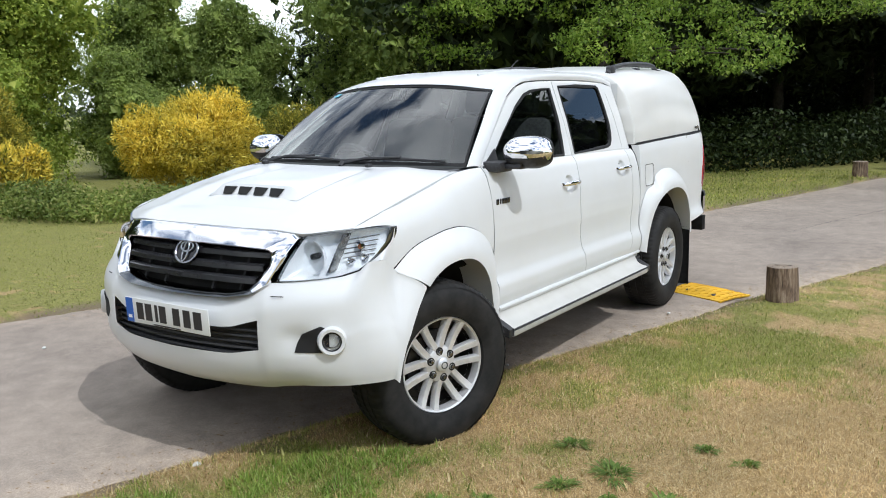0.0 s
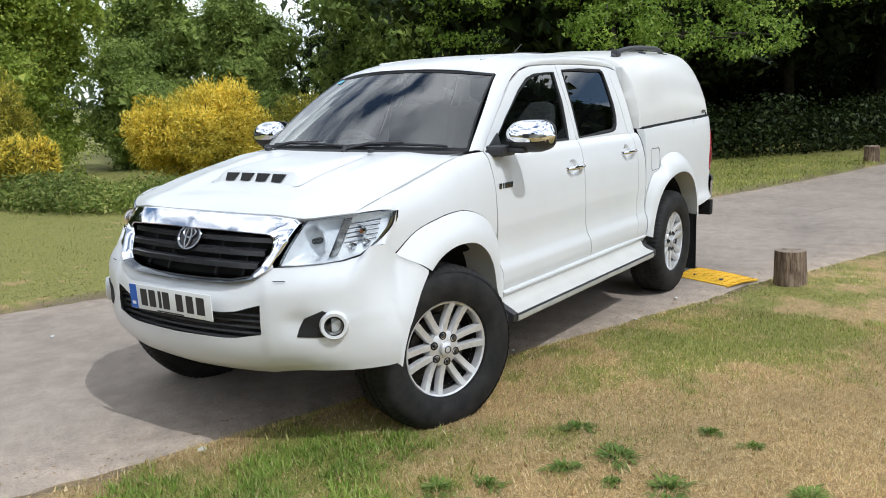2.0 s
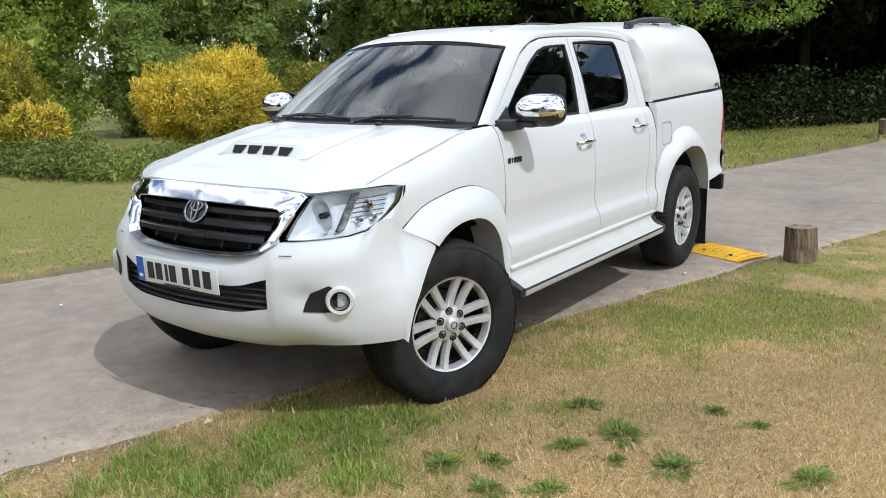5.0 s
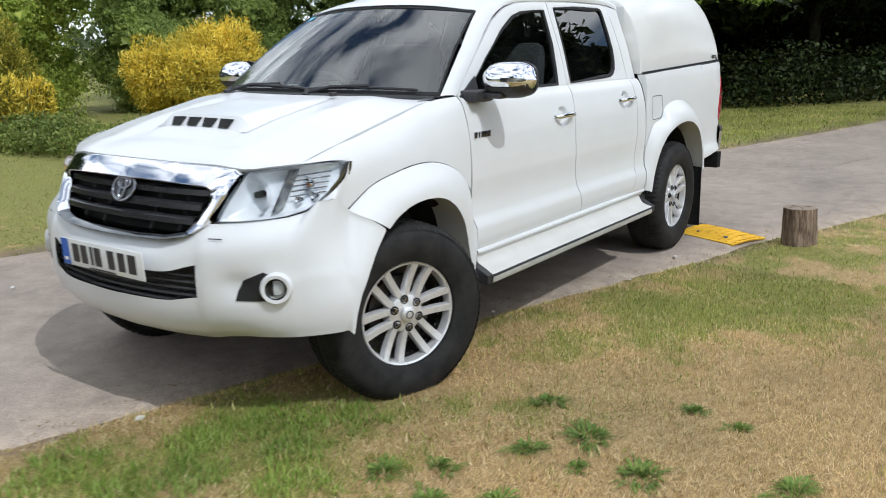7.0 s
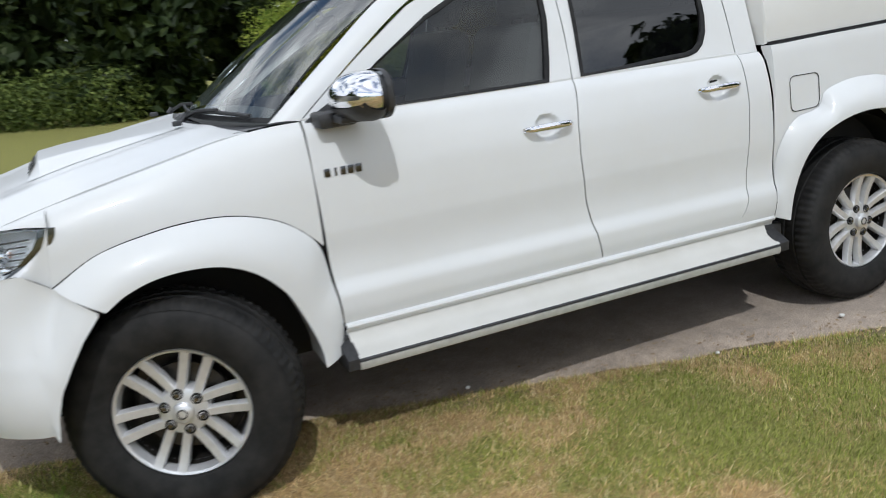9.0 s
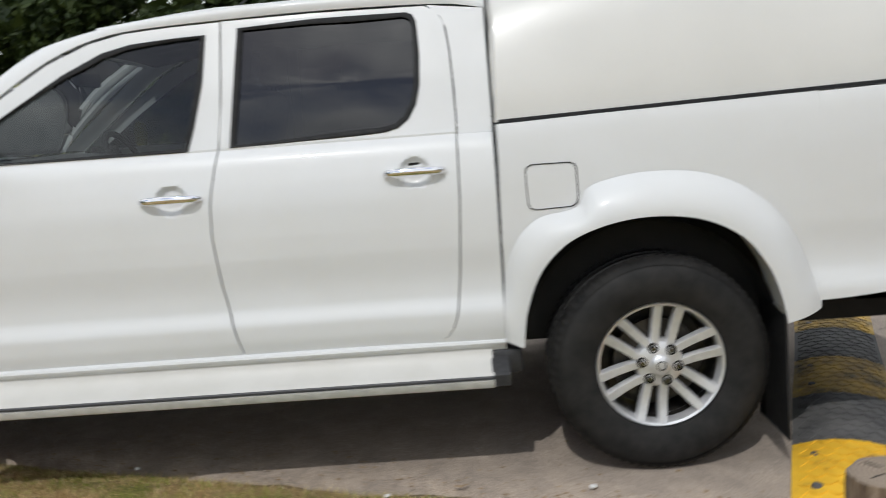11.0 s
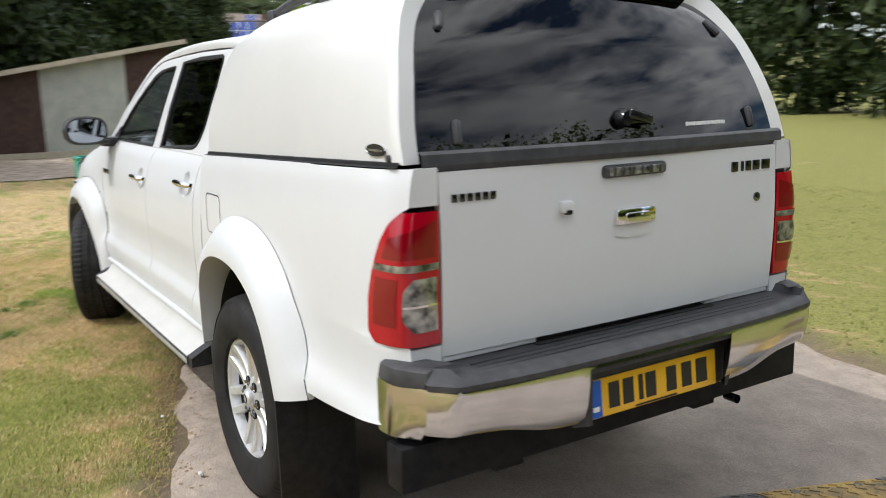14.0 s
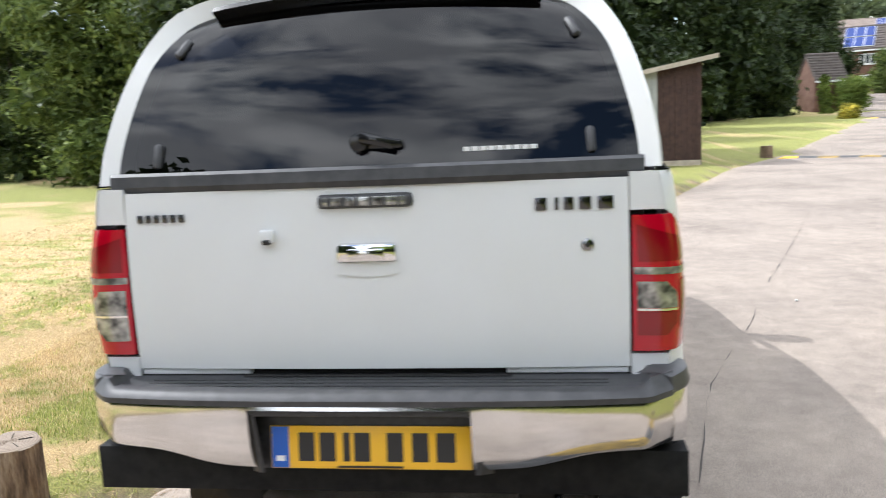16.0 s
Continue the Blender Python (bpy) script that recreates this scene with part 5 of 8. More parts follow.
# canopy over the bed
fr = [(0.752, 1.246), (0.745, 1.34), (0.715, 1.46), (0.668, 1.58), (0.615, 1.66), (0.53, 1.715), (0.36, 1.748), (0.0, 1.760)]
md = [(0.745, 1.262), (0.740, 1.36), (0.725, 1.49), (0.698, 1.61), (0.650, 1.70), (0.56, 1.762), (0.37, 1.800), (0.0, 1.815)]
rr_ = [(0.747, 1.293), (0.741, 1.38), (0.717, 1.49), (0.684, 1.60), (0.640, 1.69), (0.565, 1.768), (0.39, 1.815), (0.0, 1.832)]
xf = [-1.064, -1.068, -1.072, -1.076, -1.078, -1.080, -1.082, -1.082]
xr = [-2.606, -2.579, -2.540, -2.488, -2.440, -2.395, -2.365, -2.355]


def canopy_section(s):
    a, b, c = (np.array(k) for k in (fr, md, rr_))
    u = s / 0.45
    yz = a + (b - a) * (1 - (1 - min(u, 1)) ** 2) if u < 1 else b + (c - b) * ((s - 0.45) / 0.55) ** 1.8
    return [(xf[k] + (xr[k] - xf[k]) * s, yz[k][0], yz[k][1]) for k in range(8)]


rows = []
for s in np.linspace(0, 1, 40):
    rows.append(spline(canopy_section(s), 34))
shell = Form().grid(rows)
rim_l = rows[-1]
shell.grid([[tuple(p) for p in rows[0]], [(p[0] + 0.008, max(p[1] - 0.008, 0), p[2] - 0.004) for p in rows[0]], [(-1.053, max(p[1] - 0.14, 0), p[2] - 0.06 if p[2] > 1.5 else p[2]) for p in rows[0]]])
inset = [(p[0] - 0.004, max(p[1] - 0.056, 0.0) if p[1] > 0.3 else p[1] * (0.244 / 0.3), p[2] - (0.0 if p[2] < 1.6 else 0.04 * (p[2] - 1.6) / 0.19)) for p in rim_l]
shell.grid([[tuple(p) for p in rim_l], [(p[0] - 0.012, p[1] - 0.006 if p[1] > 0.05 else p[1], p[2]) for p in rim_l], [tuple(p) for p in inset]])
canopy = part("canopy", shell.mirror(), FIBRE, truck, "white fibreglass canopy over the bed", 40)
rest_y = lambda x: float(np.interp(x, [-2.6, -1.066], [0.746, 0.751]))
line = Form().grid([[(x, rest_y(x) + 0.0015, top_line(x) + 0.014), (x, rest_y(x) + 0.006, top_line(x) + 0.012), (x, rest_y(x) + 0.007, top_line(x) + 0.003), (x, full_y(x) - 0.029, top_line(x) + 0.001)] for x in np.linspace(-2.61, -1.066, 20)])
both("canopy_seal", line, RUBBER, canopy)


def rear_pt(s, k, push=0.0):
    p = inset[k]
    return (p[0] - 0.036 * (1 - abs(s) ** 2.2) * (0.4 + 0.6 * (1 - k / 33.0)) - push, p[1] * s, p[2] + (0.0 if p[2] < 1.5 else 0.03 * (p[2] - 1.5) / 0.25 * (1 - s * s)))


ks = [k for k in range(34) if inset[k][1] > 0.45]
gl = Form().grid([[rear_pt(s, k) for k in ks] for s in np.linspace(-1, 1, 31)])
rear_glass = part("canopy_window", gl, CANOPY_GLASS, canopy, "dark tinted rear window", 70)
rear_glass.visible_shadow = False
# Near-black sheet behind the glass stands for the unlit space inside.
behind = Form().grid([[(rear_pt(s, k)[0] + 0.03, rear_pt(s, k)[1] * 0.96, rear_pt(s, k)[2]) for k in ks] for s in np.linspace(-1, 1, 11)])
part("canopy_inside_dark", behind, shader("smoked", (0.010, 0.011, 0.013), 0.4)[0], canopy)
top = ks[-1]
sp = Form()
sp.grid([[(rear_pt(s, top)[0] + dx_, rear_pt(s, top)[1] * w, rear_pt(s, top)[2] + dz_) for dx_, dz_, w in ((0.02, 0.012, 0.98), (-0.035, 0.020, 1.0), (-0.045, 0.008, 1.0), (-0.02, -0.015, 0.99), (0.01, -0.02, 0.98))] for s in np.linspace(-1, 1, 31)])
part("rear_spoiler", sp, GLOSS_BLACK, canopy)
sealr = Form().grid([[(rear_pt(s, 0)[0] + a_, 0.70 * s, 1.276 + b_) for a_, b_ in ((-0.012, 0.048), (-0.024, 0.040), (-0.028, 0.012), (-0.018, -0.004), (0.03, -0.008))] for s in np.linspace(-1, 1, 31)])
part("window_frame_bar", sealr, STEP_BLACK, canopy)
for sgn in (1, -1):
    for y, z, tilt in ((0.572, 1.365, 4), (0.535, 1.655, 28)):
        k = int(np.argmin([abs(p[2] - z) for p in inset[:max(ks)]]))
        x = rear_pt(min(y / max(inset[k][1], 0.1), 1.0), k)[0]
        part("glass_hinge", Form().box((-0.014, -0.011, -0.034), (0.012, 0.011, 0.034), 0.009, Matrix.Translation((x, sgn * y, z)) @ Matrix.Rotation(radians(sgn * tilt), 4, "X") @ Matrix.Rotation(radians(38 if z > 1.5 else 14), 4, "Y")), STEP_BLACK, canopy)
    part("shell_latch", Form().lathe([(0.0, 0.012), (0.010, 0.010), (0.013, 0.0)], 14, Matrix.Translation((-2.555, sgn * 0.742, 1.305)) @ (Matrix.Identity(4) if sgn > 0 else Matrix.Rotation(math.pi, 4, "Z"))), BLACK, canopy)
k = int(np.argmin([abs(p[2] - 1.38) for p in inset[:20]]))
lx = rear_pt(0.0, k)[0]
lock = Form().lathe([(0.0, 0.035), (0.022, 0.033), (0.027, 0.02), (0.028, 0.0)], 20, Matrix.Translation((lx, 0.012, 1.382)) @ Matrix.Rotation(radians(90), 4, "Z"))
lock.box((-0.012, -0.075, -0.014), (0.0, 0.02, 0.014), 0.008, Matrix.Translation((lx - 0.028, -0.01, 1.392)) @ Matrix.Rotation(radians(14), 4, "X"))
lock.box((-0.012, -0.09, -0.012), (0.0, 0.0, 0.012), 0.008, Matrix.Translation((lx - 0.012, -0.01, 1.376)))
part("window_lock", lock, GLOSS_BLACK, canopy)
for i in range(9):
    y = -0.262 - 0.021 * i
    k = 2
    s = y / inset[k][1]
    part("sticker_bar", Form().box((rear_pt(s, k)[0] - 0.006, y - 0.0085, 1.349), (rear_pt(s, k)[0] - 0.003, y + 0.0085, 1.360), 0.0), WHITE_INK, canopy)
for sgn in (1, -1):
    x0, z0 = -2.49, 1.325
    ov = Form()
    rim_o = Form()
    def cy(x, z):
        return float(np.interp(x, [-2.6, -2.3], [0.7465, 0.7475])) - 0.06 * (z - 1.29)
    ov.poly([(x0 + 0.052 * math.cos(t), sgn * (cy(x0 + 0.052 * math.cos(t), z0) + 0.005), z0 + 0.015 * math.sin(t)) for t in np.linspace(0, 2 * math.pi, 25)[:-1]])
    bd = part("maker_badge", ov, INK, canopy)
    rim_o.tube([(x0 + 0.052 * math.cos(t), sgn * (cy(x0 + 0.052 * math.cos(t), z0) + 0.005), z0 + 0.015 * math.sin(t)) for t in np.linspace(0, 2 * math.pi, 25)], 0.002, 5, False)
    part("badge_rim", rim_o, CHROME, bd)
    part("badge_lettering", Form().box((x0 - 0.036, sgn * (cy(x0, z0) + 0.004), z0 - 0.003), (x0 + 0.036, sgn * (cy(x0, z0) + 0.0075), z0 + 0.003), 0.0), CLEAR_LENS, bd)
    rail = Form().tube(spline([(-1.16, sgn * 0.50, 1.735), (-1.25, sgn * 0.50, 1.775), (-1.5, sgn * 0.50, 1.808), (-1.85, sgn * 0.50, 1.822), (-2.1, sgn * 0.49, 1.818), (-2.24, sgn * 0.475, 1.785)], 20), 0.018, 10)
    for x in (-1.22, -1.72, -2.2):
        rail.box((x - 0.04, sgn * 0.475, 1.72), (x + 0.04, sgn * 0.525, 1.79), 0.012)
    part("roof_rail", rail, STEP_BLACK, canopy)

# tailgate
gate_x = lambda y, z: -2.645 - 0.012 * (1 - (abs(y) / 0.66) ** 2) - 0.010 * math.sin(math.pi * (z - 0.79) / 0.48)
gate = Form().grid([[(gate_x(y, z), y, z) for z in np.linspace(0.792, 1.272, 22)] for y in np.linspace(-0.659, 0.659, 30)], 0.03, (-1, 0, 0))
tailgate = part("tailgate", gate, PAINT, truck)
# Near-black backing behind the tailgate, for the shade in its gaps.
body_end = Form().box((-2.628, -0.70, 0.60), (-2.60, 0.70, 1.27))
part("bed_end_backing", body_end, DARK, truck)
for sgn in (1, -1):
    post = Form().grid([[(-2.648 + 0.004 * t, sgn * (0.662 + (bed_end(-2.648, z)[1] - 0.662) * t), z) for z in np.linspace(1.19, 1.284, 4)] for t in np.linspace(0, 1, 4)], 0.02, (-1, 0, 0))
    part("bed_corner_post", post, PAINT, truck)
    post = Form().grid([[(-2.648 + 0.004 * t, sgn * (0.662 + (bed_end(-2.648, z)[1] - 0.662) * t), z) for z in np.linspace(0.66, 0.825, 4)] for t in np.linspace(0, 1, 4)], 0.02, (-1, 0, 0))
    part("bed_corner_post", post, PAINT, truck)
# tailgate handle, brake lamp, camera, lock, badges
hx = gate_x(0, 1.10)
part("handle_frame", Form().box((hx - 0.016, -0.078, 1.078), (hx + 0.01, 0.080, 1.128), 0.012), CHROME, tailgate)
part("handle_plate", Form().box((hx - 0.0205, -0.046, 1.083), (hx - 0.010, 0.048, 1.114), 0.004), CHROME_WORN, tailgate)
part("handle_scoop", Form().grid([[(hx - 0.0045, 0.078 * s, 1.078 - 0.038 * t * (1 - 0.25 * abs(s) ** 3)) for t in np.linspace(0, 1, 4)] for s in np.linspace(-1, 1, 11)]), PAINT, tailgate)
blx = gate_x(0, 1.235)
hb = part("high_brake_lamp", Form().box((blx - 0.016, -0.124, 1.217), (blx + 0.01, 0.124, 1.254), 0.015), STEP_BLACK, tailgate)
part("brake_lens", Form().box((blx - 0.019, -0.106, 1.2235), (blx - 0.012, 0.106, 1.2475), 0.008), CLEAR_LENS, hb)
for i in range(6):
    y = -0.09 + 0.036 * i
    part("lens_rib", Form().box((blx - 0.0205, y - 0.004, 1.2245), (blx - 0.018, y + 0.004, 1.2465)), STEP_BLACK, hb)
cx = gate_x(0.26, 1.15)
cm = part("reversing_camera", Form().box((cx - 0.022, 0.243, 1.135), (cx + 0.01, 0.281, 1.168), 0.006), PAINT, tailgate)
part("camera_eye", Form().box((cx - 0.025, 0.251, 1.130), (cx - 0.006, 0.273, 1.144), 0.004), GLOSS_BLACK, cm)
lk = Form().lathe([(0.0, 0.008), (0.008, 0.007), (0.0145, 0.005), (0.015, -0.005)], 20, Matrix.Translation((gate_x(0.55, 1.11), -0.557, 1.108)) @ Matrix.Rotation(radians(90), 4, "Z"))
part("tailgate_lock", lk, EMBLEM, tailgate)
part("keyhole", Form().lathe([(0.0, 0.0095), (0.006, 0.009), (0.0065, 0.004)], 14, Matrix.Translation((gate_x(0.55, 1.11), -0.557, 1.108)) @ Matrix.Rotation(radians(90), 4, "Z")), INK, tailgate)
for i in range(6):
    y = 0.616 - 0.0235 * i
    x = gate_x(y, 1.205)
    part("badge_bar", Form().box((x - 0.006, y - 0.008, 1.193), (x + 0.001, y + 0.008, 1.214), 0.002), BADGE, tailgate)
for y, w in ((-0.445, 0.014), (-0.483, 0.005), (-0.513, 0.012), (-0.553, 0.015), (-0.603, 0.019)):
    x = gate_x(y, 1.21)
    part("badge_bar", Form().box((x - 0.006, y - w, 1.196), (x + 0.001, y + w, 1.228), 0.002), BADGE, tailgate)


# tail lamps
def tail_lamp(sgn):
    def pt(t, z, push=0.0):
        """t 0 at the tailgate, 1 at the front edge on the flank."""
        xf_ = max(lamp_front(z), -2.645)
        path = [(-2.650, 0.662), (-2.652, 0.70), (-2.650, 0.735)] + [bed_end(-2.635 + (xf_ + 2.635) * q, z)[:2] for q in (0.0, 0.3, 0.6, 1.0)]
        p = np.array(path)
        d = np.r_[0, np.cumsum(np.linalg.norm(np.diff(p, axis=0), axis=1))]
        s = t * d[-1]
        x, y = np.interp(s, d, p[:, 0]), np.interp(s, d, p[:, 1])
        push += 0.012 * math.sin(math.pi * min(max(t, 0), 1)) * math.sin(math.pi * (z - 0.83) / 0.356)
        return (x - push * 0.7, sgn * (y + push * 0.7), z)

    zs_ = np.linspace(0.834, 1.178, 30)
    red = Form().grid([[pt(t, z, 0.006) for z in zs_] for t in np.linspace(0, 1, 16)], 0.015, (-0.7, sgn * 0.7, 0))
    lamp = part("tail_lamp", red, RED, truck, "red tail lamp with clear reversing lens", 60)
    part("lamp_bar", Form().grid([[pt(t, z, 0.009) for z in np.linspace(1.030, 1.048, 4)] for t in np.linspace(0, 0.97, 12)]), CLEAR_LENS, lamp, "chrome divider")
    low = 0.872 if sgn > 0 else 0.945
    dee = lambda z: float(np.interp(z, [0.872, 0.905, 0.985, 1.012], [0.33, 0.45, 0.45, 0.34]))
    part("reversing_lens", Form().grid([[pt(0.03 + (dee(z) - 0.03) * q, z, 0.0095) for z in np.linspace(low, 1.012, 14)] for q in np.linspace(0, 1, 7)]), CLEAR_LENS, lamp)
    part("lens_divider", Form().grid([[pt(t, z, 0.011) for z in np.linspace(0.938, 0.944, 3)] for t in np.linspace(0.03, 0.44, 8)]), CHROME, lamp)
    if sgn < 0:
        part("fog_lens", Form().grid([[pt(0.03 + (dee(z) - 0.03) * q, z, 0.0095) for z in np.linspace(0.875, 0.935, 7)] for q in np.linspace(0, 1, 7)]), RED_DEEP, lamp)
    part("inner_lens", Form().grid([[pt(t, z, 0.0085) for z in np.linspace(1.062, 1.158 - 0.05 * t, 8)] for t in np.linspace(0.05, 0.86, 12)]), RED_DEEP, lamp)
    part("inner_lens", Form().grid([[pt(t, z, 0.0085) for z in np.linspace(0.885, 1.012, 8)] for t in np.linspace(0.54, 0.90, 8)]), RED_DEEP, lamp)


tail_lamp(1)
tail_lamp(-1)

# rear bumper with step and underrun bar
def bump_plan(s):
    """s -1 to 1 across; the corners turn forward."""
    y = 0.755 * s
    return -2.815 + 0.045 * abs(s) ** 3 + (0.05 * max(0, abs(s) - 0.92) / 0.08), y


ss = np.r_[np.linspace(-1, -0.9, 5), np.linspace(-0.88, 0.88, 41), np.linspace(0.9, 1, 5)]
sec = [(0.0, 0.745), (-0.003, 0.735), (-0.002, 0.70), (0.004, 0.66), (0.016, 0.63), (0.035, 0.612)]
rows = []
for s in ss:
    x, y = bump_plan(s)
    dip = -0.045 * (1 / (1 + math.exp((abs(y) - 0.48) / 0.045)))
    rows.append([(x + a_, y, b_ + (dip * (0.745 - b_) / 0.133)) for a_, b_ in sec])
skip_plate = lambda i, j: abs(0.755 * ss[i]) < 0.285 and abs(0.755 * ss[i + 1]) < 0.30 and j >= 0 and j < 9
chrome = Form().grid(rows, skip=lambda i, j: skip_plate(i, j) and j > 0)
for sgn in (1, -1):
    x, y = bump_plan(1.0)
    chrome.grid([[(x + (-2.56 - x) * t + a_ * (1 - t), sgn * (y + 0.052 * math.sin(math.pi * min(t * 1.3, 1) * 0.5)), b_ - 0.012 * (0.745 - b_) / 0.133) for a_, b_ in sec] for t in np.linspace(0, 1, 8)])
rb = part("rear_bumper", chrome, CHROME_WORN, truck, "chrome rear bumper with black step", 50)
stepf = Form()
rows = []
for s in ss:
    x, y = bump_plan(s)
    end_ = abs(s) > 0.90
    h = 0.795 if end_ else 0.772
    rows.append([(x - 0.004, y, 0.742), (x - 0.006, y, 0.757), (x + 0.006, y, 0.770), (x + 0.025, y, 0.776 if not end_ else 0.795), (x + 0.06, y, h), (-2.66, y, h), (-2.60, y, h - 0.002)])
stepf.grid(rows)
for sgn in (1, -1):
    x, y = bump_plan(1.0)
    stepf.grid([[(x + (-2.57 - x) * t, sgn * (y + 0.053 * math.sin(math.pi * min(t * 1.3, 1) * 0.5) + o_), z) for o_, z in ((-0.005, 0.735), (0.002, 0.752), (-0.006, 0.785), (-0.03, 0.797), (-0.09, 0.797))] for t in np.linspace(0, 1, 8)])
part("bumper_step", stepf, STEP_BLACK, rb)
for i in range(4):
    part("step_rib", Form().box((-2.775 + 0.027 * i, -0.60, 0.7705), (-2.768 + 0.027 * i, 0.60, 0.7738), 0.0015), BLACK, rb)
for sgn in (1, -1):
    part("gate_sill", Form().box((-2.642, sgn * 0.345, 0.774), (-2.60, sgn * 0.655, 0.789), 0.003), PAINT, truck)
# Flat near-black strip stands for the shade in the slot.
part("bumper_slot_dark", Form().box((-2.668, -0.36, 0.7735), (-2.652, 0.36, 0.7755)), DARK, rb)
rec = Form().box((-2.755, -0.315, 0.553), (-2.737, 0.315, 0.738), 0.008)
for sgn in (1, -1):
    rec.prism([(-2.812, sgn * 0.30, 0.742), (-2.806, sgn * 0.283, 0.71), (-2.795, sgn * 0.27, 0.56), (-2.76, sgn * 0.30, 0.55), (-2.76, sgn * 0.325, 0.742)], (0, sgn * 0.012, 0))
rec.box((-2.81, -0.30, 0.712), (-2.76, 0.30, 0.736), 0.008)
part("plate_recess", rec, BLACK, rb)
bar = Form().box((-2.665, -0.80, 0.452), (-2.585, 0.80, 0.575), 0.004)
under = part("underrun_bar", bar, STEEL, truck, "black steel underrun bar")
for sgn in (1, -1):
    part("bar_bracket", Form().box((-2.60, sgn * 0.40, 0.47), (-2.40, sgn * 0.46, 0.57)), STEEL, under)
part("tow_socket", Form().lathe([(0.0, 0.0), (0.014, 0.0), (0.015, 0.05)], 12, Matrix.Translation((-2.64, -0.47, 0.438)) @ Matrix.Rotation(radians(90), 4, "Z")), GLOSS_BLACK, under)

# ---- trees, hedges and grass ----
rng = np.random.default_rng(7)


def leaf_material(name, dark, light, through=0.35, tips=None):
    m = bpy.data.materials.new(name)
    m.use_nodes = True
    n, l = m.node_tree.nodes, m.node_tree.links
    p = n["Principled BSDF"]
    p.inputs["Roughness"].default_value = 0.5
    p.inputs["Specular IOR Level"].default_value = 0.18
    g = n.new("ShaderNodeNewGeometry")
    stops = [(0.0, dark), (0.75, light)] + ([(0.93, tips)] if tips else [])
    c = ramp(n, l, g.outputs["Random Per Island"], stops)
    big = noise_tex(n, l, 0.9, 3.0, 0.5, g.outputs["Position"])
    col = blend(n, l, 1.0, c.outputs["Color"], ramp(n, l, big.outputs["Fac"], [(0.32, (0.62, 0.66, 0.6)), (0.68, (1.25, 1.2, 1.1))]).outputs["Color"], "MULTIPLY")
    l.new(col, p.inputs["Base Color"])
    t = n.new("ShaderNodeBsdfTranslucent")
    l.new(col, t.inputs["Color"])
    mix = n.new("ShaderNodeMixShader")
    mix.inputs["Fac"].default_value = through
    l.new(p.outputs["BSDF"], mix.inputs[1])
    l.new(t.outputs["BSDF"], mix.inputs[2])
    l.new(mix.outputs["Shader"], n["Material Output"].inputs["Surface"])
    return m


LEAF = {
    "ash": leaf_material("ash_leaves", (0.15, 0.22, 0.035), (0.39, 0.48, 0.09), 0.42, (0.46, 0.50, 0.12)),
    # Dark and deep leaves carry the woods' shade in their colour.
    "dark": leaf_material("shade_dark_leaves", (0.022, 0.038, 0.012), (0.055, 0.082, 0.025), 0.2, (0.095, 0.125, 0.04)),
    "deep": leaf_material("shade_deep_leaves", (0.015, 0.027, 0.009), (0.038, 0.058, 0.018), 0.15, (0.065, 0.088, 0.03)),
    "mid": leaf_material("mixed_leaves", (0.14, 0.20, 0.05), (0.31, 0.395, 0.105), 0.38, (0.36, 0.43, 0.14)),
    "maple": leaf_material("maple_leaves", (0.10, 0.175, 0.024), (0.25, 0.37, 0.06), 0.45, (0.38, 0.48, 0.11)),
    "broom": leaf_material("broom_flowers", (0.50, 0.38, 0.04), (0.88, 0.70, 0.10), 0.35, (0.93, 0.80, 0.20)),
    "broom_green": leaf_material("broom_twigs", (0.10, 0.12, 0.02), (0.26, 0.26, 0.04), 0.25),
    "olive": leaf_material("olive_shrub", (0.18, 0.19, 0.035), (0.48, 0.42, 0.07), 0.3, (0.72, 0.60, 0.10)),
    "field": leaf_material("field_leaves", (0.055, 0.085, 0.024), (0.15, 0.20, 0.055), 0.3, (0.22, 0.27, 0.08)),
    "hedge": leaf_material("hedge_leaves", (0.10, 0.15, 0.03), (0.22, 0.29, 0.07), 0.3),
    "tuft": leaf_material("tuft_blades", (0.17, 0.26, 0.04), (0.35, 0.48, 0.10), 0.4, (0.50, 0.58, 0.20)),
    "weed": leaf_material("weed_leaves", (0.12, 0.19, 0.04), (0.26, 0.36, 0.09), 0.35),
    "nettle": leaf_material("nettle_leaves", (0.11, 0.16, 0.032), (0.27, 0.33, 0.085), 0.35, (0.36, 0.36, 0.13)),
    "far": leaf_material("far_leaves", (0.055, 0.078, 0.04), (0.12, 0.15, 0.075), 0.2),
}
BARK = speckled("bark", (0.025, 0.020, 0.015), (0.065, 0.055, 0.043), 14.0, 0.9, 0.9, 0.02)


def quads(name, corners, mat, loose=True):
    """A mesh of separate four-cornered pieces, from an array of (n, 4, 3)."""
    n = len(corners)
    me = bpy.data.meshes.new(name)
    me.vertices.add(4 * n)
    me.vertices.foreach_set("co", np.ascontiguousarray(corners, np.float32).ravel())
    me.loops.add(4 * n)
    me.loops.foreach_set("vertex_index", np.arange(4 * n, dtype=np.int32))
    me.polygons.add(n)
    me.polygons.foreach_set("loop_start", np.arange(0, 4 * n, 4, dtype=np.int32))
    me.materials.append(mat)
    me.update(calc_edges=True)
    return me


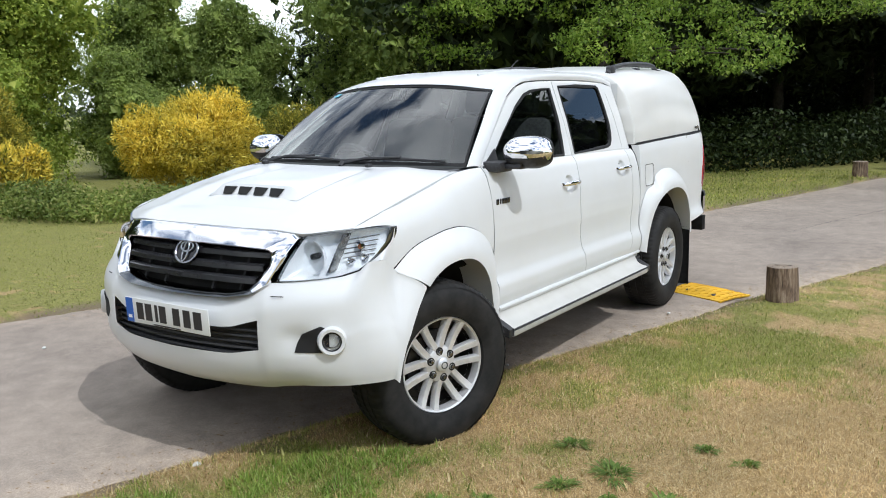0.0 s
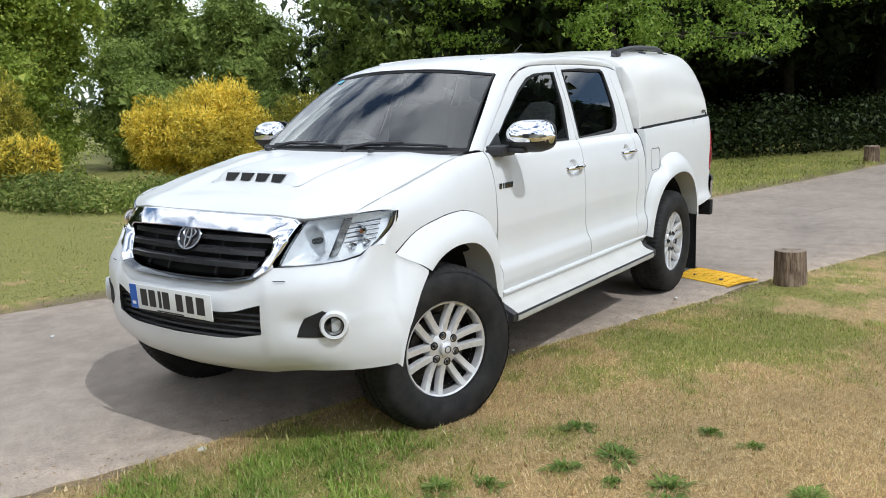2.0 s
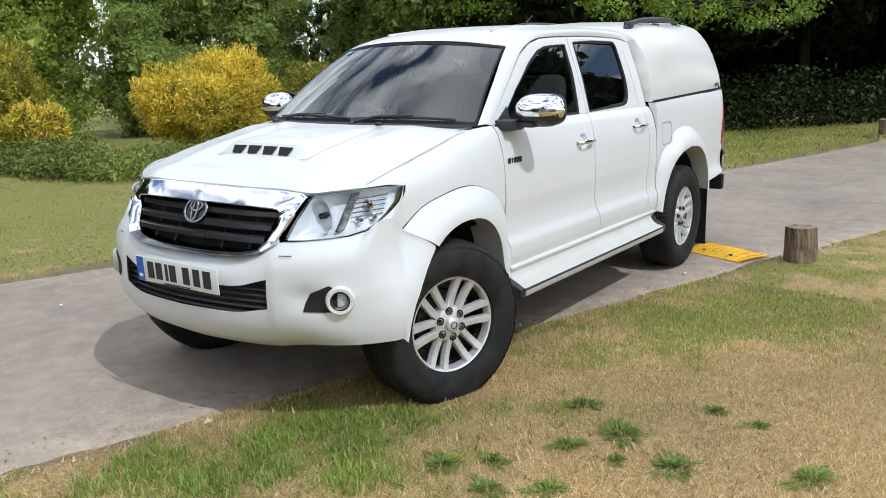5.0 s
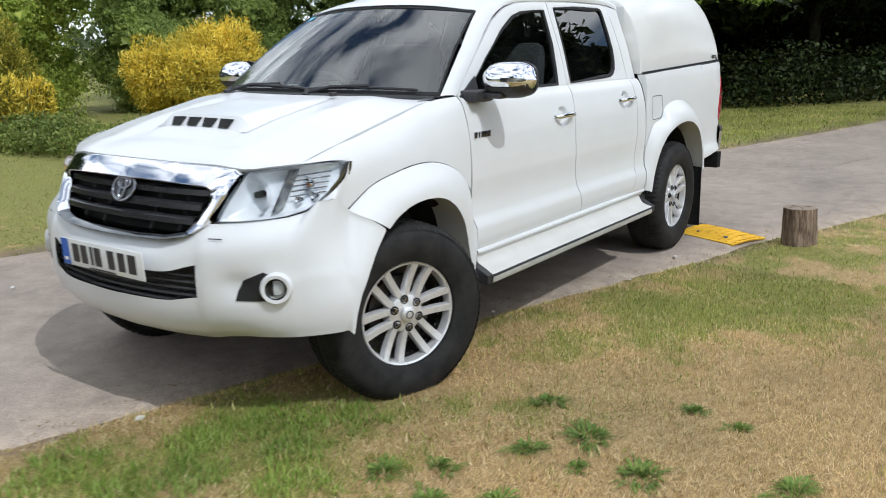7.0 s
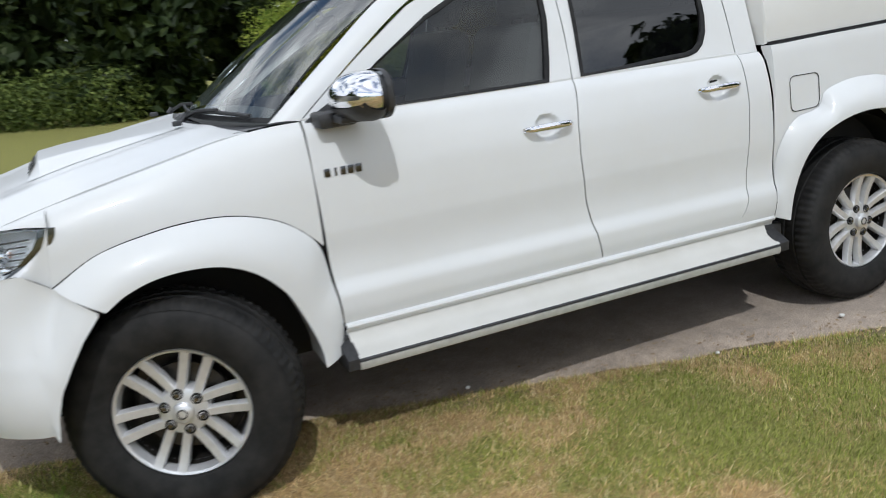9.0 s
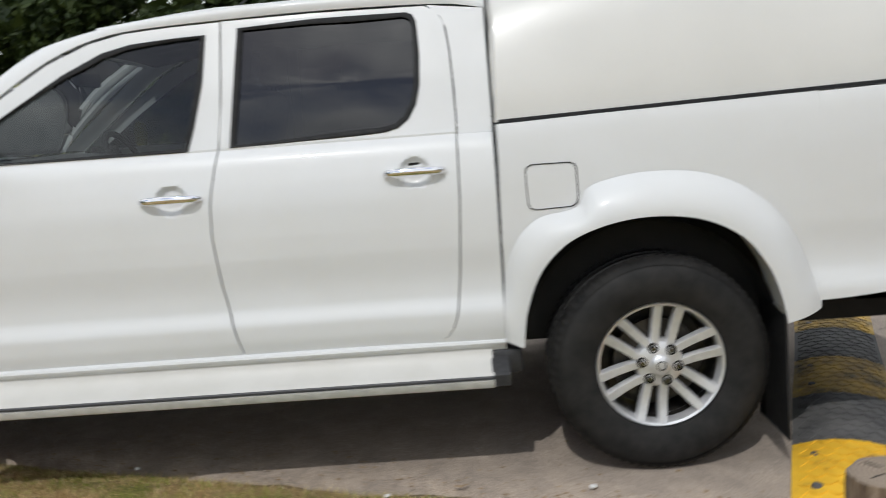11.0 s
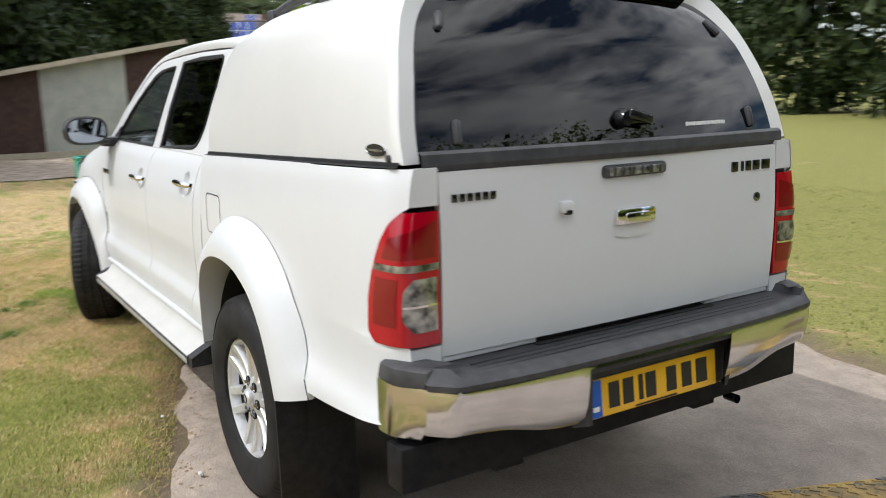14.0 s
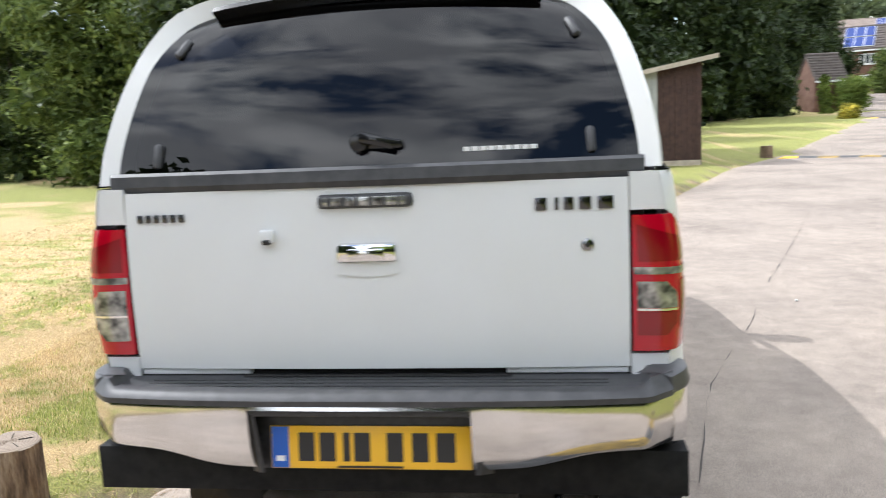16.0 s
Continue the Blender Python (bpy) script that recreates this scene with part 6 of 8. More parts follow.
def slivers(name, corners, mat):
    """A mesh of separate three-cornered pieces, from an array of (n, 3, 3)."""
    n = len(corners)
    me = bpy.data.meshes.new(name)
    me.vertices.add(3 * n)
    me.vertices.foreach_set("co", np.ascontiguousarray(corners, np.float32).ravel())
    me.loops.add(3 * n)
    me.loops.foreach_set("vertex_index", np.arange(3 * n, dtype=np.int32))
    me.polygons.add(n)
    me.polygons.foreach_set("loop_start", np.arange(0, 3 * n, 3, dtype=np.int32))
    me.materials.append(mat)
    me.update(calc_edges=True)
    return me


def sprays(points, outward, size, slim):
    """Narrow flowering tips that point outward and up."""
    n = len(points)
    t = outward * 0.8 + np.array((0, 0, 0.30)) + rng.normal(size=(n, 3)) * 0.75
    t /= np.linalg.norm(t, axis=1, keepdims=True) + 1e-9
    b = np.cross(t, rng.normal(size=(n, 3)))
    b /= np.linalg.norm(b, axis=1, keepdims=True) + 1e-9
    s = (size * rng.uniform(0.6, 1.5, n))[:, None]
    return np.stack([points - t * s * 0.4, points + b * s * slim * 0.5, points + t * s * 0.6, points - b * s * slim * 0.5], 1)


def leaves(points, outward, size, slim=0.55, droop=0.25):
    """A leaf at each point: a kite that faces roughly outward and up."""
    n = len(points)
    nrm = outward * 0.6 + rng.normal(size=(n, 3)) * 0.75 + np.array((0, 0, 0.35))
    nrm /= np.linalg.norm(nrm, axis=1, keepdims=True) + 1e-9
    t = np.cross(nrm, rng.normal(size=(n, 3)))
    t[:, 2] -= droop
    t -= nrm * (t * nrm).sum(1, keepdims=True)
    t /= np.linalg.norm(t, axis=1, keepdims=True) + 1e-9
    b = np.cross(nrm, t)
    s = (size * rng.uniform(0.6, 1.3, n))[:, None]
    fold = nrm * s * 0.12
    return np.stack([points - t * s * 0.5, points + b * s * slim * 0.5 - t * s * 0.05 + fold, points + t * s * 0.55, points - b * s * slim * 0.5 - t * s * 0.05 + fold], 1)


def in_blobs(blobs, count, deep=0.45):
    """Points in the outer layer of a cluster of lumpy ellipsoids (x, y, z, rx, ry, rz)."""
    b = np.array(blobs, float)
    area = (b[:, 3] * b[:, 4] + b[:, 3] * b[:, 5] + b[:, 4] * b[:, 5])
    pick = rng.choice(len(b), count, p=area / area.sum())
    d = rng.normal(size=(count, 3))
    d /= np.linalg.norm(d, axis=1, keepdims=True)
    lump = 1 + 0.16 * np.sin(d[:, 0] * 7 + pick * 1.7) * np.sin(d[:, 1] * 6 + pick) + 0.10 * np.sin(d[:, 2] * 11 + pick * 2.3) + 0.08 * np.sin(d[:, 0] * 17 + d[:, 1] * 13)
    r = (1 - deep * rng.random(count) ** 1.8) * lump + 0.05 * rng.normal(size=count)
    p = b[pick, :3] + d * r[:, None] * b[pick, 3:]
    keep = p[:, 2] > 0.03
    return p[keep], d[keep]


def crown_blobs(x, y, low, high, radius, count, squash=0.8):
    """A crown as many overlapping clumps between two heights."""
    out_b = []
    for k in range(count):
        t = (k + 0.5) / count
        z = low + (high - low) * t
        wide = radius * (math.sin(math.pi * min(0.15 + 0.85 * t, 1.0)) ** 0.55)
        a = rng.uniform(0, 2 * math.pi)
        off = wide * rng.uniform(0.25, 0.75)
        r = radius * rng.uniform(0.34, 0.55)
        out_b.append((x + off * math.cos(a), y + off * math.sin(a), max(z, low + r * 0.5), r, r, r * squash))
    out_b.append((x, y, (low + high) / 2, radius * 0.62, radius * 0.62, (high - low) * 0.42))
    return out_b


def trunk_form(x, y, height, r, blobs, limbs=6):
    f = Form()
    pts = [(x + 0.06 * math.sin(k * 1.3 + x), y + 0.06 * math.cos(k * 1.1 + y), -0.1 + (height + 0.1) * k / 7) for k in range(8)]
    f.tube(pts, [r * (1.25 if k == 0 else 1 - 0.11 * k) for k in range(8)], 9)
    for bl in blobs[:limbs]:
        z0 = height * rng.uniform(0.35, 0.7)
        s = Vector((x, y, z0))
        e = Vector(bl[:3])
        mid = (s + e) / 2 + Vector((0, 0, 0.12 * (e - s).length))
        f.tube([s, mid, e], [r * 0.30, r * 0.16, r * 0.04], 6)
    return f


def tree(name, label, x, y, height, radius, low, kind, count, leaf, blobs=None, trunk=0.14, clumps=12, group="", category="tree"):
    base = thing(name, label, category, group, at=(0, 0, 0))
    bl = blobs or crown_blobs(x, y, low, height, radius, clumps)
    if trunk:
        part("trunk", trunk_form(x, y, height * 0.75, trunk, bl), BARK, base, "", 60)
    p, d = in_blobs(bl, count)
    thin = 0.02 if kind == "maple" else -0.22
    ok = np.array([noise.noise(Vector((a * 1.5, b * 1.5, c * 1.9))) + 0.4 * noise.noise(Vector((a * 4.0, b * 4.0, c * 4.0))) > thin for a, b, c in p])
    small = leaves(p[ok], d[ok], leaf)
    fine_ = kind in ("ash", "mid", "maple")
    small = small[:, 1:] if fine_ else np.concatenate([small[:, :3], small[:, [0, 2, 3]]], 1).reshape(-1, 3, 3)
    if kind != "maple":
        p, d = in_blobs([(a, b, c, 0.66 * i, 0.66 * j, 0.66 * k) for a, b, c, i, j, k in bl], count // 9, 0.6)
        big = leaves(p, d, leaf * (2.8 if fine_ else 2.4), 0.8)
        small = np.concatenate([small, np.concatenate([big[:, :3], big[:, [0, 2, 3]]], 1).reshape(-1, 3, 3)])
    crown = new("crown", slivers("crown", small, LEAF[kind]))
    crown.parent = base
    return base


# the border over the road: ash, broom, shrubs
tree("ash_tree", "light green ash tree with leaves down to the grass", -4.5, -14.2, 6.2, 2.4, -0.2, "ash", 120000, 0.085, clumps=34)
tree("tree", "tall green tree behind the broom", -10.4, -16.4, 5.9, 1.6, 0.2, "mid", 60000, 0.095, clumps=26, group="border trees")
tree("tree", "rounded green tree behind the broom", -12.6, -15.4, 4.3, 2.1, 0.1, "mid", 60000, 0.09, clumps=16, group="border trees")
tree("tree", "rounded green tree behind the broom", -8.0, -14.4, 2.6, 1.5, 0.1, "mid", 40000, 0.075, clumps=12, group="border trees")
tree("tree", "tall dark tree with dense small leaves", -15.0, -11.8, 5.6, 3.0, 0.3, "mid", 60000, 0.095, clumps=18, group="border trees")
tree("tree", "tall dark tree with dense small leaves", -18.0, -14.0, 6.4, 3.6, 0.3, "mid", 45000, 0.12, clumps=18, group="border trees")


def broom(label, x, y, r, h, yellow, green, kind="broom"):
    base = thing("broom_bush", label, "bush", "broom bushes")
    bl = []
    for k in range(18):
        a, q = rng.uniform(0, 2 * math.pi), rng.uniform(0.2, 0.82)
        z = h * rng.uniform(0.30, 0.45 + 0.32 * (1 - q * q))
        bl.append((x + r * q * math.cos(a), y + r * q * math.sin(a), z, r * 0.30, r * 0.30, h * 0.24))
    bl.append((x, y, h * 0.46, r * 0.66, r * 0.66, h * 0.42))
    p, d = in_blobs(bl, green, 0.6)
    twigs = new("foliage", quads("foliage", sprays(p, d, 0.13, 0.14), LEAF["broom_green"]))
    twigs.parent = base
    p, d = in_blobs(bl, yellow, 0.30)
    fl = new("blossom", quads("blossom", sprays(p + d * 0.03, d, 0.08, 0.24), LEAF[kind]))
    fl.parent = base
    tagged(fl, "dense yellow blossom")
    stems = Form()
    for k in range(9):
        a = rng.uniform(0, 2 * math.pi)
        stems.tube([(x + 0.1 * math.cos(a), y + 0.1 * math.sin(a), -0.05), (x + r * 0.3 * math.cos(a), y + r * 0.3 * math.sin(a), h * 0.4), (x + r * 0.55 * math.cos(a), y + r * 0.55 * math.sin(a), h * 0.75)], [0.03, 0.02, 0.008], 5)
    part("stems", stems, BARK, base)
    return base


broom("large broom bush covered in yellow blossom", -6.35, -9.75, 1.50, 1.98, 62000, 4500)
broom("small yellow broom bush beside the ash", -2.75, -10.0, 0.55, 1.15, 9000, 3000)
broom("olive green shrub flecked with yellow", -3.1, -11.9, 1.15, 2.2, 24000, 9000, "olive")
broom("yellowing shrub in front of the dark trees", -9.0, -9.6, 1.1, 1.7, 9000, 9000, "olive")

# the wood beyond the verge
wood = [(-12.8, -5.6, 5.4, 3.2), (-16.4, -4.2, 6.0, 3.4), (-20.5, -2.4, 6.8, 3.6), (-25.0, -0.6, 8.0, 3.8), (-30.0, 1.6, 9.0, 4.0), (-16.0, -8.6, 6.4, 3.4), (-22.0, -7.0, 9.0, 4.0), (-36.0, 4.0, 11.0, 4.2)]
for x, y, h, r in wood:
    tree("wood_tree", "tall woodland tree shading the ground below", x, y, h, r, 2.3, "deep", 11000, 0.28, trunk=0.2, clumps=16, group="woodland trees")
limb = [(-9.4, -1.9, 2.45, 0.9, 0.8, 0.4), (-10.0, -1.0, 2.35, 0.8, 0.7, 0.35), (-9.0, -2.9, 2.6, 0.9, 0.8, 0.35), (-10.6, -0.5, 2.4, 0.6, 0.5, 0.3), (-9.6, -2.7, 2.75, 1.1, 1.0, 0.42), (-10.4, -3.3, 3.35, 1.3, 1.2, 0.5), (-9.2, -3.6, 3.9, 1.2, 1.2, 0.5), (-11.2, -2.2, 3.4, 1.3, 1.0, 0.5), (-11.8, -1.4, 3.0, 1.1, 0.9, 0.45), (-8.7, -4.6, 3.6, 1.1, 1.1, 0.6), (-10.0, -4.6, 4.6, 1.6, 1.6, 0.8), (-12.6, -0.8, 3.7, 1.2, 1.0, 0.6), (-11.3, -3.2, 5.0, 1.8, 1.8, 0.9), (-13.8, -0.9, 4.6, 1.6, 1.4, 0.8), (-13.9, 0.2, 3.6, 1.2, 0.9, 0.5), (-9.0, -5.8, 3.0, 1.0, 1.0, 0.7), (-15.5, 0.6, 4.2, 1.6, 1.4, 0.8), (-8.3, -5.6, 4.4, 1.2, 1.2, 0.8)]
tree("maple_tree", "maple with bright broad leaves on low spreading branches", -12.2, -4.2, 6.0, 2.0, 2.2, "maple", 60000, 0.105, blobs=limb, trunk=0.22)


def thicket(name, label, spots, count, leaf, kind, category="hedge"):
    bl = [(x, y, h * 0.45, r, r, h * 0.55) for x, y, r, h in spots]
    p, d = in_blobs(bl, count, 0.5)
    ob = new(name, quads(name, leaves(p, d, leaf), LEAF[kind]))
    return tagged(ob, label, category, kind="stuff")


line_pts = spline([(-9.4, -7.4), (-11.0, -4.6), (-13.4, -2.7), (-16.6, -0.6), (-21, 1.3), (-29, 3.9), (-40, 7.6)], 30)
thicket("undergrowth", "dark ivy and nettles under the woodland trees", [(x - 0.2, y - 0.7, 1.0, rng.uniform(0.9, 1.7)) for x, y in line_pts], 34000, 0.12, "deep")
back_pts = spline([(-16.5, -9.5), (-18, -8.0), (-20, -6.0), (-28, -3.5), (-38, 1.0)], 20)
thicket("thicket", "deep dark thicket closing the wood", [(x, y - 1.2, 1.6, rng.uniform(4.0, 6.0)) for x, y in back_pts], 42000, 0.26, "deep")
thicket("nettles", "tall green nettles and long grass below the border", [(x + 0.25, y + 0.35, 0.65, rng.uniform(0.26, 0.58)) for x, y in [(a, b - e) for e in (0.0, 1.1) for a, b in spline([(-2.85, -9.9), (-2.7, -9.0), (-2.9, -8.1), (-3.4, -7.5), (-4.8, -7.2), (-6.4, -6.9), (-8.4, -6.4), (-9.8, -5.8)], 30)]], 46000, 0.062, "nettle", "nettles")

# Leaf layer added over the wood to keep light out below it.
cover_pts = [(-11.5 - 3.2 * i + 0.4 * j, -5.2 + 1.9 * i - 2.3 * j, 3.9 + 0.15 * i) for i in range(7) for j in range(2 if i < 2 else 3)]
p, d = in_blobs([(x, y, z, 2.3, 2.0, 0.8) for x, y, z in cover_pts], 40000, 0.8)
tagged(new("wood_cover_added", quads("wood_cover_added", leaves(p, d, 0.22, 0.8), LEAF["dark"])), "leaf layer added over the wood to shut out the sky", "woods", kind="stuff")
for x, y, h, r in ((-12.5, 8.4, 7.5, 2.6), (-16.0, 8.8, 8.0, 2.8), (-20.0, 10.4, 9.0, 3.2), (-25.0, 12.2, 9.5, 3.4), (-31.0, 14.5, 10.0, 3.6), (-9.5, 9.5, 6.5, 2.4)):
    tree("tree", "leafy tree on the near side of the drive", x, y, h, r, -0.2, "dark", 8000, 0.40, clumps=20, group="near side trees")

# trees ahead of the truck and along the lawn
ahead = [(13.3, 4.4, 8.0, 3.2, "dark"), (14.6, 2.6, 6.0, 2.0, "dark"), (18.5, 9.6, 7.5, 2.6, "field"), (20.5, 13.5, 8.0, 3.0, "field"), (24.0, 19.0, 9.0, 3.4, "dark"), (29.0, 24.0, 9.0, 3.6, "field"), (17.8, 5.6, 7.5, 2.6, "dark"), (16.2, 7.8, 6.6, 2.4, "dark")]
for x, y, h, r, k in ahead:
    tree("tree", "leafy green tree at the edge of the field", x, y, h, r, -0.1, k, 32000 if x < 15 else 17000, 0.155 if x < 15 else 0.2, clumps=22, group="field trees")
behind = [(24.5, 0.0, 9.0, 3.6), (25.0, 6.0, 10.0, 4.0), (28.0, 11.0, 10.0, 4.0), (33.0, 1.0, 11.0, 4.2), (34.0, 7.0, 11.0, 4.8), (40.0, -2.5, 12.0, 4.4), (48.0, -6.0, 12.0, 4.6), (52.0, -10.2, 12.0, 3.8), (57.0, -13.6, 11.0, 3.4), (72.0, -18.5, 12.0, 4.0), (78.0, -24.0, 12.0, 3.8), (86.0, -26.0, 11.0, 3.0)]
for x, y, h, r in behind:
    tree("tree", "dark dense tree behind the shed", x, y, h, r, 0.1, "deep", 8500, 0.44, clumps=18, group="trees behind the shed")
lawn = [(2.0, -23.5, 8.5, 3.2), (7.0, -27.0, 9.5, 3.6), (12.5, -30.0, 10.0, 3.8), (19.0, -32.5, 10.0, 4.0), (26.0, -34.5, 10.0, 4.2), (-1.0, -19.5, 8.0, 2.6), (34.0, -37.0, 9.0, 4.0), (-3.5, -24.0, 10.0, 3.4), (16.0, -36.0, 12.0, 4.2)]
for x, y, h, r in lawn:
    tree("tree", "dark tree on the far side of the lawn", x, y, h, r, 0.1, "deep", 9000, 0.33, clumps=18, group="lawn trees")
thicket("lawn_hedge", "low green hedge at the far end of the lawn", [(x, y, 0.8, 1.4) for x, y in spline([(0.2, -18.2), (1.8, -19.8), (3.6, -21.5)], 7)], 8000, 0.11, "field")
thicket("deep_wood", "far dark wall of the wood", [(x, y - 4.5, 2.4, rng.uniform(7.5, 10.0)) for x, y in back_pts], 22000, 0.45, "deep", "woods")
for x, y, h, r in ((46.0, -40.0, 11.0, 4.0), (53.0, -36.5, 11.0, 4.0), (62.0, -44.0, 12.0, 4.4), (64.0, -36.5, 11.0, 4.0), (74.0, -41.0, 12.0, 4.4)):
    tree("tree", "dark tree beyond the lawn", x, y, h, r, 0.3, "dark" if x < 63 else "mid", 9000, 0.5, clumps=16, group="lawn trees")
# woods all round in the distance
ring_pts = []
for a in np.linspace(0, 2 * math.pi, 64, endpoint=False):
    if -0.75 < (a if a < math.pi else a - 2 * math.pi) < -0.28:
        continue
    r = 75 + 12 * math.sin(a * 5)
    ring_pts.append((r * math.cos(a), r * math.sin(a), 6.0, rng.uniform(4.5, 7.0)))
thicket("far_woods", "distant belt of trees round the fields", ring_pts, 22000, 1.0, "far", "woods")
hill_pts = [(330 + 40 * math.sin(k), -150 + 190 * k / 24 - 130 * (k / 24), 16, rng.uniform(34, 46)) for k in range(25)]
hill_pts += [(240 + 20 * math.sin(k * 2), -140 + 5.0 * k, 11, rng.uniform(14, 22)) for k in range(22)]
thicket("hill_woods", "wooded hillside beyond the village", hill_pts, 30000, 3.0, "far", "woods")

# ---- speed humps, logs, shed, houses and small things ----
YELLOW, yn, yl, yp = shader("hump_yellow", (0.72, 0.40, 0.02), 0.7)
yt = noise_tex(yn, yl, 9.0, 6, 0.65, where(yn))
yl.new(ramp(yn, yl, yt.outputs["Fac"], [(0.28, (0.42, 0.25, 0.03)), (0.42, (0.74, 0.43, 0.025)), (0.7, (0.86, 0.53, 0.035))]).outputs["Color"], yp.inputs["Base Color"])
# Worn yellow, dulled further in colour for the shade on these segments.
WORN_SHADED, vn, vl, vp = shader("hump_yellow_worn_shaded", (0.5, 0.3, 0.03), 0.8)
vt = noise_tex(vn, vl, 9.0, 7, 0.7, where(vn))
vl.new(ramp(vn, vl, vt.outputs["Fac"], [(0.34, (0.11, 0.09, 0.06)), (0.50, (0.30, 0.205, 0.07)), (0.68, (0.52, 0.345, 0.075))]).outputs["Color"], vp.inputs["Base Color"])
RUB, un, ul, up_ = shader("hump_black", (0.07, 0.07, 0.07), 0.8)
ut = noise_tex(un, ul, 7.0, 6, 0.65, where(un))
ul.new(ramp(un, ul, ut.outputs["Fac"], [(0.3, (0.055, 0.055, 0.055)), (0.7, (0.14, 0.135, 0.13))]).outputs["Color"], up_.inputs["Base Color"])


def hump(ox, oy, way, seg, n, wide, high, near=True, lift=0.0):
    """Rubber segments across the road, yellow and black in turn, with raised chevrons."""
    along = Vector((way[0], way[1], 0)).normalized()
    across = Vector((-along.y, along.x, 0))
    for k in range(n):
        mat = (YELLOW if k == 0 else WORN_SHADED) if k % 2 == 0 else RUB
        base = Vector((ox, oy, 0)) + along * (seg * k)
        f = Form()
        rows = []
        end0, end1 = k == 0, k == n - 1
        for t in np.linspace(0.006 / seg, 1 - 0.006 / seg, 9):
            shrink = 1.0
            if end0 and t < 0.5:
                shrink = math.sqrt(max(1 - (1 - t / 0.5) ** 2, 0.02))
            if end1 and t > 0.5:
                shrink = math.sqrt(max(1 - ((t - 0.5) / 0.5) ** 2, 0.02))
            row = []
            for s in np.linspace(-1, 1, 15):
                h = high * (1 - abs(s) ** 2.2) * (shrink if shrink < 1 else 1)
                q = base + along * (seg * t) + across * (wide / 2 * s * (1.0 if end0 else shrink))
                row.append((q.x, q.y, lift + 0.006 + max(h, 0.004)))
            rows.append(row)
        f.grid(rows, 0.012, (0, 0, 1))
        ob = tagged(new("speed_hump_segment", f.mesh("speed_hump_segment", mat, 40)), "worn yellow rubber speed hump segment with raised treads" if k % 2 == 0 else "black rubber speed hump segment with raised treads", "speed hump", "speed hump segments" if near else "far speed hump segments")
        if near:
            tr = Form()
            for i in range(9):
                for j in range(12):
                    t, s = (i + 0.5) / 9, -0.88 + 1.76 * (j + 0.5) / 12
                    lim = 1.0
                    if end1:
                        lim = math.sqrt(max(1 - max((t - 0.5) / 0.5, 0) ** 2, 0))
                    if abs(s) > lim * 0.9:
                        continue
                    c = base + along * (seg * t) + across * (wide / 2 * s)
                    z = 0.006 + high * (1 - abs(s) ** 2.2) * (math.sqrt(max(1 - max(1 - t / 0.5, 0) ** 2, 0.02)) if end0 else 1.0)
                    turn = math.atan2(along.y, along.x) + (0.785 if (i + j) % 2 else -0.785)
                    slope = math.atan2(-high * 2.2 * abs(s) ** 1.2 * math.copysign(1, s), wide / 2)
                    tr.box((-0.019, -0.005, -0.004), (0.019, 0.005, 0.004), 0.0, Matrix.Translation((c.x, c.y, z)) @ Matrix.Rotation(slope, 4, along) @ Matrix.Rotation(turn, 4, "Z"))
            tp = part("tread_pattern", tr.mesh("tread_pattern", mat, 30, 0), None, ob)
            tagged(tp, kind="stuff")
            for i in range(2):
                c = base + along * (seg * (0.25 + 0.5 * i)) + across * (wide * 0.30)
                part("bolt", Form().lathe([(0.0, 0.006), (0.016, 0.005), (0.020, -0.01)], 12, Matrix.Translation((c.x, c.y, 0.006 + high * 0.62)), "z"), RUB, ob)


hump(-2.055, 1.235, (-0.371, -0.928), 0.495, 7, 0.385, 0.042)
hump(20.3, -6.7, (-0.45, -0.89), 0.52, 7, 0.45, 0.05, False)
hump(46.6, -18.0, (-0.41, -0.91), 0.52, 9, 0.45, 0.05, False, climb(45.7) + 0.01)

LOG_SIDE, ln_, ll_, lp_ = shader("log_bark", (0.2, 0.15, 0.1), 0.9)
lmap = ln_.new("ShaderNodeMapping")
lmap.inputs["Scale"].default_value = (1.0, 1.0, 0.16)
ll_.new(where(ln_), lmap.inputs["Vector"])
lt = noise_tex(ln_, ll_, 30.0, 6, 0.7, lmap.outputs["Vector"])
ll_.new(ramp(ln_, ll_, lt.outputs["Fac"], [(0.34, (0.045, 0.030, 0.021)), (0.50, (0.17, 0.115, 0.075)), (0.68, (0.36, 0.28, 0.20))]).outputs["Color"], lp_.inputs["Base Color"])
bump(ln_, ll_, lp_, lt.outputs["Fac"], 0.9, 0.02)
LOG_END, en_, el_, ep_ = shader("log_end", (0.4, 0.34, 0.26), 0.9)
tc = en_.new("ShaderNodeTexCoord")
wave = en_.new("ShaderNodeTexWave")
wave.wave_type, wave.rings_direction = "RINGS", "Z"
wave.inputs["Scale"].default_value, wave.inputs["Distortion"].default_value, wave.inputs["Detail"].default_value = 26.0, 2.5, 3.0
el_.new(tc.outputs["Object"], wave.inputs["Vector"])
el_.new(ramp(en_, el_, wave.outputs["Fac"], [(0.0, (0.20, 0.155, 0.115)), (1.0, (0.30, 0.24, 0.185))]).outputs["Color"], ep_.inputs["Base Color"])
bump(en_, el_, ep_, wave.outputs["Fac"], 0.4, 0.004)


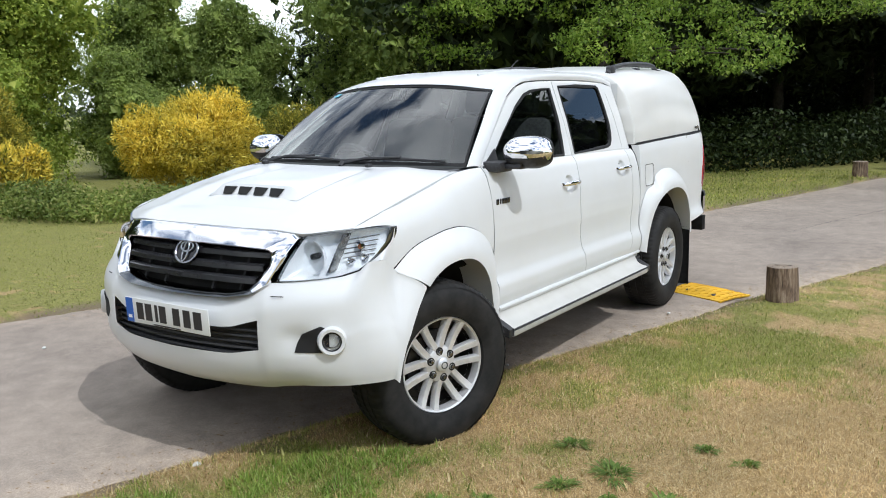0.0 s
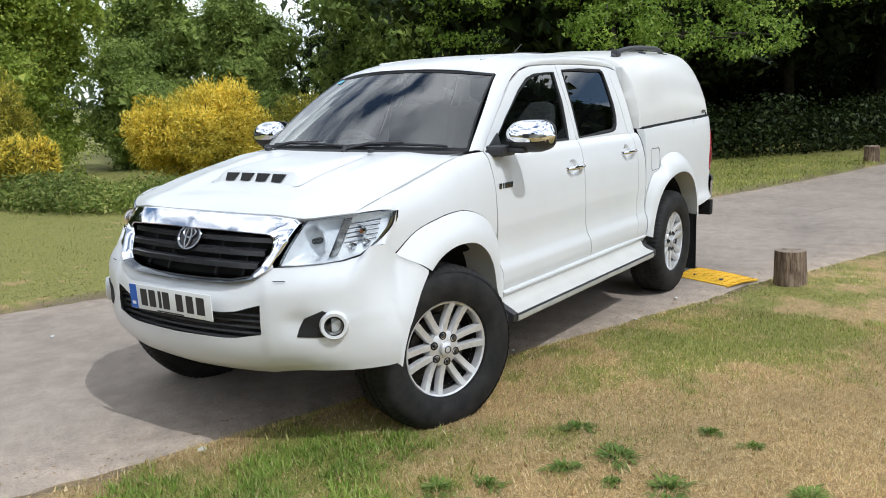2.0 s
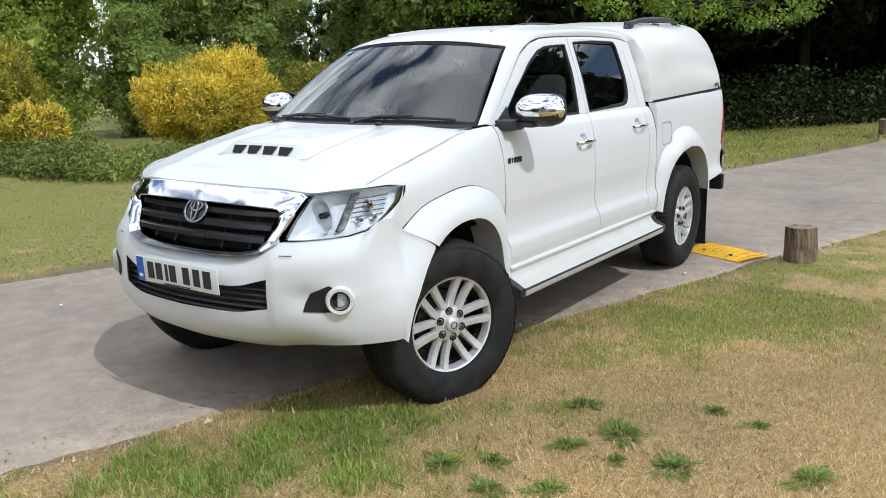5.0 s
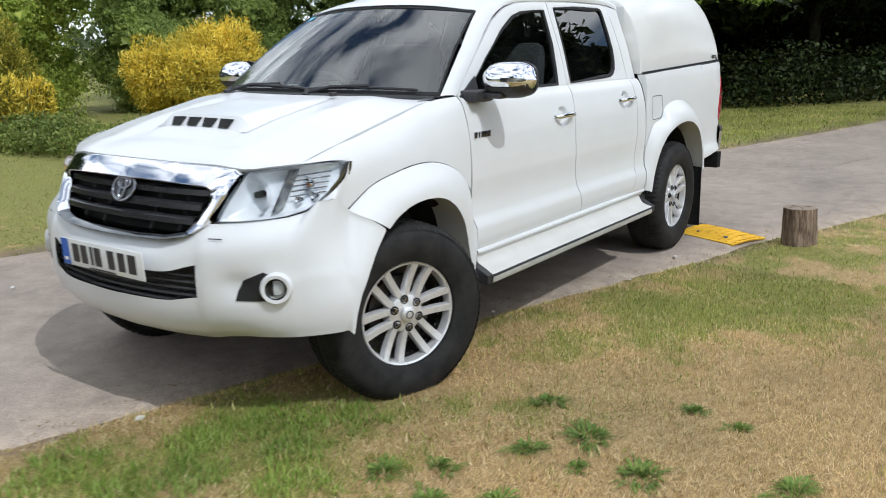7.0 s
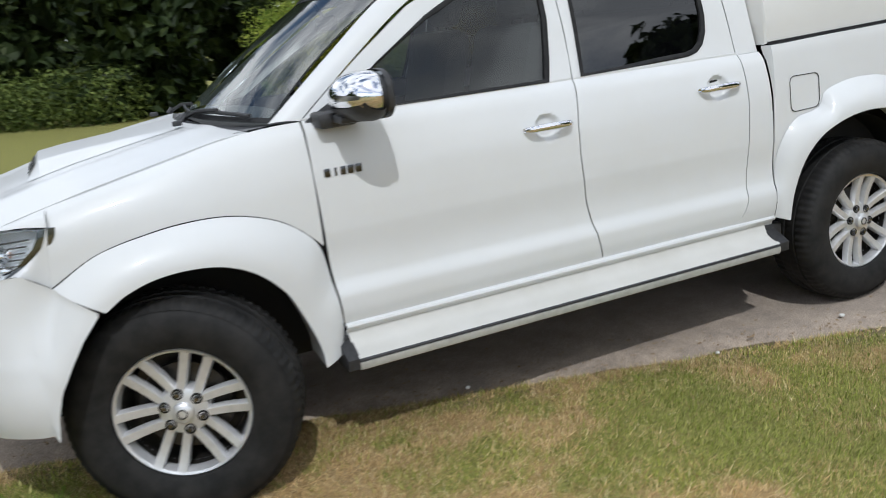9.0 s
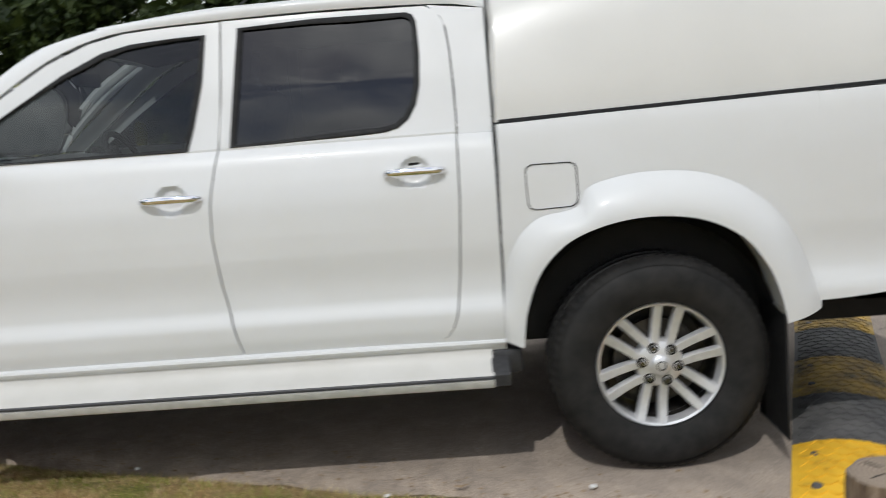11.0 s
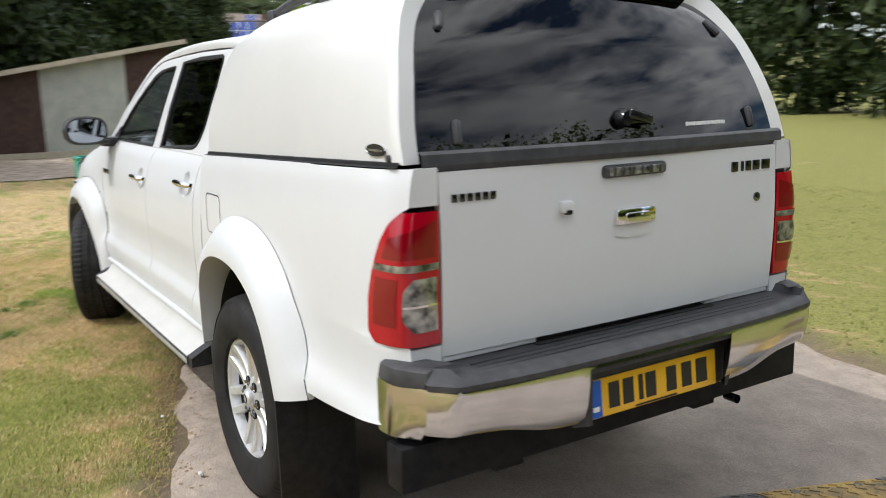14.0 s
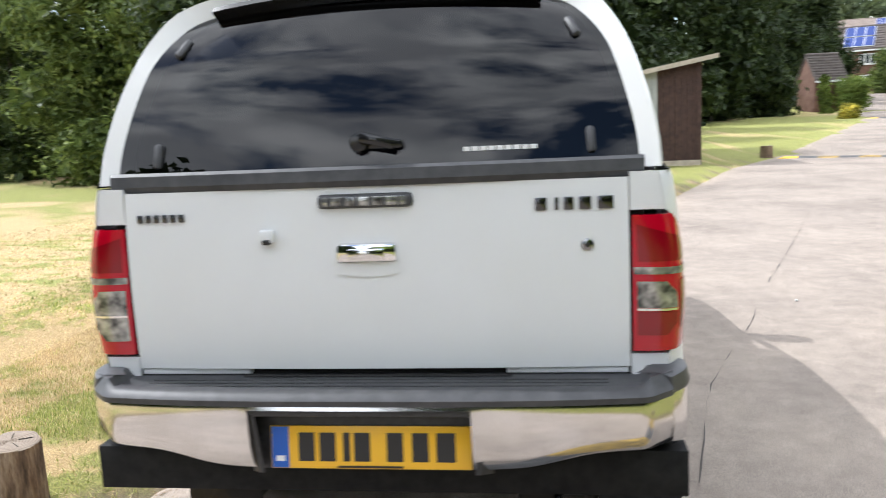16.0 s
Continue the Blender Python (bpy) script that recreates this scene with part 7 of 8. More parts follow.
def log_post(x, y, r, h, lean, label, seed):
    g = np.random.default_rng(seed)
    base = thing("log_post", label, "log", "log posts by the drive", at=(x, y, ground_z(x, y) - 0.02))
    base.rotation_euler = (lean[0], lean[1], 0)
    prof = 1 + 0.07 * g.normal(size=9)
    rows = []
    for z in np.linspace(0, h, 9):
        rows.append([((r * (1.06 - 0.08 * z / h) * (1 + 0.045 * math.sin(a * 3 + seed) + 0.03 * math.sin(a * 7 + 2 * seed + z * 6) + 0.012 * math.sin(a * 17 + z * 30))) * math.cos(a), (r * (1.06 - 0.08 * z / h) * (1 + 0.045 * math.sin(a * 3 + seed) + 0.03 * math.sin(a * 7 + 2 * seed + z * 6) + 0.012 * math.sin(a * 17 + z * 30))) * math.sin(a), z) for a in np.linspace(0, 2 * math.pi, 40)])
    part("bark", Form().grid(rows), LOG_SIDE, base, "weathered grey-brown bark", 70)
    topr = [[(p[0] * q, p[1] * q, h + 0.004 * math.sin(p[0] * 90 + p[1] * 70) * (1 - q) + (0.0 if q == 1 else 0.004)) for p in rows[-1]] for q in (1.0, 0.94, 0.6, 0.3, 0.02)]
    part("cut_end", Form().grid(topr), LOG_END, base, "sawn end with growth rings", 60)
    for a in (0.4, 2.3, 4.1, 5.3):
        cr = Form().prism([(0.03 * math.cos(a), 0.03 * math.sin(a), h + 0.003), (r * 0.7 * math.cos(a + 0.012), r * 0.7 * math.sin(a + 0.012), h + 0.003), (r * 0.7 * math.cos(a - 0.008), r * 0.7 * math.sin(a - 0.008), h + 0.003)], (0, 0, 0.004))
        part("drying_crack", cr, DARK, base)


log_post(-1.97, 1.59, 0.112, 0.265, (0.03, -0.02), "short sawn log standing by the speed hump", 1)
log_post(-3.40, -2.34, 0.12, 0.22, (-0.04, 0.03), "pale split log standing across the drive", 2)
log_post(-14.5, 0.55, 0.14, 0.33, (0.0, 0.04), "grey sawn log on the far verge", 4)
log_post(20.75, -6.45, 0.17, 0.35, (0.0, 0.0), "dark sawn log by the far speed hump", 5)
log_post(18.2, -10.55, 0.17, 0.34, (0.04, 0.06), "dark split log on the grass by a speed hump", 6)
log_post(8.9, -6.6, 0.15, 0.27, (-0.03, 0.02), "dark sawn log on the lawn beside the drive", 7)
log_post(45.2, -22.9, 0.2, 0.42, (0.02, 0.0), "dark sawn log by a shaded speed hump", 8)
STONE = speckled("grey_stone", (0.10, 0.105, 0.10), (0.22, 0.22, 0.21), 6.0, 0.9, 0.6, 0.02)
st = Form()
bm = bmesh.new()
bmesh.ops.create_icosphere(bm, subdivisions=3, radius=1.0)
for v in bm.verts:
    v.co *= 1 + 0.12 * noise.noise(v.co * 2.0)
    v.co = Vector((v.co.x * 0.3, v.co.y * 0.22, v.co.z * 0.55 + 0.38))
tagged(new("standing_stone", st.take(bm, Matrix.Translation((-16.8, 1.25, 0))).mesh("standing_stone", STONE, 60)), "rough grey upright stone on the verge", "stone")
PEBBLE = speckled("pale_pebble", (0.55, 0.54, 0.50), (0.7, 0.69, 0.66), 30.0, 0.8)
for k, (x, y, r) in enumerate(((2.33, 0.10, 0.018), (-2.30, 0.62, 0.012), (0.4, 0.55, 0.010), (-1.3, 0.95, 0.011), (-0.6, 0.92, 0.009), (-3.3, 0.3, 0.010), (1.6, -2.2, 0.012), (3.1, -0.6, 0.010))):
    bm = bmesh.new()
    bmesh.ops.create_icosphere(bm, subdivisions=2, radius=r)
    for v in bm.verts:
        v.co = Vector((v.co.x * 1.2, v.co.y, v.co.z * 0.7)) * (1 + 0.25 * noise.noise(v.co * 60 + Vector((k, 0, 0))))
    ob = new("pebble", Form().take(bm).mesh("pebble", PEBBLE, 60))
    ob.location = (x, y, 0.012 + r * 0.4)
    tagged(ob, "small pale stone lying on the asphalt", "pebble", "loose pebbles")

# cracks in the road surface
CRACK = speckled("crack_dirt", (0.06, 0.052, 0.045), (0.11, 0.098, 0.086), 20.0, 0.95)


def crack(points, width, seed):
    g = np.random.default_rng(seed)
    p = spline(points, 70)
    rows = []
    for k, q in enumerate(p):
        d = p[min(k + 1, 69)] - p[max(k - 1, 0)]
        d = d / (np.linalg.norm(d) + 1e-9)
        w = width * max(0.02, g.uniform(-0.5, 1.2))
        o = g.normal() * width * 1.1
        c = (q[0] - d[1] * o, q[1] + d[0] * o)
        z = 0.0155
        rows.append([(c[0] - d[1] * w, c[1] + d[0] * w, z), (c[0] + d[1] * w, c[1] - d[0] * w, z)])
    return tagged(new("road_crack", Form().grid(rows).mesh("road_crack", CRACK, 60, 0)), "narrow dirt-filled crack across the asphalt", "crack", "road cracks", "structure")


crack([(7.5, -3.95), (4.1, -2.8), (2.4, -2.2), (1.0, -1.75), (-0.4, -1.25), (-1.6, -1.0)], 0.0045, 1)
crack([(-3.0, -0.62), (-3.5, -0.75), (-4.2, -0.70), (-5.2, -0.9), (-6.4, -0.75)], 0.005, 3)
crack([(-6.0, 0.9), (-8.0, 1.4), (-10.5, 2.2)], 0.009, 5)

# shed
BROWN = speckled("brown_boards", (0.040, 0.021, 0.016), (0.075, 0.040, 0.030), 9.0, 0.8, 0.4, 0.006)
PALE = speckled("pale_sheet", (0.34, 0.36, 0.33), (0.44, 0.45, 0.41), 3.0, 0.7)
FELT = speckled("roof_felt", (0.30, 0.27, 0.21), (0.42, 0.38, 0.31), 5.0, 0.9)
TRIM = speckled("pale_trim", (0.38, 0.33, 0.25), (0.5, 0.44, 0.35), 6.0, 0.8)
shed = thing("garden_shed", "low brown wooden shed with a pale panel and lean-to roof", "shed")
roof_z = lambda y: 1.83 + (0.95 - y) * 0.178
for a, b, mat, nm in ((0.95, -1.1, BROWN, "board"), (-1.1, -3.1, PALE, "panel_rib"), (-3.1, -4.15, BROWN, "board")):
    n = int(abs(b - a) / 0.14)
    for k in range(n):
        y0 = a + (b - a) * k / n
        y1 = a + (b - a) * (k + 1) / n
        part(nm, Form().prism([(18.3, y0 - 0.004, 0.12), (18.3, y1 + 0.004, 0.12), (18.3, y1 + 0.004, roof_z(y1) - 0.05), (18.3, y0 - 0.004, roof_z(y0) - 0.05)], (-0.03 - 0.008 * (k % 2), 0, 0)), mat, shed)
part("shed_wall", Form().prism([(18.32, 0.95, 0.0), (18.32, -4.15, 0.0), (18.32, -4.15, roof_z(-4.15) - 0.01), (18.32, 0.95, roof_z(0.95) - 0.01)], (2.98, 0, 0)), BROWN, shed)
for k in range(18):
    x0 = 18.32 + 0.165 * k
    part("board", Form().box((x0 + 0.004, -4.19 - 0.008 * (k % 2), 0.1), (x0 + 0.161, -4.152, roof_z(-4.15) - 0.05)), BROWN, shed)
part("corner_post", Form().box((18.24, -4.22, 0.0), (18.36, -4.10, 2.68)), BROWN, shed)
part("shed_roof", Form().prism([(17.95, 1.15, roof_z(1.15)), (17.95, -4.6, roof_z(-4.6)), (17.95, -4.6, roof_z(-4.6) + 0.06), (17.95, 1.15, roof_z(1.15) + 0.06)], (3.7, 0, 0)), FELT, shed)
part("fascia", Form().prism([(17.93, 1.15, roof_z(1.15) - 0.06), (17.93, -4.6, roof_z(-4.6) - 0.06), (17.93, -4.6, roof_z(-4.6) + 0.05), (17.93, 1.15, roof_z(1.15) + 0.05)], (0.02, 0, 0)), TRIM, shed)
part("plinth", Form().box((18.22, -4.2, -0.05), (21.35, 1.0, 0.16)), TRIM, shed)
pad = Form().grid([[(x, y, 0.035 + 0.01 * math.sin(x * 3 + y * 5)) for y in np.linspace(-1.6 + 0.3 * math.sin(x * 2), 1.3 + 0.4 * math.sin(x), 8)] for x in np.linspace(12.2, 17.9, 14)])
tagged(new("rubble_pad", pad.mesh("rubble_pad", speckled("rubble", (0.20, 0.16, 0.12), (0.40, 0.33, 0.26), 4.0, 0.9, 0.6, 0.02), 60)), "pale rubble hardstanding before the shed", "hardstanding", kind="structure")
CRATE = speckled("green_plastic", (0.02, 0.30, 0.20), (0.03, 0.38, 0.25), 9.0, 0.45)
crate = thing("plastic_crate", "bright green plastic crate stack on the grass", "crate", at=(8.0, -0.36, 0.02))
for k in range(2):
    z = 0.33 * k
    tier = part("crate_tier", Form().box((-0.27, -0.19, z), (0.27, 0.19, z + 0.03)).box((-0.27, -0.19, z), (-0.245, 0.19, z + 0.30)).box((0.245, -0.19, z), (0.27, 0.19, z + 0.30)).box((-0.27, -0.19, z), (0.27, -0.165, z + 0.30)).box((-0.27, 0.165, z), (0.27, 0.19, z + 0.30)), CRATE, crate)
    part("crate_rim", Form().box((-0.285, -0.205, z + 0.285), (0.285, -0.16, z + 0.315)).box((-0.285, 0.16, z + 0.285), (0.285, 0.205, z + 0.315)).box((-0.285, -0.205, z + 0.285), (-0.24, 0.205, z + 0.315)).box((0.24, -0.205, z + 0.285), (0.285, 0.205, z + 0.315)), CRATE, tier)

# houses beyond
BRICK = speckled("house_brick", (0.120, 0.062, 0.046), (0.185, 0.105, 0.078), 3.0, 0.9)
TILES = speckled("roof_tiles", (0.079, 0.065, 0.056), (0.125, 0.104, 0.091), 2.5, 0.85)
ORANGE = speckled("pale_tiles", (0.24, 0.19, 0.165), (0.33, 0.27, 0.235), 2.5, 0.85)
PANEL = shader("solar_glass", (0.025, 0.05, 0.20), 0.3, Specular_IOR_Level=0.2)[0]
UPVC = shader("white_frames", (0.75, 0.75, 0.74), 0.4)[0]
STONE = speckled("coping_stone", (0.48, 0.46, 0.42), (0.62, 0.60, 0.55), 4.0, 0.85)
DULL_GLASS = shader("house_glass", (0.05, 0.06, 0.07), 0.1)[0]


def house(x, y, z, turn, w, d, wall, rise, roof_mat, windows, solar=None, chimney=None, label="brick house with a tiled roof"):
    """windows: (middle, sill, width, height) on the front; solar: where the middle of the panels lies along the roof."""
    h = thing("house", label, "house", "village houses", at=(x, y, z))
    h.rotation_euler = (0, 0, radians(turn))
    part("wall", Form().box((-d / 2, -w / 2, -1.5), (d / 2, w / 2, wall)).prism([(-d / 2, -w / 2, wall), (d / 2, -w / 2, wall), (0, -w / 2, wall + rise)], (0, w, 0)), BRICK, h)
    for sgn in (1, -1):
        slope = part("roof", Form().prism([(sgn * (d / 2 + 0.4), -w / 2 - 0.1, wall - 0.25), (0, -w / 2 - 0.1, wall + rise + 0.06), (0, -w / 2 - 0.1, wall + rise + 0.18), (sgn * (d / 2 + 0.4), -w / 2 - 0.1, wall - 0.10)], (0, w + 0.2, 0)), roof_mat, h)
        for k in range(10):
            t = (k + 0.5) / 10
            px, pz = sgn * (d / 2 + 0.4) * (1 - t), wall - 0.10 + (rise + 0.28) * t
            part("tile_course", Form().box((px - 0.05, -w / 2 - 0.1, pz), (px + 0.05, w / 2 + 0.1, pz + 0.05)), roof_mat, slope)
    part("gutter", Form().box((-d / 2 - 0.50, -w / 2 - 0.1, wall - 0.24), (-d / 2 - 0.405, w / 2 + 0.1, wall - 0.10), 0.02), UPVC, h)
    part("ridge", Form().tube([(0, -w / 2 - 0.1, wall + rise + 0.15), (0, w / 2 + 0.1, wall + rise + 0.15)], [0.12, 0.12], 8), roof_mat, h)
    for yw, zz, ww, hh in windows:
        win = part("window", Form().box((-d / 2 - 0.06, yw - ww / 2, zz), (-d / 2 + 0.02, yw + ww / 2, zz + hh)), UPVC, h)
        n = max(round(ww / 0.55), 1)
        for q in range(n):
            c = yw - ww / 2 + ww * (q + 0.5) / n
            part("pane", Form().box((-d / 2 - 0.08, c - ww / n / 2 + 0.08, zz + 0.11), (-d / 2 - 0.055, c + ww / n / 2 - 0.08, zz + hh - 0.1)), DULL_GLASS, win)
        part("sill", Form().box((-d / 2 - 0.16, yw - ww / 2 - 0.08, zz - 0.08), (-d / 2 + 0.02, yw + ww / 2 + 0.08, zz), 0.01), UPVC, win)
    if solar is not None:
        ang = math.atan2(rise + 0.28, d / 2 + 0.4)
        for i in range(3):
            for j in range(2):
                t = 0.30 + 0.42 * j
                m = Matrix.Translation((-(d / 2 + 0.4) * (1 - t), solar + 1.03 * (i - 1), wall - 0.1 + (rise + 0.28) * t + 0.10)) @ Matrix.Rotation(-ang, 4, "Y")
                pn_ = part("solar_panel", Form().box((-0.93, -0.50, 0.0), (0.93, 0.50, 0.05), 0.01, m), UPVC, h)
                part("cell_sheet", Form().box((-0.89, -0.46, 0.05), (0.89, 0.46, 0.06), 0.0, m), PANEL, pn_)
    if chimney is not None:
        part("chimney", Form().box((-0.4, chimney, wall + rise - 0.6), (0.4, chimney + 0.6, wall + rise + 0.7)), BRICK, h)
    return h


house(62.0, -19.9, 0.9, 6, 2.2, 3.2, 2.4, 1.7, TILES, [], label="small brick outbuilding with a tiled gable roof")
house(99.9, -34.5, 2.75, -23, 8.5, 7.0, 4.65, 2.6, TILES, [(-1.65, 3.0, 1.6, 1.15), (2.4, 3.0, 1.6, 1.15), (-1.35, 0.25, 1.2, 1.6)], -0.7, label="brick house with solar panels on its brown tiled roof")
house(95.9, -43.9, 2.75, -23, 12.0, 7.0, 4.85, 2.75, TILES, [(0.1, 3.45, 0.75, 1.15), (3.6, 3.45, 0.75, 1.15), (3.35, 0.95, 2.2, 1.3), (-4.0, 3.3, 1.6, 1.2)], None, 5.3, label="brick house with a brown tiled roof and white windows")
BRIGHT_TILES = speckled("red_tiles", (0.30, 0.115, 0.07), (0.42, 0.19, 0.12), 2.5, 0.85)
for x, y, z, turn, w, mat, solar in ((220.0, -88.0, 15.0, -24, 6.5, BRIGHT_TILES, None), (224.0, -81.5, 15.2, -20, 5.5, ORANGE, 0.0), (226.0, -104.0, 16.0, -30, 7.0, BRIGHT_TILES, None), (215.0, -72.0, 14.4, -15, 7.0, ORANGE, None)):
    house(x, y, z, turn, w, 6.0, 4.4, 2.6, mat, [(-1.4, 2.6, 1.2, 1.1), (1.4, 2.6, 1.2, 1.1)], solar, None, "distant house with a tiled roof on the hillside")

# brick garden wall with a pale coping along the forecourt
garden_wall = thing("garden_wall", "low brick garden wall with a pale stone coping", "wall")
run = [(60.0, -29.7), (68.0, -32.1), (76.0, -34.5), (84.0, -36.9), (90.0, -38.7)]
for (x0, y0), (x1, y1) in zip(run, run[1:]):
    side = Vector((y1 - y0, x0 - x1, 0)).normalized() * 0.14
    za, zb = climb(x0), climb(x1)
    body_ = Form().prism([(x0 - side.x, y0 - side.y, za - 0.3), (x1 - side.x, y1 - side.y, zb - 0.3), (x1 - side.x, y1 - side.y, zb + 0.74), (x0 - side.x, y0 - side.y, za + 0.74)], (2 * side.x, 2 * side.y, 0))
    part("wall_bay", body_, BRICK, garden_wall)
    c = side * 1.5
    top_ = Form().prism([(x0 - c.x, y0 - c.y, za + 0.745), (x1 - c.x, y1 - c.y, zb + 0.745), (x1 - c.x, y1 - c.y, zb + 0.86), (x0 - c.x, y0 - c.y, za + 0.86)], (2 * c.x, 2 * c.y, 0))
    part("coping", top_, STONE, garden_wall, "pale stone coping")
for x, y in (run[0], run[3]):
    part("pier", Form().box((x - 0.28, y - 0.28, climb(x) - 0.3), (x + 0.28, y + 0.28, climb(x) + 0.92)), BRICK, garden_wall)
    part("pier_cap", Form().box((x - 0.36, y - 0.36, climb(x) + 0.92), (x + 0.36, y + 0.36, climb(x) + 1.04), 0.03), STONE, garden_wall)

tree("clipped_bush", "clipped square green hedge bush by the drive", 60.0, -21.4, 3.4, 1.2, 0.0, "hedge", 9000, 0.14, blobs=[(60 + i, -21.4 + j, 2.2 + q, 0.75, 0.75, 0.75) for i in (-0.45, 0.45) for j in (-0.55, 0, 0.55) for q in (-0.5, 0.5)], trunk=0, category="bush")
tree("garden_bush", "large rounded yellow-green bush behind the garden wall", 67.0, -34.2, 6.0, 2.7, 0.9, "hedge", 16000, 0.24, trunk=0.1, clumps=26, category="bush")
tree("garden_bush", "spreading green bush behind the garden wall", 64.0, -35.0, 4.4, 2.4, 0.6, "maple", 14000, 0.22, trunk=0.1, clumps=22, category="bush")
tree("garden_tree", "dark green shrub climbing up the brick house", 90.0, -34.3, 6.3, 2.5, 2.0, "field", 8000, 0.26, trunk=0.1, clumps=18)
tree("garden_tree", "grey-green rounded tree against the brick house", 91.0, -37.2, 7.1, 1.9, 4.4, "field", 8000, 0.24, trunk=0.12, clumps=18)
tree("hillside_tree", "bright green rounded tree among the far roofs", 200.0, -86.0, 22.5, 3.6, 13.0, "ash", 9000, 0.5, trunk=0.2, clumps=20)
tree("conifer", "slim green conifer beside the outbuilding", 58.0, -19.0, 3.4, 0.55, 0.4, "hedge", 4000, 0.2, trunk=0.08, category="tree")
tree("garden_shrub", "yellow-green garden shrub by the lawn", 48.0, -17.4, 1.3, 0.8, 0.3, "olive", 4000, 0.16, trunk=0, category="bush")

# weeds and grass
def weed(x, y, size, seed):
    g = np.random.default_rng(seed)
    n = int(190 * size / 0.12)
    a = g.uniform(0, 2 * math.pi, n)
    r = size * np.sqrt(g.uniform(0, 1, n)) * (1 + 0.35 * np.sin(2 * a + seed) + 0.22 * np.sin(5 * a + 2 * seed))
    c = []
    for ai, ri in zip(a, r):
        base = np.array((x + 0.35 * ri * math.cos(ai), y + 0.35 * ri * math.sin(ai), ground_z(x, y) - 0.005))
        tip = np.array((x + ri * 1.2 * math.cos(ai + g.normal() * 0.3), y + ri * 1.2 * math.sin(ai + g.normal() * 0.3), ground_z(x, y) + g.uniform(0.008, 0.026) * max(1.4 - ri / size, 0.2)))
        side = np.array((-math.sin(ai), math.cos(ai), 0)) * g.uniform(0.0025, 0.006)
        mid = base * 0.4 + tip * 0.6 + np.array((0, 0, 0.011))
        c.append((base, mid + side, tip, mid - side))
    return tagged(new("weed", quads("weed", np.array(c), LEAF["weed"])), "low green weed rosette in the dry grass", "weed", kind="stuff")


for k, (x, y, s) in enumerate(((1.50, 1.65, 0.13), (1.67, 1.92, 0.12), (1.48, 2.37, 0.12), (1.72, 1.51, 0.09), (1.31, 1.38, 0.09), (1.07, 1.90, 0.07), (2.20, 1.43, 0.10), (2.13, 1.19, 0.10), (1.74, 1.72, 0.06), (2.08, 1.61, 0.09), (1.12, 2.09, 0.06), (1.99, 1.33, 0.08))):
    weed(x, y, s * 0.8, k)


def blades(name, label, xr_, yr_, count, h0, h1, mats, edge_gap=0.03, keep=None, wide=0.0035, lean=0.9):
    """Grass blades scattered on turf only."""
    x, y = rng.uniform(*xr_, count), rng.uniform(*yr_, count)
    ok = np.array([(b - left_edge(a) > edge_gap + 0.05 * noise.noise(Vector((a * 6, b * 6, 0)))) or (right_edge(a) - b > edge_gap + 0.05 * noise.noise(Vector((a * 6, b * 6, 0)))) for a, b in zip(x, y)])
    x, y = x[ok], y[ok]
    if keep:
        ok = np.array([keep(a, b) for a, b in zip(x, y)])
        x, y = x[ok], y[ok]
    n = len(x)
    z = np.array([ground_z(a, b) for a, b in zip(x, y)]) - 0.004
    h = rng.uniform(h0, h1, n)
    ang = rng.uniform(0, 2 * math.pi, n)
    tilt = np.abs(rng.normal(0, lean, n)) if lean < 1.2 else rng.uniform(0.95, 1.55, n)
    d = np.stack([np.cos(ang) * np.sin(tilt), np.sin(ang) * np.sin(tilt), np.cos(tilt)], 1)
    d[:, 2] = np.abs(d[:, 2]) + (0.15 if lean < 1.2 else 0.06)
    side = np.stack([-np.sin(ang), np.cos(ang), np.zeros(n)], 1) * (wide * rng.uniform(0.6, 1.4, n))[:, None]
    b0 = np.stack([x, y, z], 1)
    mid = b0 + d * (h * 0.55)[:, None]
    tip = b0 + d * h[:, None] + np.stack([np.cos(ang), np.sin(ang), -0.3 * np.ones(n)], 1) * (h * 0.25)[:, None]
    c = np.stack([b0 - side, b0 + side, tip], 1)
    ob = new(name, slivers(name, c, mats))
    return tagged(ob, label, "grass", kind="stuff")


DRY = leaf_material("dry_grass", (0.30, 0.19, 0.08), (0.78, 0.58, 0.31), 0.3, (0.88, 0.74, 0.48))
LAWN = leaf_material("lawn_blades", (0.12, 0.15, 0.03), (0.31, 0.34, 0.08), 0.35, (0.46, 0.42, 0.17))
FRESH = leaf_material("fresh_grass", (0.16, 0.20, 0.04), (0.42, 0.46, 0.11), 0.35, (0.58, 0.54, 0.22))


def green_here(a, b):
    return greenness(a, b) + 0.38 * rng.normal()


blades("dry_grass", "short dry straw-coloured grass on the bank", (-4.2, 5.2), (-0.8, 4.4), 170000, 0.02, 0.055, DRY, keep=lambda a, b: green_here(a, b) < 0.22, wide=0.0020, lean=1.25)
blades("green_grass", "short green grass growing in patches", (-4.2, 5.2), (-0.8, 4.4), 150000, 0.012, 0.034, FRESH, keep=lambda a, b: green_here(a, b) > -0.02, wide=0.0028, lean=1.1)
blades("bank_straw", "matted dry straw grass near the wheels", (-1.2, 4.2), (0.0, 3.0), 230000, 0.016, 0.05, DRY, keep=lambda a, b: green_here(a, b) < 0.25, wide=0.0015, lean=1.25)
blades("standing_straw", "dry grass stalks standing in the bank", (-1.2, 4.2), (0.0, 3.0), 110000, 0.012, 0.034, DRY, keep=lambda a, b: green_here(a, b) < 0.15, wide=0.0014, lean=0.8)
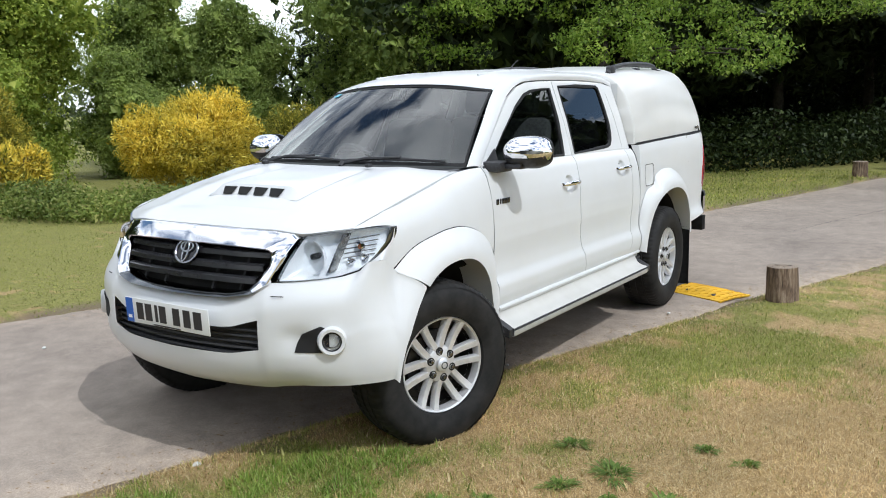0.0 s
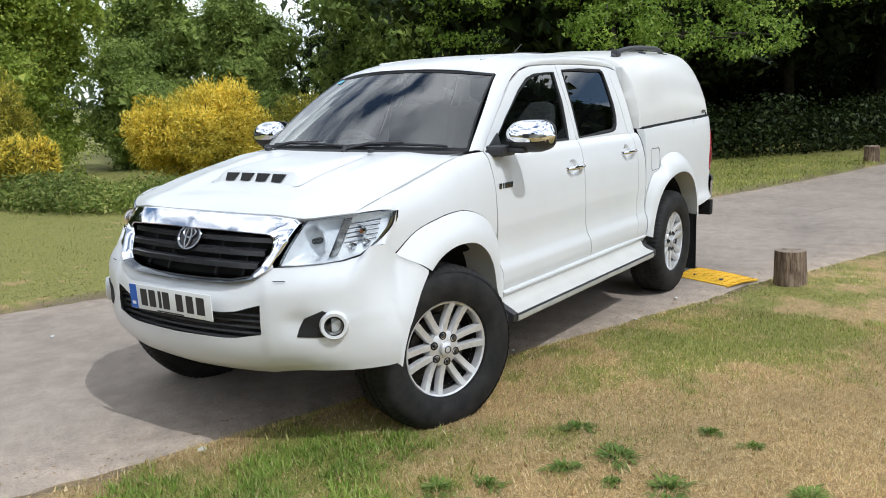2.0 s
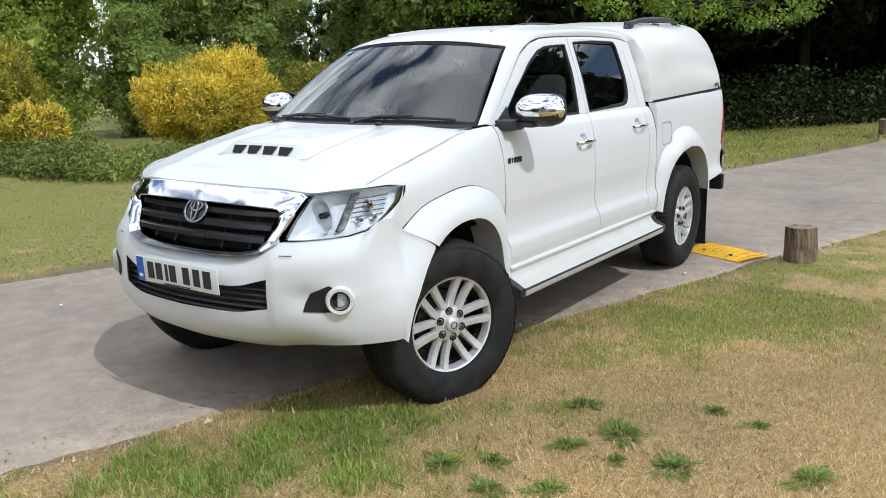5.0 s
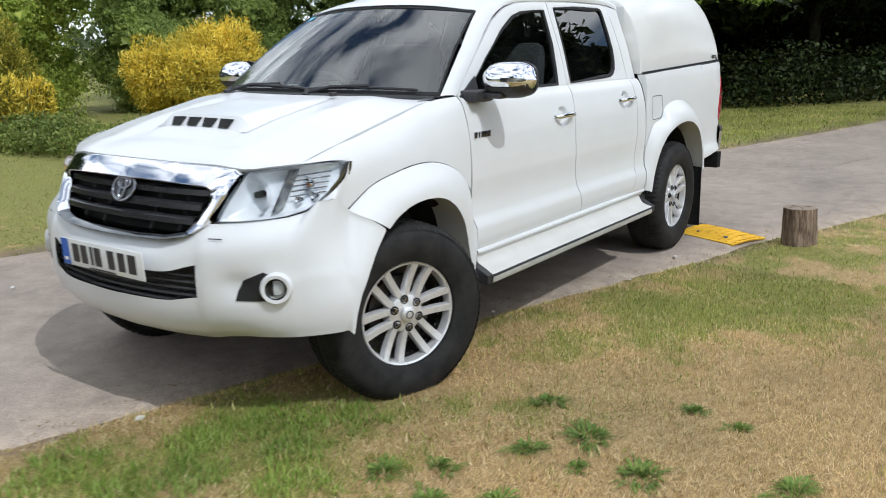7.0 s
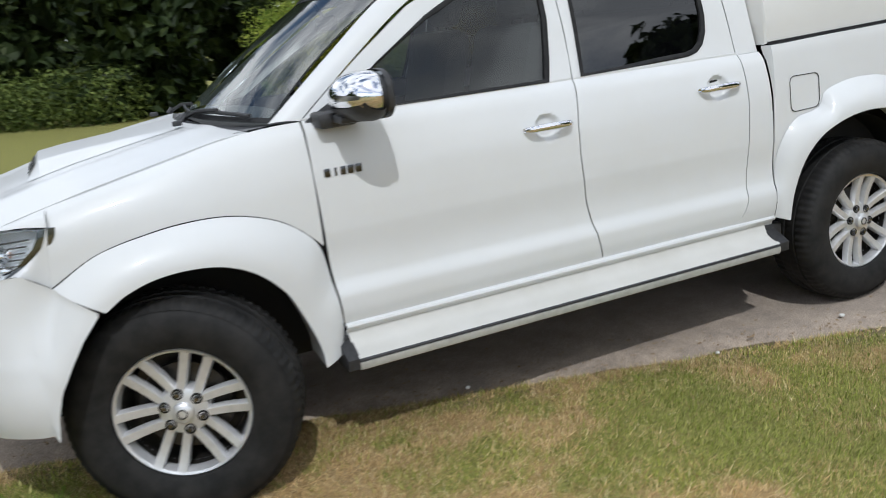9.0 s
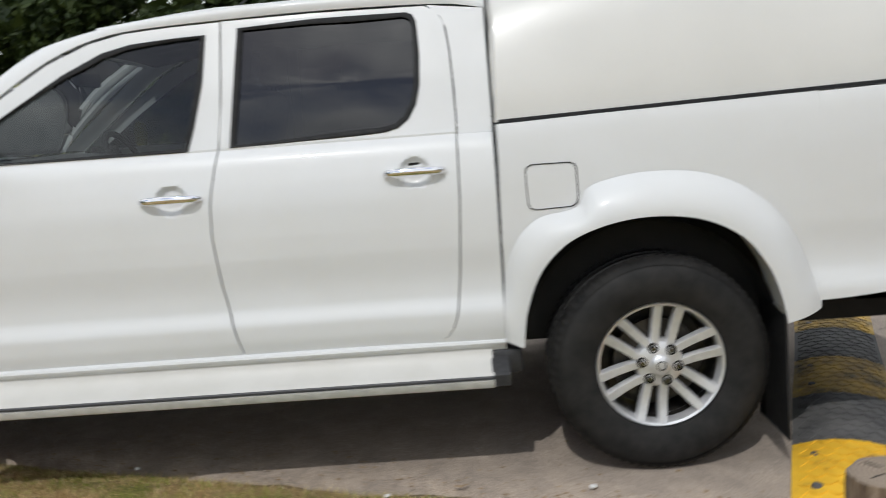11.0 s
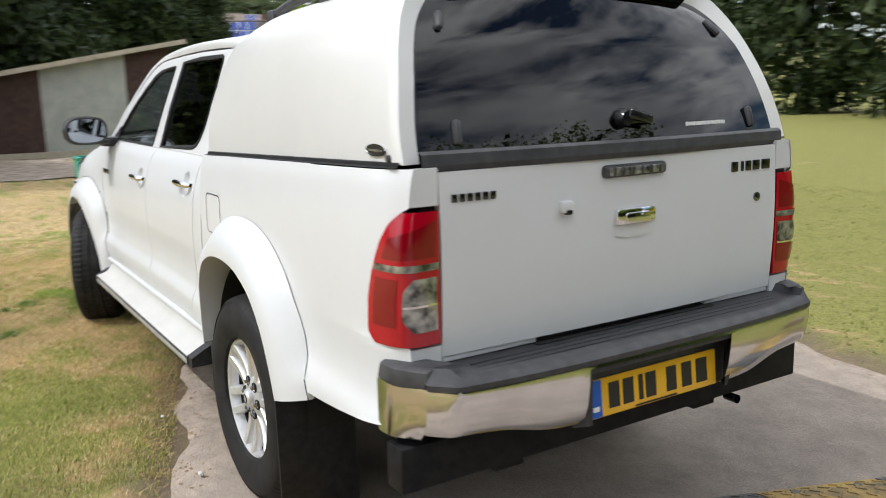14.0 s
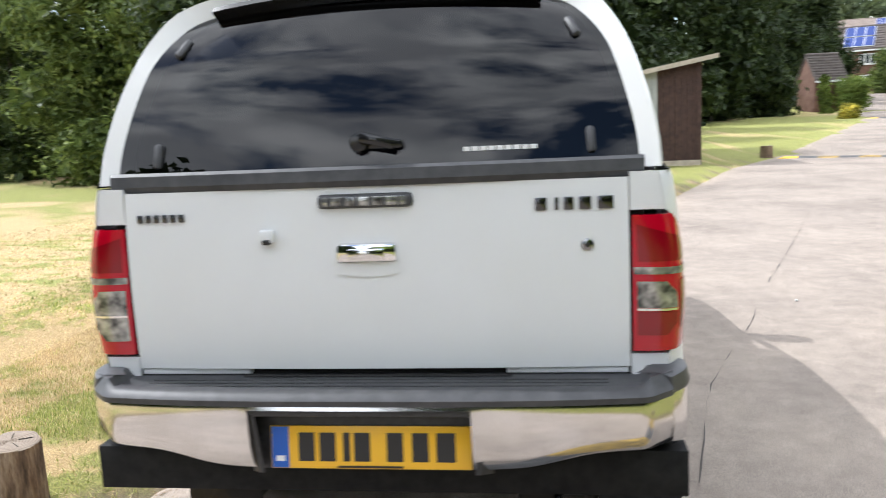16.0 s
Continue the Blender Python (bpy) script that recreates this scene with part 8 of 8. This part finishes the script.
blades("bank_green", "short green grass near the wheels", (-1.2, 4.2), (0.0, 3.0), 230000, 0.010, 0.032, FRESH, keep=lambda a, b: green_here(a, b) > -0.04, wide=0.0018, lean=0.95)
tuft_at = ((2.91, 0.24), (2.73, 0.23), (2.69, 0.56), (2.54, 0.66), (2.26, 0.47), (2.14, 0.56), (1.98, 0.72), (1.86, 0.80), (2.37, 0.47), (2.19, 0.81), (2.37, 0.99), (2.05, 0.58))
tuft = lambda a, b: min(math.hypot(a - p, b - q) for p, q in tuft_at) / 0.13 + 0.9 * noise.noise(Vector((a * 14, b * 14, 0))) < 0.9
blades("tall_tufts", "tall green grass tufts at the edge of the asphalt", (1.6, 3.2), (0.0, 1.25), 20000, 0.02, 0.055, LEAF["tuft"], keep=tuft, wide=0.0038, lean=1.1, edge_gap=0.0)
blades("lawn_grass", "mown green lawn grass across the drive", (-7.0, 6.0), (-9.0, -1.6), 70000, 0.010, 0.024, LAWN, keep=lambda a, b: b < right_edge(a), wide=0.006)
blades("field_grass", "dry field grass ahead of the truck", (1.5, 12.0), (-2.0, 8.0), 50000, 0.012, 0.035, DRY, keep=lambda a, b: b > left_edge(a) and green_here(a, b) < 0.3, wide=0.006)
blades("field_green", "green tufts in the field ahead of the truck", (1.5, 13.0), (-2.5, 8.0), 40000, 0.015, 0.05, FRESH, keep=lambda a, b: b > left_edge(a) and green_here(a, b) > 0.15, wide=0.006)
blades("verge_grass", "green verge grass below the wood", (-16.0, -5.0), (-6.0, 2.0), 40000, 0.02, 0.06, FRESH, keep=lambda a, b: b < right_edge(a), wide=0.008)


def scatter(name, label, category, count, low, high, mats, near, flat):
    """Small loose bits lying along the edges of the drive."""
    g = np.random.default_rng(count)
    x = g.uniform(-4.5, 5.0, count)
    side = g.random(count) < 0.65
    off = np.abs(g.normal(0, near, count))
    y = np.array([left_edge(a) - o if s_ else right_edge(a) + o for a, o, s_ in zip(x, off, side)])
    z = 0.004 + 0.012 * np.sin(np.pi * np.clip((y - np.array([right_edge(a) for a in x])) / 3.3, 0, 1))
    size = g.uniform(low, high, count) * g.uniform(0.5, 1.0, count)
    c = np.stack([x, y, z], 1)
    ang = g.uniform(0, 2 * np.pi, count)
    u = np.stack([np.cos(ang), np.sin(ang), 0 * ang], 1) * size[:, None]
    v = np.stack([-np.sin(ang), np.cos(ang), 0 * ang], 1) * (size * g.uniform(0.4, 0.8, count))[:, None]
    up = np.zeros((count, 3))
    up[:, 2] = size * flat
    top = c + up
    sides = [(c + u, c + v), (c + v, c - u), (c - u, c - v), (c - v, c + u)]
    faces_ = np.concatenate([np.stack([a, b, top * 0.9 + b * 0.1, top * 0.9 + a * 0.1], 1) for a, b in sides])
    return tagged(new(name, quads(name, faces_, mats)), label, category, kind="stuff")


scatter("road_grit", "loose pale grit along the edges of the drive", "gravel", 1400, 0.002, 0.006, speckled("grit", (0.28, 0.25, 0.22), (0.5, 0.46, 0.42), 30.0, 0.9), 0.3, 0.7)
scatter("leaf_litter", "dry brown leaf bits and clippings on the asphalt edge", "leaves", 1500, 0.006, 0.014, speckled("dry_litter", (0.16, 0.10, 0.05), (0.34, 0.24, 0.13), 40.0, 0.9), 0.16, 0.25)
